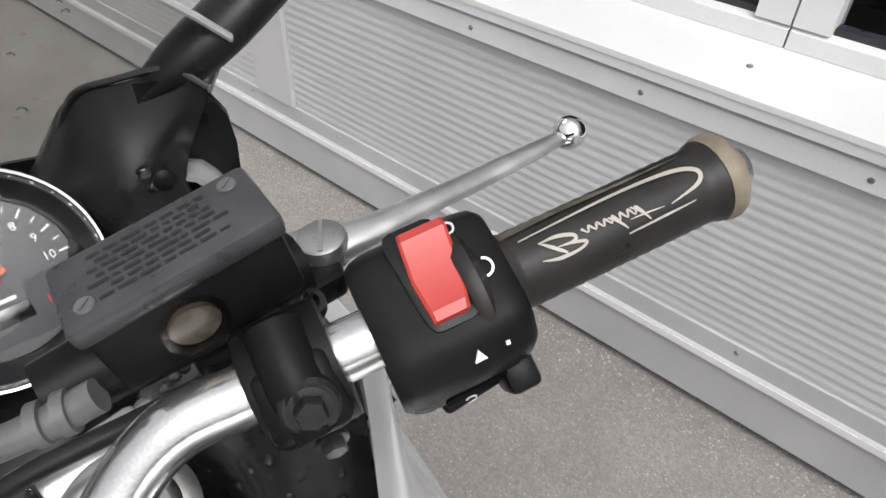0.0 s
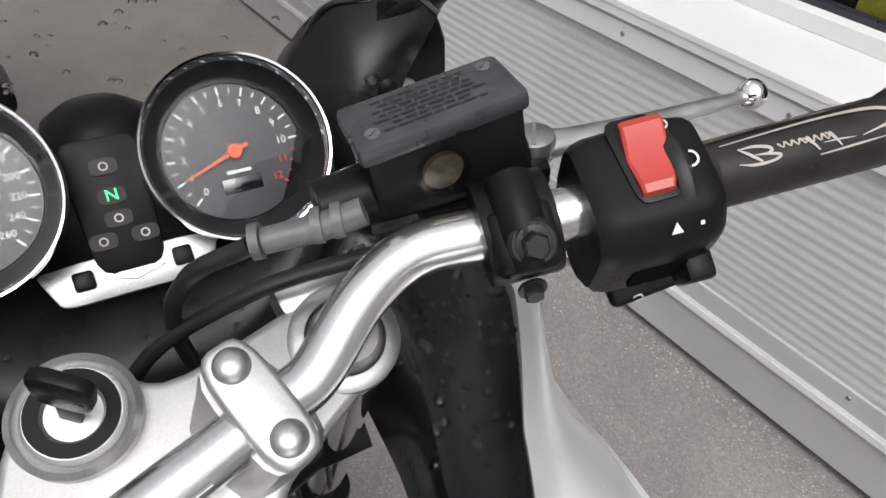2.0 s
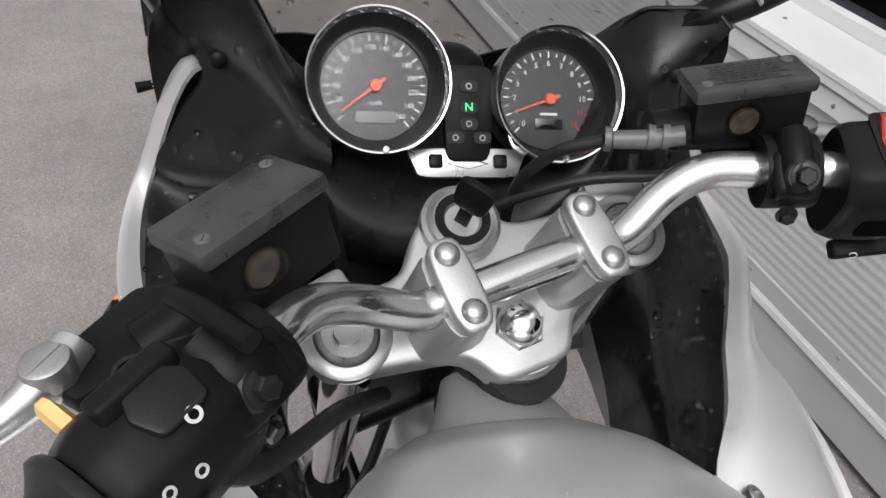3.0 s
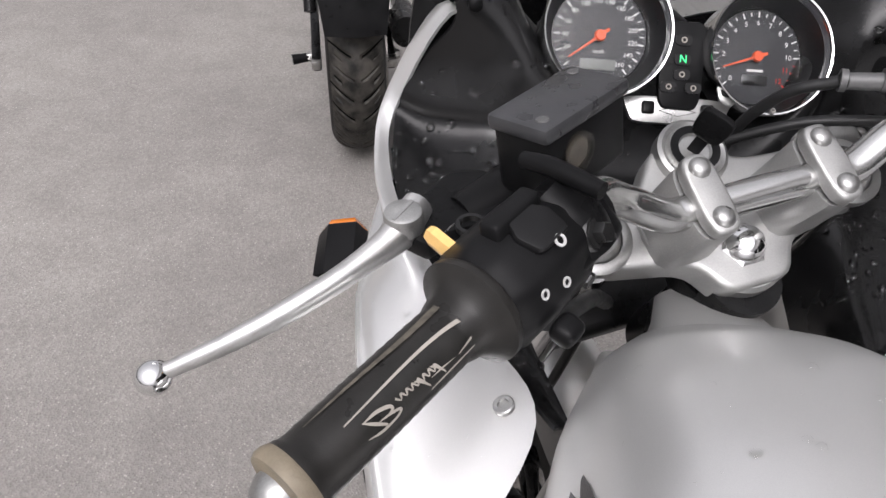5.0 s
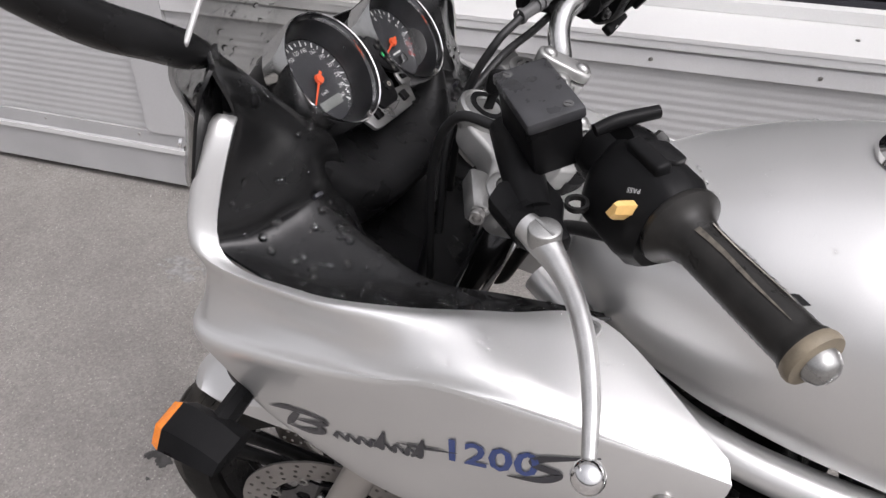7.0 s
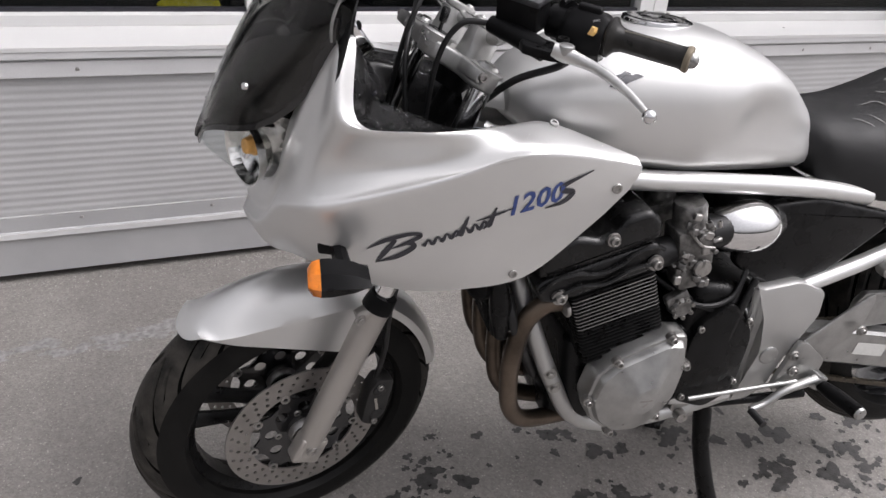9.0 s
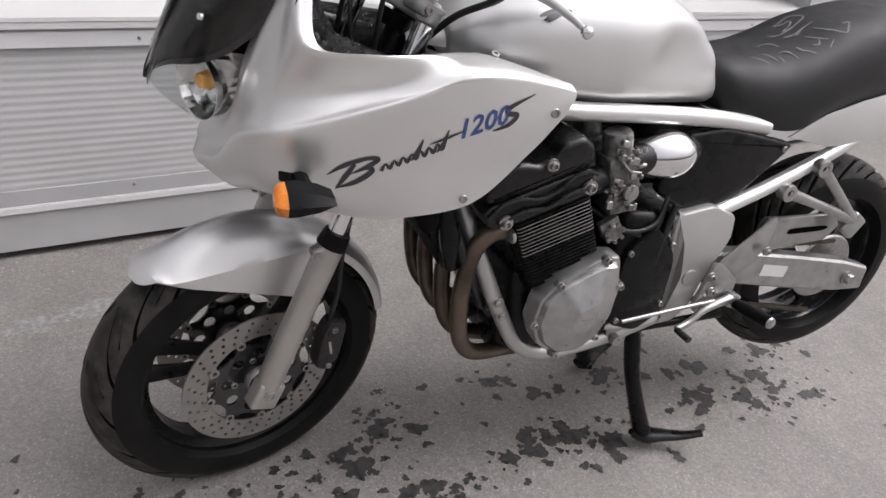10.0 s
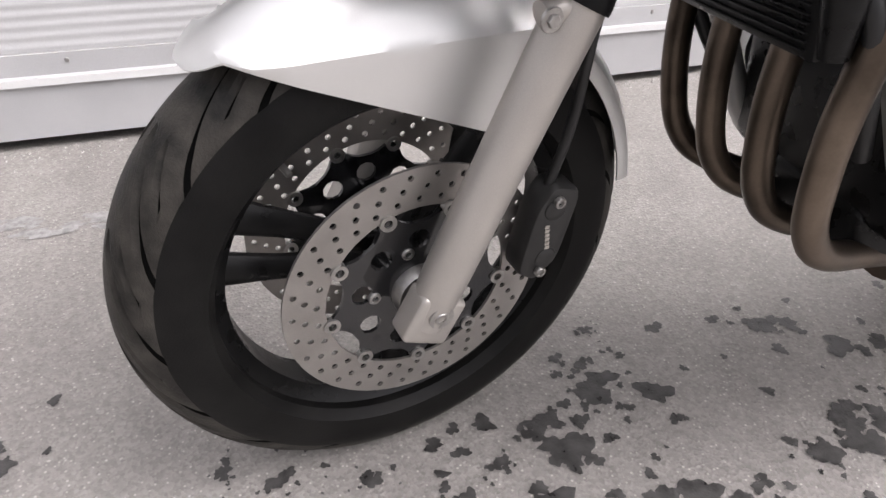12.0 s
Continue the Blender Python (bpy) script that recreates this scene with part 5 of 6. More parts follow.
RIM = 0.200
fw = part("front_wheel", rim_mesh(RIM, .046), ENGINE, bike, "black cast front wheel with a worn tyre", WHEEL)
tread(part("tyre", tyre_mesh(R_TYRE, .061, RIM + .002), RUBBER, fw, "worn black front tyre with slanted grooves", WHEEL, 30))
part("wheel_hub", about_x(lathe([(0, -.055), (.030, -.055), (.034, -.03), (.034, .03), (.030, .055), (0, .055)], 32)), BLACKG, fw, "", WHEEL)
for k in range(3):
    a = 2 * math.pi * k / 3 + .35
    for da in (-.16, .16):
        p, q = a + da * 1.6, a + da
        part("spoke", tube([(0, .030 * math.cos(p), .030 * math.sin(p)), (0, .11 * math.cos((p + q) / 2), .11 * math.sin((p + q) / 2)), (0, .190 * math.cos(q), .190 * math.sin(q))], [.014, .011, .015], 10, 4, True, 1.3), ENGINE, fw, "", WHEEL)
part("valve", tube([(-.01, .186 * math.cos(.9), .186 * math.sin(.9)), (-.03, .172 * math.cos(.9), .172 * math.sin(.9))], .0035, 8, 1), STEEL, fw, "", WHEEL)
for s in (-1, 1):
    side = WHEEL @ Matrix.Translation((s * .080, 0, 0)) @ TURN_X
    disc = part("brake_disc", disc_mesh(.1405, .098, [(.107, 30, 0), (.119, 30, .33), (.131, 30, .66)], .0034, .004), DISCMAT, fw, "drilled steel brake disc", side, 30)
    carrier = disc_mesh(.081, .030, [(.061, 9, .5)], .0115, .005, 9, 10)
    part("disc_carrier", carrier, BLACKG, disc, "black disc carrier", side)
    for k in range(9):
        a = 2 * math.pi * k / 9
        part("disc_bobbin", ring([(.0045, -.003), (.0085, -.003), (.0085, .006), (.0060, .007), (.0045, .006)], 16), STEEL, disc, "", side @ Matrix.Translation((.0945 * math.cos(a), .0945 * math.sin(a), 0)))
    for k in range(5):
        a = 2 * math.pi * (k + .3) / 5
        part("hub_bolt", socket(.0065, .006), STEEL, disc, "", side @ Matrix.Translation((.048 * math.cos(a), .048 * math.sin(a), .003)) @ Matrix.Rotation(0 if s > 0 else math.pi, 4, "X"))
    part("axle_collar", lathe([(0, -.016), (.026, -.016), (.030, -.006), (.030, .006), (.026, .016), (0, .016)], 32), STEEL, disc, "grey axle collar", side)

    fx = s * .119
    ax = Vector((0, .4322, -.9018))
    top, low = Vector((s * .108, .034, -.012)), Vector((fx, .196, -.425))
    bot = Vector((fx, .336, -.772))
    leg = part("fork_leg", add(tube([low, low.lerp(bot, .35), low.lerp(bot, .8), bot], [.027, .0265, .0265, .024], 24, 4), box(.038, .060, .064, .007, 3), Matrix.Translation(bot - Vector((0, 0.006, -.008))) @ Matrix.Rotation(RAKE, 4, "X")), FORKGREY, bike, "grey painted fork leg", STEER)
    part("stanchion", tube([top, low + ax * .01], .0185, 24, 1), CHROME, leg, "chrome fork tube", STEER)
    part("dust_seal", tube([low - ax * .028, low - ax * .004, low + ax * .003], [.026, .030, .030], 24, 2), BLACKM, leg, "black rubber dust seal", STEER)
    part("fender_lug", tube([(fx + s * .002, .205, -.425), (fx + s * .004, .238, -.434)], [.016, .014], 16, 1), FORKGREY, leg, "", STEER)
    part("fender_bolt", add(lathe([(0, .002), (.011, .002), (.012, 0)], 20), bolt(.0065, .006)), STEEL, leg, "", STEER @ facing((fx + s * .016, .236, -.433), (s, 0, 0)))
    part("axle_bolt", add(ring([(.009, 0), (.015, 0), (.015, .004), (.009, .004)], 24), socket(.0085, .006)), STEEL, leg, "axle pinch bolt", STEER @ facing((fx + s * .020, .326, -.752), (s, 0, 0)))
    cal = part("brake_caliper", add(slab(rounded([(-.030, .060), (.012, .066), (.026, .030), (.024, -.056), (-.004, -.070), (-.030, -.040)], .25, 3), .040, .008), box(.020, .050, .030, .005), pose(-.020, .01, .012)), CALGREY, leg, "dark grey four-piston brake caliper", STEER @ Matrix.Translation((s * .098, .180, -.700)) @ Matrix.Rotation(radians(10), 4, "X") @ Matrix(((0, 0, 1, 0), (1, 0, 0, 0), (0, 1, 0, 0), (0, 0, 0, 1))))
    for dz in (.048, -.050):
        part("caliper_bolt", socket(.007, .006), STEEL, leg, "", STEER @ facing((s * .119, .180 + dz * -.1, -.700 + dz), (s, 0, 0)))
    for q in range(6):
        part("caliper_mark", box(.001, .0058, .0044, 0), SANDINK, cal, "pale worn maker mark", STEER @ pose(s * .1188, .184 - .0010 * q, -.686 - .0062 * q, 8, 0, 0))
    for dy, dz, r in ((-.004, .036, .014), (-.002, -.034, .014)):
        part("piston_cap", lathe([(0, .006), (r * .7, .006), (r, .003), (r * 1.05, 0)], 22), CALGREY, cal, "", STEER @ facing((s * .116, .180 + dy, -.700 + dz), (s, 0, 0)))
    part("brake_hose", tube([(s * .100, .180, -.650), (s * .104, .165, -.560), (s * .110, .165, -.460), (s * .085, .130, -.330), (s * .050, .110, -.180)], .0058, 10, 6), CABLE, leg, "black brake hose", STEER)


def fender():
    """Front fender about the axle: a crowned top, a crease, and a flat skirt that ends at the fork."""
    rows = []
    angles = [53.5 + 61.5 * (k / 30) ** 1.5 for k in range(31)] + [116.5 + 51 * k / 16 for k in range(17)]
    for deg in angles:
        a = radians(deg)
        nose = max(0.0, min(1.0, (deg - 53.5) / 15))
        wide = math.sqrt(max(0.0, 1 - (1 - nose) ** 2)) if deg < 68.5 else 1.0
        hw = (.012 + .060 * wide) * (1 if deg < 116 else 1 - .12 * (deg - 116) / 51)
        crown = .302 + .009 * math.sin(math.pi * min(1, (deg - 53.5) / 62)) - (.010 * (deg - 116) / 51 if deg > 116 else 0)
        low = .1874 / (math.sin(a) - .426 * math.cos(a)) if deg < 116 else crown - .036
        low = min(low, crown - .010 * wide - .002)
        edge = min(max(.248 / math.sin(a) if deg < 116 else crown - .022, low + .004), crown - .008 * wide - .0015)
        half = [(1.0, low), (1.006, low * .66 + edge * .34), (1.008, low * .33 + edge * .67), (1.004, low * .12 + edge * .88), (1.0, edge)]
        half += [(x, edge + (crown - edge) * q) for x, q in ((.93, .13), (.82, .34), (.68, .56), (.52, .75), (.35, .89), (.17, .975), (0, 1))]
        row = [(-x * hw, r * math.cos(a), r * math.sin(a)) for x, r in half]
        rows.append(row + [(-p[0], p[1], p[2]) for p in reversed(row[:-1])])
    return grid(rows)


part("front_fender", thick(fender(), .003), SILVER, bike, "silver painted front fender with rain drops", WHEEL, 26)
part("lower_yoke", box(.250, .060, .036, .010, 3), ENGINE, bike, "black lower yoke", YOKE @ Matrix.Translation((0, .03, -.200)))
part("steering_head", lathe([(0, -.19), (.032, -.19), (.030, -.02), (0, -.02)], 28), ENGINE, bike, "black steering head", YOKE @ Matrix.Translation((0, -.02, 0)))

# ---- frame ----
def both_sides(name, make, material, label=""):
    out = []
    for s in (-1, 1):
        bm = make()
        if s > 0:
            f = flip(bm)
            bm.free()
            bm = f
        out.append(part(name, bm, material, bike, label))
    return out


both_sides("frame_rail", lambda: tube([(-.060, .000, .900), (-.120, -.120, .862), (-.158, -.220, .848), (-.160, -.400, .836), (-.152, -.600, .818), (-.140, -.760, .790)], .0185, 16, 6), SILVER, "silver painted frame tube under the tank")
# same silver as the rails, darkened in colour for its shade
both_sides("down_tube", lambda: tube([(-.050, .000, .840), (-.110, -.060, .680), (-.160, -.108, .540), (-.168, -.160, .420), (-.168, -.215, .325), (-.160, -.300, .285), (-.160, -.440, .300), (-.170, -.580, .350)], .0175, 16, 6), SILVERSHADE, "silver down tube, its shade put into a darker paint")
both_sides("subframe_tube", lambda: tube([(-.172, -.540, .560), (-.168, -.640, .600), (-.160, -.800, .655), (-.152, -.960, .722), (-.140, -1.100, .790)], .0165, 16, 5), SILVER, "silver painted rear frame tube")
for ob in both_sides("pivot_plate", lambda: slab(rounded([(.530, .636), (.562, .618), (.640, .632), (.706, .604), (.712, .545), (.662, .440), (.644, .375), (.606, .338), (.556, .335), (.572, .400), (.590, .464), (.574, .545)], .18, 3), .034, .008), SILVERSHADE, "silver swingarm pivot plate in the darker shaded paint"):
    sgn = -1 if ob is not None and ob.name == "pivot_plate" else 1
    for v in ob.data.vertices:
        x, y, z = v.co
        v.co = (sgn * .172 + z * (1 if sgn < 0 else -1), -abs(x), y)
    ob.data.flip_normals()
    part("pivot_cap", lathe([(0, .005), (.017, .005), (.0205, .003), (.021, 0)], 28), ALU, ob, "round silver pivot cap", facing((sgn * .189, -.622, .455), (sgn, 0, 0)))
for s in (-1, 1):
    for y, z in ((-.149, .451), (-.162, .416)):
        part("frame_bolt", add(lathe([(0, .004), (.013, .004), (.014, 0)], 20), bolt(.008, .010), Matrix.Translation((0, 0, .003))), STEEL, bike, "steel frame bolt", facing((s * .180, y + .002, z), (s, .15, 0)))

# ---- engine ----
ENG = pose(0, -.236, .632, -19, 0, 0) @ Matrix.Diagonal((1.10, 1, 1, 1))
ACROSS = Matrix(((0, 0, 1, 0), (1, 0, 0, 0), (0, 1, 0, 0), (0, 0, 0, 1)))
eng = part("engine_head", slab(rounded([(-.088, .046), (.112, .046), (.138, .060), (.140, .092), (.124, .102), (-.090, .102)], .22, 4), .404, .008, 3), HEADBLACK, bike, "black painted engine cylinder head", ENG @ ACROSS)
part("head_cover", slab(rounded([(-.094, .101), (-.100, .140), (-.082, .168), (-.038, .170), (-.018, .150), (.014, .146), (.034, .158), (.056, .166), (.098, .160), (.126, .132), (.130, .101)], .28, 4), .410, .014, 4), HEADBLACK, eng, "black ribbed valve cover", ENG @ ACROSS)
for s in (-1, 1):
    part("cover_rib", tube([(s * .207, .136, .086), (s * .209, .104, .102), (s * .209, .062, .098), (s * .208, .030, .084), (s * .208, -.010, .086), (s * .209, -.040, .100), (s * .209, -.074, .100), (s * .207, -.092, .086)], .0042, 8, 5), HEADBLACK, eng, "raised joint of the valve cover", ENG)
    part("cover_rib", tube([(s * .207, .120, .062), (s * .208, .070, .072), (s * .208, .020, .060), (s * .208, -.030, .070), (s * .207, -.080, .062)], .0040, 8, 5), HEADBLACK, eng, "raised joint of the cylinder head", ENG)
    part("cover_bolt", add(lathe([(0, .004), (.012, .004), (.013, 0)], 20), socket(.0085, .008), Matrix.Translation((0, 0, .003))), STEEL, eng, "", ENG @ facing((s * .206, -.006, .140), (s, 0, 0)))
    for y, z in ((-.074, .064), (.104, .062)):
        part("head_bolt", add(lathe([(0, .005), (.014, .005), (.015, 0)], 20), socket(.009, .009), Matrix.Translation((0, 0, .004))), STEEL, eng, "", ENG @ facing((s * .204, y, z), (s, 0, 0)))
    for y in (-.05, 0, .05):
        part("cover_bolt", bolt(.006, .006), DARKBOLT, eng, "", ENG @ facing((s * .150, y, .164), (0, 0, 1)))
fins = part("cylinder_block", box(.320, .124, .170, .006), ENGINE, bike, "black finned cylinder block", ENG @ Matrix.Translation((0, 0, -.040)))
FINEDGE = mat("bare_fin_edge", (0.27, 0.265, 0.26), 0.45, 0.6, 0.2, 60)
for k in range(21):
    fin = slab(rounded([(-.196, -.082), (.196, -.082), (.196, .086), (-.196, .086)], .06, 3), .0024, .0005)
    for f in fin.faces:
        f.material_index = 1 if abs(f.normal.x) > .6 and 1 < k < 11 else 0
    part("cooling_fin", fin, ENGINE, fins, "", ENG @ Matrix.Translation((0, 0, .044 - k * .0080))).data.materials.append(FINEDGE)
case = part("crankcase", box(.360, .400, .215, .030, 3), ENGINE, bike, "black engine crankcase", pose(0, -.380, .425, -3, 0, 0))
part("gearbox_case", box(.350, .170, .150, .025, 3), ENGINE, case, "", pose(0, -.500, .545, 10, 0, 0))
part("sump", box(.240, .300, .080, .020, 3), ENGINE, case, "", pose(0, -.330, .300))
outline = [(.200, .430), (.212, .485), (.245, .520), (.300, .546), (.345, .566), (.378, .562), (.388, .500), (.380, .430), (.352, .378), (.310, .347), (.258, .348), (.218, .380)]


def side_cover(s):
    rows = []
    base = rounded(outline, .2, 3)
    cx, cz = .300, .447
    for f, x in ((1.03, .200), (1.03, .236), (1.0, .243), (.94, .244), (.92, .252), (.885, .258), (.30, .281), (.27, .2825), (.02, .283)):
        rows.append([(s * x, -(cx + (y - cx) * f), cz + (z - cz) * f) for y, z in base])
    return grid(rows, True, True)


for s in (-1, 1):
    sc = part("engine_cover", side_cover(s), ALU, case, "bare aluminium engine side cover", None, 30)
    for k in range(len(outline)):
        y, z = outline[k]
        if k % 2 == 0:
            y, z = .300 + (y - .300) * .985, .447 + (z - .447) * .985
            part("cover_bolt", add(lathe([(0, 0), (.010, 0), (.010, .012), (0, .012)], 16), socket(.0070, .008), Matrix.Translation((0, 0, .012))), STEEL, sc, "", facing((s * .238, -y, z), (s, 0, 0)))
    part("cover_mark", add(slab([(-.013, .002), (.013, .002), (.013, .006), (-.013, .006)], .0008), slab([(-.006, -.010), (.004, -.001), (.007, -.003), (-.002, -.011)], .0008)), STEEL, sc, "faint worn maker mark", facing((s * .2836, -.300, .447), (s, 0, 0)))
    # small sprocket cover, hoses and clutter behind the cover
    part("sprocket_cover", slab(rounded([(.42, .36), (.43, .54), (.50, .60), (.565, .52), (.56, .37), (.50, .33)], .25, 3), .03, .006), ENGINE, case, "black sprocket cover", Matrix(((0, 0, s, s * .178), (-1, 0, 0, 0), (0, 1, 0, 0), (0, 0, 0, 1))))
    for y, z in ((-.44, .54), (-.545, .55), (-.552, .40), (-.44, .37)):
        part("case_bolt", socket(.007, .007), STEEL, case, "", facing((s * .193, y, z), (s, 0, 0)))

# exhaust headers
for k, x in enumerate((-.165, -.058, .058, .165)):
    x2 = (-.085, -.035, .035, .085)[k]
    h = part("exhaust_header", tube([(x * 1.08, -.148, .616), (x * 1.08, -.112, .610), (x * 1.05, -.082, .568), (x * 1.01, -.070, .480), (x * .97, -.074, .400), (x * .92, -.090, .338), (x * .84, -.130, .298), (x2 * 1.2, -.230, .268), (x2 * .9, -.380, .246)], .0185, 16, 7), BRONZE, bike, "heat-stained brown steel exhaust header")
    part("header_flange", slab(rounded([(-.040, -.016), (.040, -.016), (.040, .016), (-.040, .016)], .4, 3), .008, .002), STEEL, h, "", facing((x * 1.08, -.146, .615), (0, 1, -.1)))
part("exhaust_collector", tube([(0, -.360, .200), (.030, -.480, .195), (.110, -.620, .200), (.180, -.800, .250), (.200, -1.000, .300), (.210, -1.250, .340)], [.050, .036, .030, .045, .052, .050], 20, 6), BRONZE, bike, "steel exhaust collector and silencer")
cooler = part("oil_cooler", box(.310, .036, .150, .008), ENGINE, bike, "black finned oil cooler", pose(0, -.036, .600, -8, 0, 0))
for k in range(16):
    part("cooler_fin", box(.286, .042, .0025, .0005, 1), BLACKM, cooler, "", pose(0, -.036, .600, -8, 0, 0) @ Matrix.Translation((0, 0, -.064 + k * .0084)))
for s in (-1, 1):
    part("cooler_end", tube([(s * .158, -.026, .670), (s * .162, -.036, .600), (s * .158, -.046, .532)], [.014, .021, .014], 14, 4), ENGINE, cooler, "rounded black end tank")
for s in (-1, 1):
    part("horn", lathe([(0, .012), (.018, .014), (.036, .006), (.038, -.006), (.020, -.018), (0, -.018)], 28), BLACKM, bike, "round black horn", facing((s * .130, .004, .640), (s * .5, 1, 0)))
    part("oil_hose", tube([(s * .150, -.050, .620), (s * .175, -.060, .570), (s * .165, -.090, .500), (s * .140, -.130, .420)], .010, 12, 5), CABLE, bike, "black oil hose")

# carburettors and intake
for k, x in enumerate((-.175, -.060, .060, .175)):
    cb = part("carburettor", add(box(.062, .070, .085, .008), lathe([(0, .055), (.026, .055), (.030, .048), (.030, .0), (0, 0)], 24), pose(0, 0, .03)), DULLALU, bike, "dull alloy carburettor", pose(x, -.375, .725, -12, 0, 0))
    part("float_bowl", box(.050, .054, .045, .010), DULLALU, cb, "", pose(x, -.385, .660, -12, 0, 0))
    for dy, dz in ((.02, .04), (-.02, .045), (.024, -.02), (-.022, -.025)):
        part("carb_screw", socket(.004, .004), STEEL, cb, "", facing((x + math.copysign(.031, x), -.375 + dy, .725 + dz), (x, 0, 0)))
    if abs(x) > .1:
        sg = math.copysign(1, x)
        for q in range(26):
            rq = random.Random(80 + q)
            part("carb_fitting", socket(rq.uniform(.004, .009), rq.uniform(.006, .014)) if q % 4 == 1 else box(rq.uniform(.006, .014), rq.uniform(.007, .020), rq.uniform(.006, .018), .002, 1), DULLALU if q % 3 else STEEL, cb, "", pose(x + sg * (.030 + rq.uniform(0, .012)), -.375 + rq.uniform(-.034, .034), .725 + rq.uniform(-.075, .075), rq.uniform(-30, 30), 0, 0))
        part("choke_body", add(lathe([(0, .016), (.016, .016), (.022, .010), (.024, -.006), (0, -.006)], 22), box(.046, .026, .020, .005), pose(-.010, .016, 0, 0, 0, 30)), DULLALU, cb, "lumpy alloy throttle body", facing((x + sg * .014, -.381, .598), (sg, 0, 0)))
        for q in range(7):
            b = 2 * math.pi * q / 7
            part("carb_screw", socket(.0045, .006), STEEL, cb, "", facing((x + sg * .026, -.381 + .020 * math.cos(b), .598 + .020 * math.sin(b)), (sg, 0, 0)))
        part("carb_linkage", tube([(x + sg * .040, -.345, .770), (x + sg * .044, -.372, .742), (x + sg * .042, -.400, .735)], .0028, 8, 4), STEEL, cb, "")
        part("throttle_drum", lathe([(0, .004), (.016, .004), (.018, 0), (.016, -.004), (0, -.004)], 24), STEEL, cb, "", facing((x + sg * .036, -.392, .690), (1, 0, 0)))
    part("intake_rubber", tube([(x, -.300, .700), (x, -.345, .712)], .028, 20, 1), CABLE, cb, "black rubber intake stub")
    part("airbox_rubber", tube([(x, -.405, .745), (x, -.450, .752)], .032, 20, 1), CABLE, cb, "black rubber intake stub")
part("airbox", box(.260, .200, .160, .030, 3), BLACKM, bike, "black plastic airbox", pose(0, -.560, .740))
for s in (-1, 1):
    part("intake_cover", tube([(s * .155, -.422, .748), (s * .166, -.460, .749), (s * .166, -.508, .751), (s * .158, -.556, .753)], [.034, .047, .050, .030], 24, 6), CHROME, bike, "chrome intake cover")
    sc = part("side_cover", slab(rounded([(.490, .665), (.540, .790), (.640, .800), (.830, .758), (.820, .735), (.660, .585), (.630, .580)], .16, 4), .030, .010, 3), BLACKP, bike, "gloss black side cover", Matrix(((0, 0, s, s * .150), (-1, 0, 0, 0), (0, 1, 0, 0), (0, 0, 0, 1))))
    part("cover_screw", socket(.007, .004), STEEL, sc, "", facing((s * .166, -.805, .747), (s, 0, 0)))
    for q in range(4):
        part("fuel_hose", tube([(s * (.150 - .02 * q), -.340 - .03 * q, .640), (s * (.182 - .015 * q), -.420 - .02 * q, .590 - .012 * q), (s * .178, -.500, .600 - .02 * q), (s * .150, -.540, .680)], .0055, 8, 5), CABLE, bike, "black rubber hose")
    part("engine_hose", tube([(s * .180, -.540, .640), (s * .186, -.520, .560), (s * .184, -.510, .480), (s * .170, -.500, .420)], .0075, 10, 5), CABLE, bike, "black rubber hose")

# seat and tail
def seat_section(y, top, hw, bot, crown=.02):
    row = []
    for k in range(21):
        a = math.pi * k / 20
        c, q = math.cos(a), math.sin(a)
        row.append((hw * math.copysign(abs(c) ** .55, c), y, bot + (top - bot) * q ** .6))
    return row + [(-hw * .4, y, bot - .005), (hw * .4, y, bot - .005)]


seat_keys = spline([(-.612, .905, .075), (-.650, .925, .125), (-.720, .928, .148), (-.800, .938, .158), (-.880, .965, .160), (-.960, 1.000, .155), (-1.080, 1.030, .145), (-1.250, 1.045, .130), (-1.420, 1.050, .105)], 4)
seat_low = spline([(-.612, .855, 0), (-.650, .822, 0), (-.720, .798, 0), (-.800, .785, 0), (-.880, .795, 0), (-.960, .820, 0), (-1.080, .850, 0), (-1.250, .880, 0), (-1.420, .920, 0)], 4)
bm = grid([seat_section(a.x, a.y, a.z, b.y) for a, b in zip(seat_keys, seat_low)], True, True)
SEATTREE = BVHTree.FromBMesh(bm)
seat = part("seat", bm, SEATMAT, bike, "black vinyl seat with white chalk marks", None, 60)


def chalk(pts, w=.0021):
    bm = stroke(pts, [w * .5] + [w] * (len(pts) - 2) + [w * .6], 8)
    for v in bm.verts:
        hit = SEATTREE.ray_cast(Vector((v.co.x, v.co.y, 2)), Vector((0, 0, -1)))
        v.co = hit[0] + hit[1] * .0012
    return bm


part("chalk_mark", chalk([(0.012, -0.843), (-0.003, -0.850), (-0.005, -0.871), (0.006, -0.908), (0.016, -0.934), (0.026, -0.946), (0.037, -0.945), (0.055, -0.931), (0.049, -0.905), (0.042, -0.885), (0.036, -0.899), (0.033, -0.916), (0.018, -0.906), (0.001, -0.874), (0.004, -0.901)]), CHALK, seat, "faded white chalk stroke")
part("chalk_mark", chalk([(-0.015, -0.936), (-0.019, -0.912), (-0.028, -0.878), (-0.023, -0.857), (-0.035, -0.879), (-0.018, -0.906)]), CHALK, seat, "faded white chalk stroke")
part("chalk_mark", chalk([(-0.036, -0.914), (-0.068, -0.926), (-0.099, -0.946), (-0.090, -0.961), (-0.072, -0.976), (-0.070, -0.964), (-0.077, -0.979)]), CHALK, seat, "faded white chalk stroke")
part("chalk_mark", chalk([(-0.057, -0.881), (-0.081, -0.895), (-0.096, -0.908)]), CHALK, seat, "faded white chalk stroke")
part("chalk_mark", chalk([(-0.084, -0.893), (-0.097, -0.884), (-0.091, -0.872)]), CHALK, seat, "faded white chalk stroke")
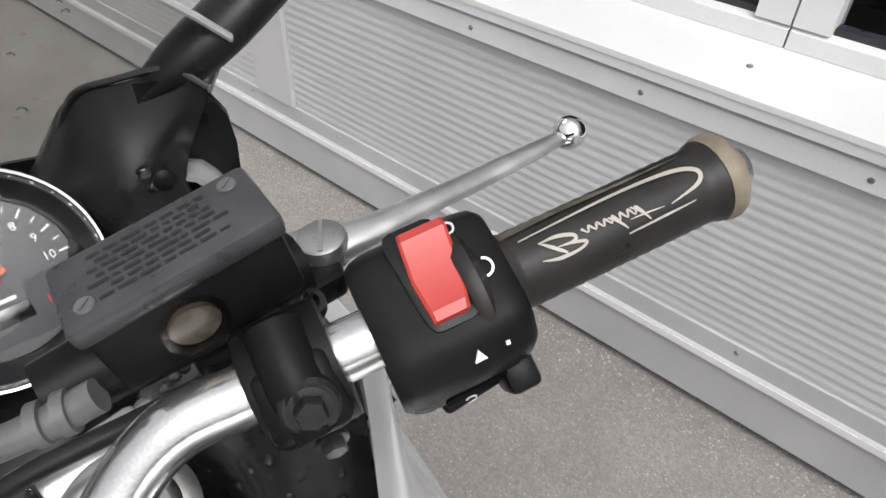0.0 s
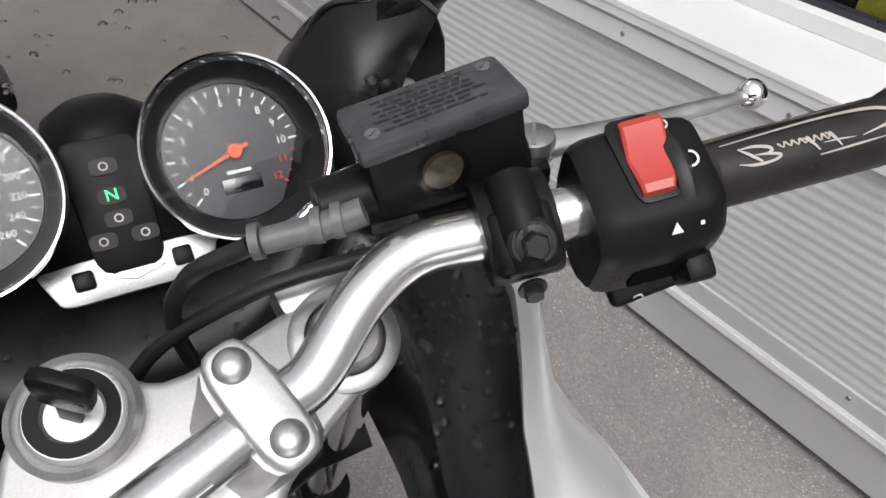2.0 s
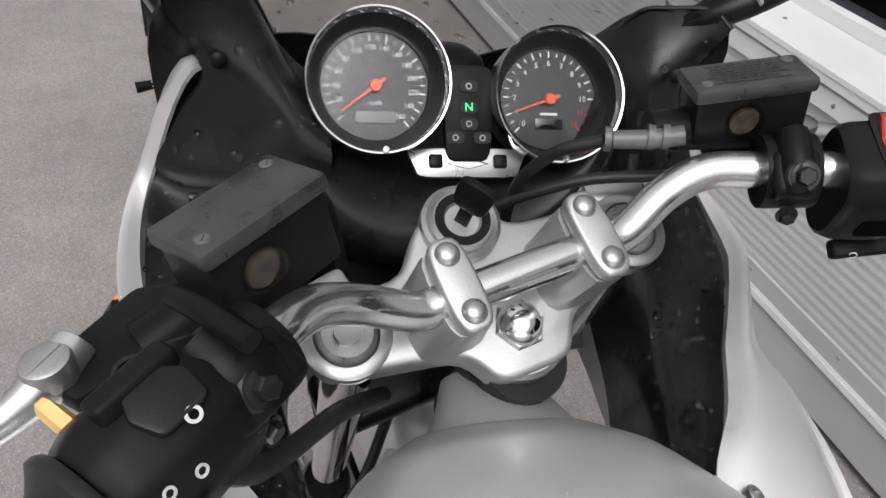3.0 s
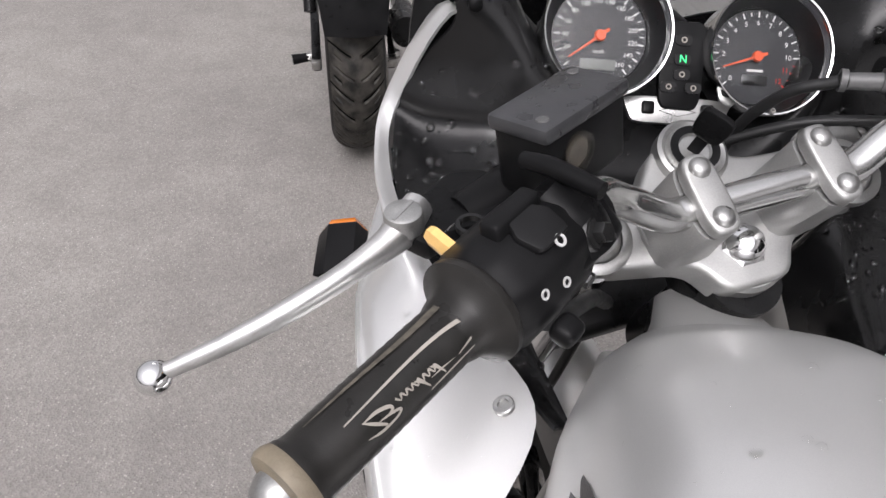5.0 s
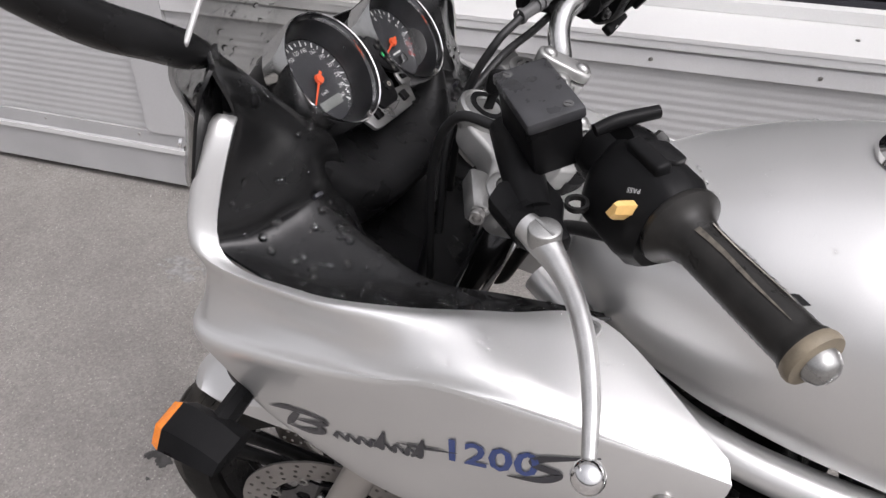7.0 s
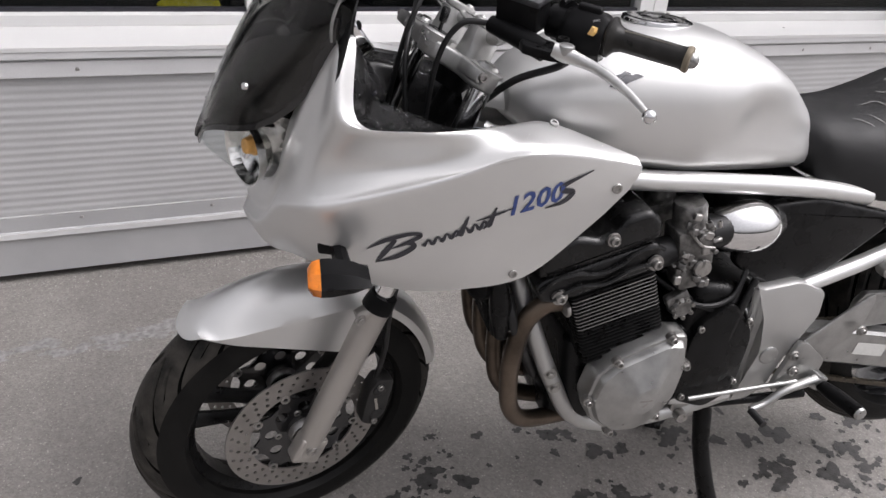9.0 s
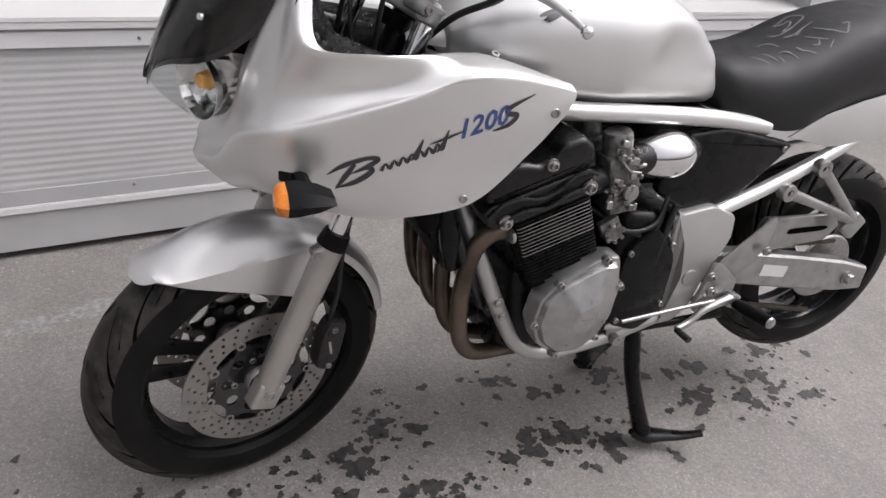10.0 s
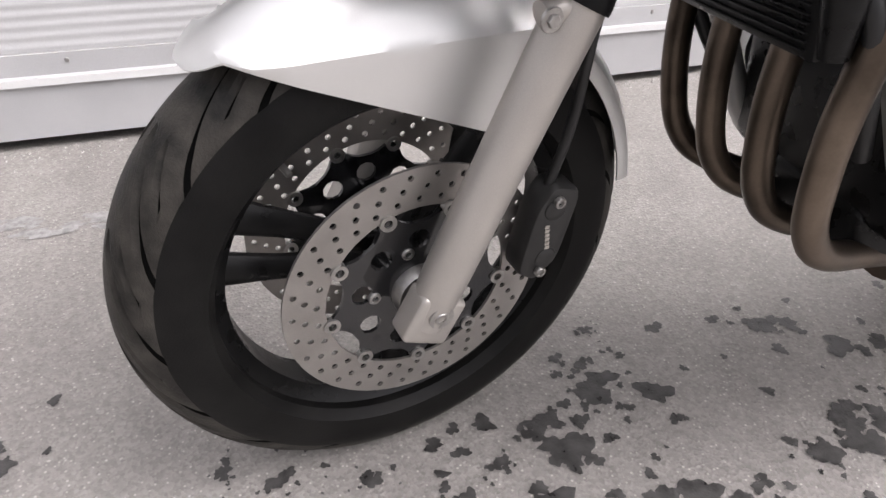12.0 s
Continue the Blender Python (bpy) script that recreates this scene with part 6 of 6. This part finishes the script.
part("chalk_mark", chalk([(-0.103, -0.915), (-0.115, -0.898)]), CHALK, seat, "faded white chalk stroke")
part("chalk_mark", chalk([(-0.079, -0.841), (-0.095, -0.845), (-0.114, -0.865)]), CHALK, seat, "faded white chalk stroke")
part("chalk_mark", chalk([(-0.026, -0.782), (-0.022, -0.807), (-0.032, -0.817), (-0.057, -0.816)]), CHALK, seat, "faded white chalk stroke")
part("chalk_mark", chalk([(-0.077, -0.724), (-0.089, -0.739), (-0.106, -0.752)]), CHALK, seat, "faded white chalk stroke")
part("chalk_mark", chalk([(-0.069, -0.765), (-0.086, -0.771), (-0.104, -0.777)]), CHALK, seat, "faded white chalk stroke")
part("chalk_mark", chalk([(-0.079, -0.796), (-0.082, -0.815), (-0.111, -0.823)]), CHALK, seat, "faded white chalk stroke")
part("chalk_mark", chalk([(-0.091, -0.787), (-0.109, -0.790)]), CHALK, seat, "faded white chalk stroke")
for s in (-1, 1):
    part("tail_panel", thick(grid([[(s * x, y, z) for x, y, z in r] for r in (((.158, -.815, .770), (.160, -.820, .772), (.158, -.830, .768)), ((.166, -.900, .822), (.174, -.920, .780), (.160, -.930, .745)), ((.164, -1.000, .850), (.176, -1.020, .800), (.160, -1.030, .745)), ((.150, -1.200, .885), (.160, -1.220, .830), (.150, -1.240, .780)), ((.100, -1.480, .940), (.110, -1.500, .900), (.100, -1.500, .860)))]), .004), SILVER, bike, "silver painted tail panel")

# rear wheel, swingarm, chain
RW = pose(0, -1.165, .366)
rw = part("rear_wheel", rim_mesh(RIM, .070), BLACKG, bike, "black cast rear wheel with a wide tyre", RW)
tread(part("tyre", tyre_mesh(.292, .086, RIM + .002), RUBBER, rw, "black rear tyre", RW, 30))
for k in range(3):
    a = 2 * math.pi * k / 3
    part("spoke", tube([(0, .03 * math.cos(a), .03 * math.sin(a)), (0, .190 * math.cos(a), .190 * math.sin(a))], [.024, .018], 10, 1, True, 1.3), BLACKG, rw, "", RW)
part("sprocket", about_x(lathe([(0, -.004), (.090, -.004), (.095, 0), (.090, .004), (0, .004)], 48)), STEEL, rw, "steel chain sprocket", RW @ Matrix.Translation((-.085, 0, 0)))
for s in (-1, 1):
    sa = part("swingarm", grid([[(s * (.130 + a), y, z + h) for a, h in ((0, -hh), (.030, -hh), (.036, -hh + .006), (.036, hh - .006), (.030, hh), (0, hh))] for y, z, hh in ((-.640, .468, .030), (-.780, .447, .044), (-.980, .411, .046), (-1.140, .382, .044), (-1.230, .366, .034))], True, True), ALU, bike, "silver aluminium swingarm", None, 30)
    part("swingarm_label", box(.001, .084, .030, 0), LABELW, sa, "small white warning label", pose(s * .1668, -.900, .4275, 10, 0, 0))
    part("axle_nut", bolt(.014, .016), STEEL, sa, "", facing((s * .166, -1.165, .376), (s, 0, 0)))
    cg = part("swingarm_brace", slab(rounded([(.835, .545), (.850, .566), (.908, .563), (1.055, .560), (1.072, .552), (1.086, .525), (1.053, .490), (.871, .476), (.830, .480)], .1, 3), .016, .004), ALU, sa, "silver swingarm brace with a slot", Matrix(((0, 0, s, s * .142), (-1, 0, 0, 0), (0, 1, 0, 0), (0, 0, 0, 1))))
    # slot drawn as a near-black patch: painted shade, no opening cut
    part("brace_slot", slab(rounded([(.918, .518), (.926, .533), (1.040, .532), (1.050, .526), (1.030, .519)], .25, 3), .003), HOLLOWSHADE, cg, "near-black patch painting the shade of a slot", Matrix(((0, 0, s, s * .1505), (-1, 0, 0, 0), (0, 1, 0, 0), (0, 0, 0, 1))))
    # footrest bracket with its plate and peg
    br = part("heel_plate", slab(rounded([(.690, .486), (.810, .588), (.824, .592), (.829, .578), (.822, .515), (.753, .444)], .10, 3), .006, .0015), ALU, bike, "silver heel guard plate", Matrix(((0, 0, s, s * .190), (-1, 0, 0, 0), (0, 1, 0, 0), (0, 0, 0, 1))))
    part("plate_bracket", slab(rounded([(.676, .492), (.700, .486), (.752, .440), (.748, .398), (.705, .372), (.655, .362), (.643, .382)], .18, 3), .012, .002), ALU, br, "", Matrix(((0, 0, s, s * .196), (-1, 0, 0, 0), (0, 1, 0, 0), (0, 0, 0, 1))))
    for y, z in ((-.670, .460), (-.682, .419), (-.657, .384), (-.812, .512)):
        part("plate_bolt", add(lathe([(0, .004), (.011, .004), (.012, 0)], 20), socket(.007, .006), Matrix.Translation((0, 0, .003))), STEEL, br, "", facing((s * .203, y, z), (s, 0, 0)))
    peg = part("footpeg", tube([(s * .214, -.748, .388), (s * .262, -.752, .393), (s * .320, -.757, .398)], [.012, .0165, .015], 14, 3), BLACKM, br, "black rubber footpeg")
    part("peg_mount", box(.030, .030, .036, .005), ALU, br, "silver peg mount", pose(s * .208, -.742, .394, 20, 0, 0))
    part("peg_end", lathe([(0, .006), (.012, .005), (.014, 0)], 16), ALU, peg, "", facing((s * .320, -.757, .398), (s, -.1, .05)))
    pb = part("passenger_bracket", tube([(s * .178, -.841, .647), (s * .180, -.950, .608), (s * .182, -1.075, .560)], [.012, .0095, .013], 14, 4, True, 1.2), ALU, bike, "silver passenger footrest bracket")
    part("bracket_arm", tube([(s * .178, -.923, .701), (s * .180, -1.000, .635), (s * .182, -1.075, .560)], [.012, .0095, .013], 14, 4, True, 1.2), ALU, pb)
    part("bracket_foot", box(.020, .050, .060, .008, 3), ALU, pb, "", pose(s * .182, -1.085, .545, 35, 0, 0))
    for y, z in ((-.841, .647), (-.923, .701)):
        part("bracket_eye", ring([(.010, -.012), (.0195, -.012), (.0205, -.009), (.0205, .009), (.0195, .012), (.010, .012)], 28), ALU, pb, "", facing((s * .178, y, z), (s, 0, 0)))
        part("bracket_bolt", socket(.0105, .010), STEEL, pb, "", facing((s * .178, y, z), (s, 0, 0)))
lever = part("gear_lever", add(tube([(-.214, -.740, .402), (-.220, -.665, .384), (-.224, -.625, .358), (-.228, -.588, .346)], [.012, .0085, .008, .008], 12, 4), tube([(-.205, -.450, .372), (-.210, -.560, .386), (-.212, -.690, .398)], .005, 10, 2)), ALU, bike, "silver gear lever and rod")
part("lever_rubber", tube([(-.230, -.588, .346), (-.270, -.592, .343)], .008, 14, 1), CABLE, lever, "black rubber lever tip")
both_sides("lower_frame_tube", lambda: tube([(-.165, -.430, .345), (-.172, -.520, .345), (-.172, -.600, .362)], .016, 14, 3), SILVER, "silver painted lower frame tube")
# chain
bm = bmesh.new()
for k in range(46):
    y = -.560 - .0135 * k
    for z in (.465, .362 - .0030 * k):
        add(bm, slab(rounded([(-.0075, -.006), (.0075, -.006), (.0075, .006), (-.0075, .006)], .4, 2), .010), Matrix(((0, 0, 1, -.088), (1, 0, 0, y), (0, 1, 0, z - .02 * (k / 46 if z > .4 else 0)), (0, 0, 0, 1))))
tagged(part("drive_chain", bm, CHAINMAT, bike, "rusty steel drive chain"), kind="stuff")

# centre stand and the folded side stand
def stand_leg(k):
    """One curved leg of the centre stand with its broad foot and the toe that lies on the ground."""
    up = .010 if k > 0 else 0
    leg = tube([(k * .085, -.578, .300), (k * .098, -.588, .220), (k * .116, -.594, .140), (k * .138, -.618, .040), (k * .154, -.642, -.036 + up)], [.018, .024, .023, .025, .028], 14, 5, True, .8)
    add(leg, tube([(k * .140, -.625, -.046 + up), (k * .160, -.655, -.050 + up), (k * .176, -.690, -.046 + up), (k * .196, -.740, -.042 + up), (k * .214, -.790, -.030 + up)], [.024, .030, .022, .016, .012], 10, 4, True, .6))
    return add(leg, box(.050, .044, .014, .004), pose(k * .150, -.645, -.052 + up, 0, 0, k * -25))


stand = part("centre_stand", stand_leg(-1), ENGINE, bike, "black centre stand on the ground")
part("stand_leg", stand_leg(1), ENGINE, stand)
part("stand_tie", tube([(-.100, -.586, .235), (.100, -.586, .235)], .014, 12, 1), ENGINE, stand)
side = part("side_stand", tube([(-.150, -.480, .300), (-.170, -.540, .322), (-.185, -.640, .335), (-.190, -.740, .345)], [.014, .011, .010, .012], 12, 4), ENGINE, bike, "black side stand folded up")
part("stand_bracket", add(box(.030, .060, .045, .006), lathe([(0, .018), (.012, .018), (.014, 0)], 16), facing((-.016, .01, -.005), (-1, 0, 0))), STEEL, side, "steel stand bracket", pose(-.160, -.470, .312))
# ---- damp spots, grit and a worn line on the asphalt ----
def blot(x, y, r, seed, k=1.0):
    """A ragged flat spot, about r in radius, drawn out k times along the bike."""
    rnd = random.Random(seed)
    n = 26
    ph = [rnd.uniform(0, 6.28) for _ in range(4)]
    P = []
    for i in range(n):
        a = 2 * math.pi * i / n
        f = 1 + .22 * math.sin(2 * a + ph[0]) + .18 * math.sin(3 * a + ph[1]) + .13 * math.sin(5 * a + ph[2]) + .10 * math.sin(8 * a + ph[3]) + rnd.uniform(-.08, .08)
        P.append((x + r * f * math.cos(a), y + r * k * f * math.sin(a), 0))
    bm = bmesh.new()
    bm.faces.new([bm.verts.new(p) for p in P])
    return bm


spots = bmesh.new()
rnd = random.Random(3)


def spot(x, y, r, seed, k=1.0):
    b = blot(x, y, r, seed, k)
    bmesh.ops.translate(b, vec=(0, 0, .00002 * (len(spots.faces) % 60)), verts=b.verts)
    add(spots, b)


for i in range(90):
    y = rnd.uniform(-.7, 1.35)
    x = -.10 + .09 * y + rnd.gauss(0, .13)
    spot(x, y, abs(rnd.gauss(.005, .008)) + .003, i, rnd.uniform(.8, 1.5))
for i, (x, y, r) in enumerate([(0.112, 0.484, 0.043), (0.027, 0.973, 0.033), (-0.034, 0.938, 0.049), (0.053, 0.862, 0.04), (0.12, 0.848, 0.023), (0.195, 0.803, 0.016), (-0.027, 1.067, 0.017), (-0.132, 1.035, 0.081), (-0.148, 0.869, 0.036), (-0.164, 0.809, 0.044), (-0.228, 0.838, 0.039), (-0.226, 0.767, 0.034), (-0.162, 0.518, 0.045), (-0.147, 0.383, 0.053), (0.008, 0.305, 0.03), (0.014, 0.136, 0.041), (0.043, 1.366, 0.022), (0.002, 1.24, 0.02), (0.188, 1.732, 0.035), (0.084, 1.437, 0.019), (-0.032, 1.303, 0.015), (-0.077, 1.137, 0.032), (-0.001, 0.158, 0.035), (-0.215, 0.288, 0.055), (-0.195, -0.086, 0.057), (-0.308, -0.429, 0.042), (-0.278, -0.22, 0.033), (-0.160, 0.585, 0.036), (-0.150, 0.450, 0.038), (-0.25, -0.33, 0.036), (-0.1, -0.45, 0.045), (-0.17, -0.26, 0.025)]):
    spot(x, y, r * .50, 500 + i, 1.15)
    for q in range(3):
        spot(x + rnd.gauss(0, r * .45), y + rnd.gauss(0, r * .5), r * rnd.uniform(.28, .46), 1500 + i * 9 + q)
    for q in range(8):
        spot(x + rnd.gauss(0, r), y + rnd.gauss(0, r * 1.4), r * rnd.uniform(.08, .28), 700 + i * 9 + q)
solid("damp_spots", spots, WETSPOT, "dark damp spots on the asphalt under the motorcycle", "stain", GROUND @ Matrix.Translation((0, 0, .0010)), kind="stuff")
line = bmesh.new()
for i in range(70):
    b = blot(.83 + rnd.gauss(0, .020), rnd.uniform(1.35, 2.2), rnd.uniform(.004, .018), 900 + i, 2.2)
    bmesh.ops.translate(b, vec=(0, 0, .00002 * (i % 60)), verts=b.verts)
    add(line, b)
solid("worn_line", line, PALELINE, "faint worn pale line on the asphalt", "road marking", GROUND @ Matrix.Translation((0, 0, .0010)), kind="stuff")
bm = bmesh.new()
verts, faces = [], []
for i in range(2400):
    x, y, r = WALL_X - abs(rnd.gauss(0, .060)), rnd.uniform(-2.5, 4.5), rnd.uniform(.0012, .0048)
    b = len(verts)
    for a in range(5):
        t = 2 * math.pi * a / 5 + i
        verts.append((x + r * math.cos(t), y + r * math.sin(t), 0))
    verts.append((x, y, r * .9))
    faces += [(b + a, b + (a + 1) % 5, b + 5) for a in range(5)]
me = bpy.data.meshes.new("grit")
me.from_pydata(verts, [], faces)
me.materials.append(GRITM)
gr = tagged(new("grit", me), "loose pale grit along the foot of the wall", "grit", kind="stuff")
gr.matrix_world = GROUND


# ---- rain drops on the panels ----
def drops(target, n, box_min, box_max, seed, size=(.0012, .0042), steep=.25):
    """Flat round drops strewn over the upward faces of a part, within a box of the bike."""
    src = bmesh.new()
    src.from_mesh(target.data)
    tree = BVHTree.FromBMesh(src)
    src.free()
    rnd2 = random.Random(seed)
    verts, faces, made, tries = [], [], 0, 0
    while made < n and tries < n * 12:
        tries += 1
        x, y = rnd2.uniform(box_min[0], box_max[0]), rnd2.uniform(box_min[1], box_max[1])
        hit = tree.ray_cast(Vector((x, y, box_max[2])), Vector((0, 0, -1)))
        if hit[0] is None or hit[1].z < steep or hit[0].z < box_min[2]:
            continue
        made += 1
        r = size[0] + (size[1] - size[0]) * rnd2.random() ** 3
        q = hit[1].to_track_quat("Z", "Y").to_matrix()
        st = rnd2.uniform(.75, 1.35)
        b = len(verts)
        for rr_, hh in ((1.0, -.0002), (.80, r * .36), (.42, r * .56)):
            for k in range(9):
                a = 2 * math.pi * k / 9
                verts.append(hit[0] + q @ Vector((r * rr_ * math.cos(a) * st, r * rr_ * math.sin(a), hh)))
        verts.append(hit[0] + q @ Vector((0, 0, r * .62)))
        for lv in range(2):
            faces += [(b + lv * 9 + k, b + lv * 9 + (k + 1) % 9, b + lv * 9 + 9 + (k + 1) % 9, b + lv * 9 + 9 + k) for k in range(9)]
        faces += [(b + 18 + k, b + 18 + (k + 1) % 9, b + 27) for k in range(9)]
    me2 = bpy.data.meshes.new("rain_water")
    me2.from_pydata([tuple(v) for v in verts], [], faces)
    me2.shade_smooth()
    me2.materials.append(WATER)
    ob = new("rain_water", me2)
    ob.parent = target
    ob["label"], ob["kind"] = "clear rain drops", "stuff"
    return ob


panels = [o for o in bike.children_recursive if o.name.startswith("inner_panel")]
for k, o in enumerate(panels):
    drops(o, 300, (-.27, -.10, .90), (.27, .24, 1.2), 40 + k, (.0011, .0052))
drops(fairing, 220, (-.29, -.22, .70), (.29, .40, 1.2), 50, (.0010, .0034))
drops(tank, 120, (-.18, -.62, .93), (.18, -.06, 1.2), 51, (.0010, .0034), .5)
drops(dashboard, 90, (-.2, .15, .9), (.2, .42, 1.2), 52, (.0010, .0035))
drops(screen, 260, (-.18, .25, .92), (.18, .47, 1.3), 53, (.0010, .0040), .12)
for k, o in enumerate([o for o in bike.children_recursive if o.name.startswith(("lid", "switch_housing", "front_fender", "cylinder_clamp", "master_cylinder", "top_yoke")) and not o.name.startswith("lid_")]):
    drops(o, 60 if o.name.startswith("front_fender") else 34, (-.5, -.4, .3), (.5, .75, 1.4), 60 + k, (.0008, .0026), .35)

# ---- the second motorcycle ahead, seen from behind ----
def second_bike():
    m = GROUND @ pose(-.082, 2.735, 0, 0, 0, -2)
    b = thing("parked_motorcycle", "dark motorcycle parked ahead, its rear wheel towards us", "motorcycle", m)
    W = Matrix.Translation((0, 0, .315))
    w = part("rear_wheel", rim_mesh(.222, .075), BLACKG, b, "dark cast rear wheel", W)
    tread(part("tyre", tyre_mesh(.315, .092, .224, 28, 1.1), RUBBER, w, "black rear tyre with wavy grooves", W, 30))
    for k in range(3):
        a = 2 * math.pi * k / 3 + .4
        part("spoke", tube([(0, .03 * math.cos(a), .03 * math.sin(a)), (0, .212 * math.cos(a), .212 * math.sin(a))], [.024, .018], 10, 1, True, 1.3), BLACKG, w, "", W)
    part("brake_disc", about_x(ring([(.05, -.002), (.12, -.002), (.12, .003), (.05, .003)], 40)), DISCMAT, w, "", W @ Matrix.Translation((.105, 0, 0)))
    for s in (-1, 1):
        sa = part("swingarm", box(.030, .620, .060, .008), ENGINE, b, "dark swingarm", pose(s * .125, .26, .335, 4, 0, 0))
        part("axle_nut", bolt(.016, .018), STEEL, sa, "", facing((s * .141, 0, .315), (s, 0, 0)))
        part("chain_adjuster", box(.034, .060, .030, .004), STEEL, sa, "", pose(s * .125, -.04, .315))
        part("footpeg", tube([(s * .150, .420, .480), (s * .240, .400, .470), (s * .270, .395, .468)], [.012, .013, .012], 12, 2), CABLE, b, "black passenger footpeg")
        part("peg_bracket", tube([(s * .140, .520, .620), (s * .150, .430, .500)], .014, 10, 1), ENGINE, b, "dark footpeg bracket")
        part("shock", tube([(s * .135, .120, .420), (s * .130, .260, .640)], .022, 14, 1), STEEL if s > 0 else ENGINE, b, "rear shock absorber")
        part("indicator", tube([(s * .100, .020, .720), (s * .170, .020, .722), (s * .210, .015, .722)], [.010, .014, .026], 12, 3), BLACKM, b, "black rear indicator")
    part("axle_end", tube([(-.150, 0, .315), (-.205, -.010, .312)], [.014, .018], 12, 1), BLACKM, b, "black axle crash pad")
    flap = part("mudguard", thick(grid([[(x * w_, y + .015 * abs(x), z) for x in (-1, -.5, 0, .5, 1)] for w_, y, z in ((.138, -.150, .930), (.126, -.215, .800), (.110, -.268, .680), (.096, -.304, .580), (.090, -.318, .528))]), .006), BLACKM, b, "dark plastic rear mudguard")
    part("plate_label", add(box(.052, .002, .062, .001), box(.034, .0024, .005, 0), pose(0, 0, -.018)), LABELW, flap, "small white sticker", pose(-.010, -.252, .742, -23, 0, 0))
    part("tail", grid([[(x * w_, y, z) for x, z in ((-1, lo), (-.9, hi), (0, hi + .03), (.9, hi), (1, lo))] for w_, y, lo, hi in ((.06, -.20, .80, .84), (.13, -.02, .74, .86), (.16, .30, .66, .84), (.17, .70, .62, .82))]), BLACKG, b, "dark tail panel")
    part("silencer", tube([(.175, -.060, .420), (.178, .200, .380), (.165, .500, .320)], [.050, .052, .034], 20, 3), ENGINE, b, "dark silencer")
    return b


second_bike()
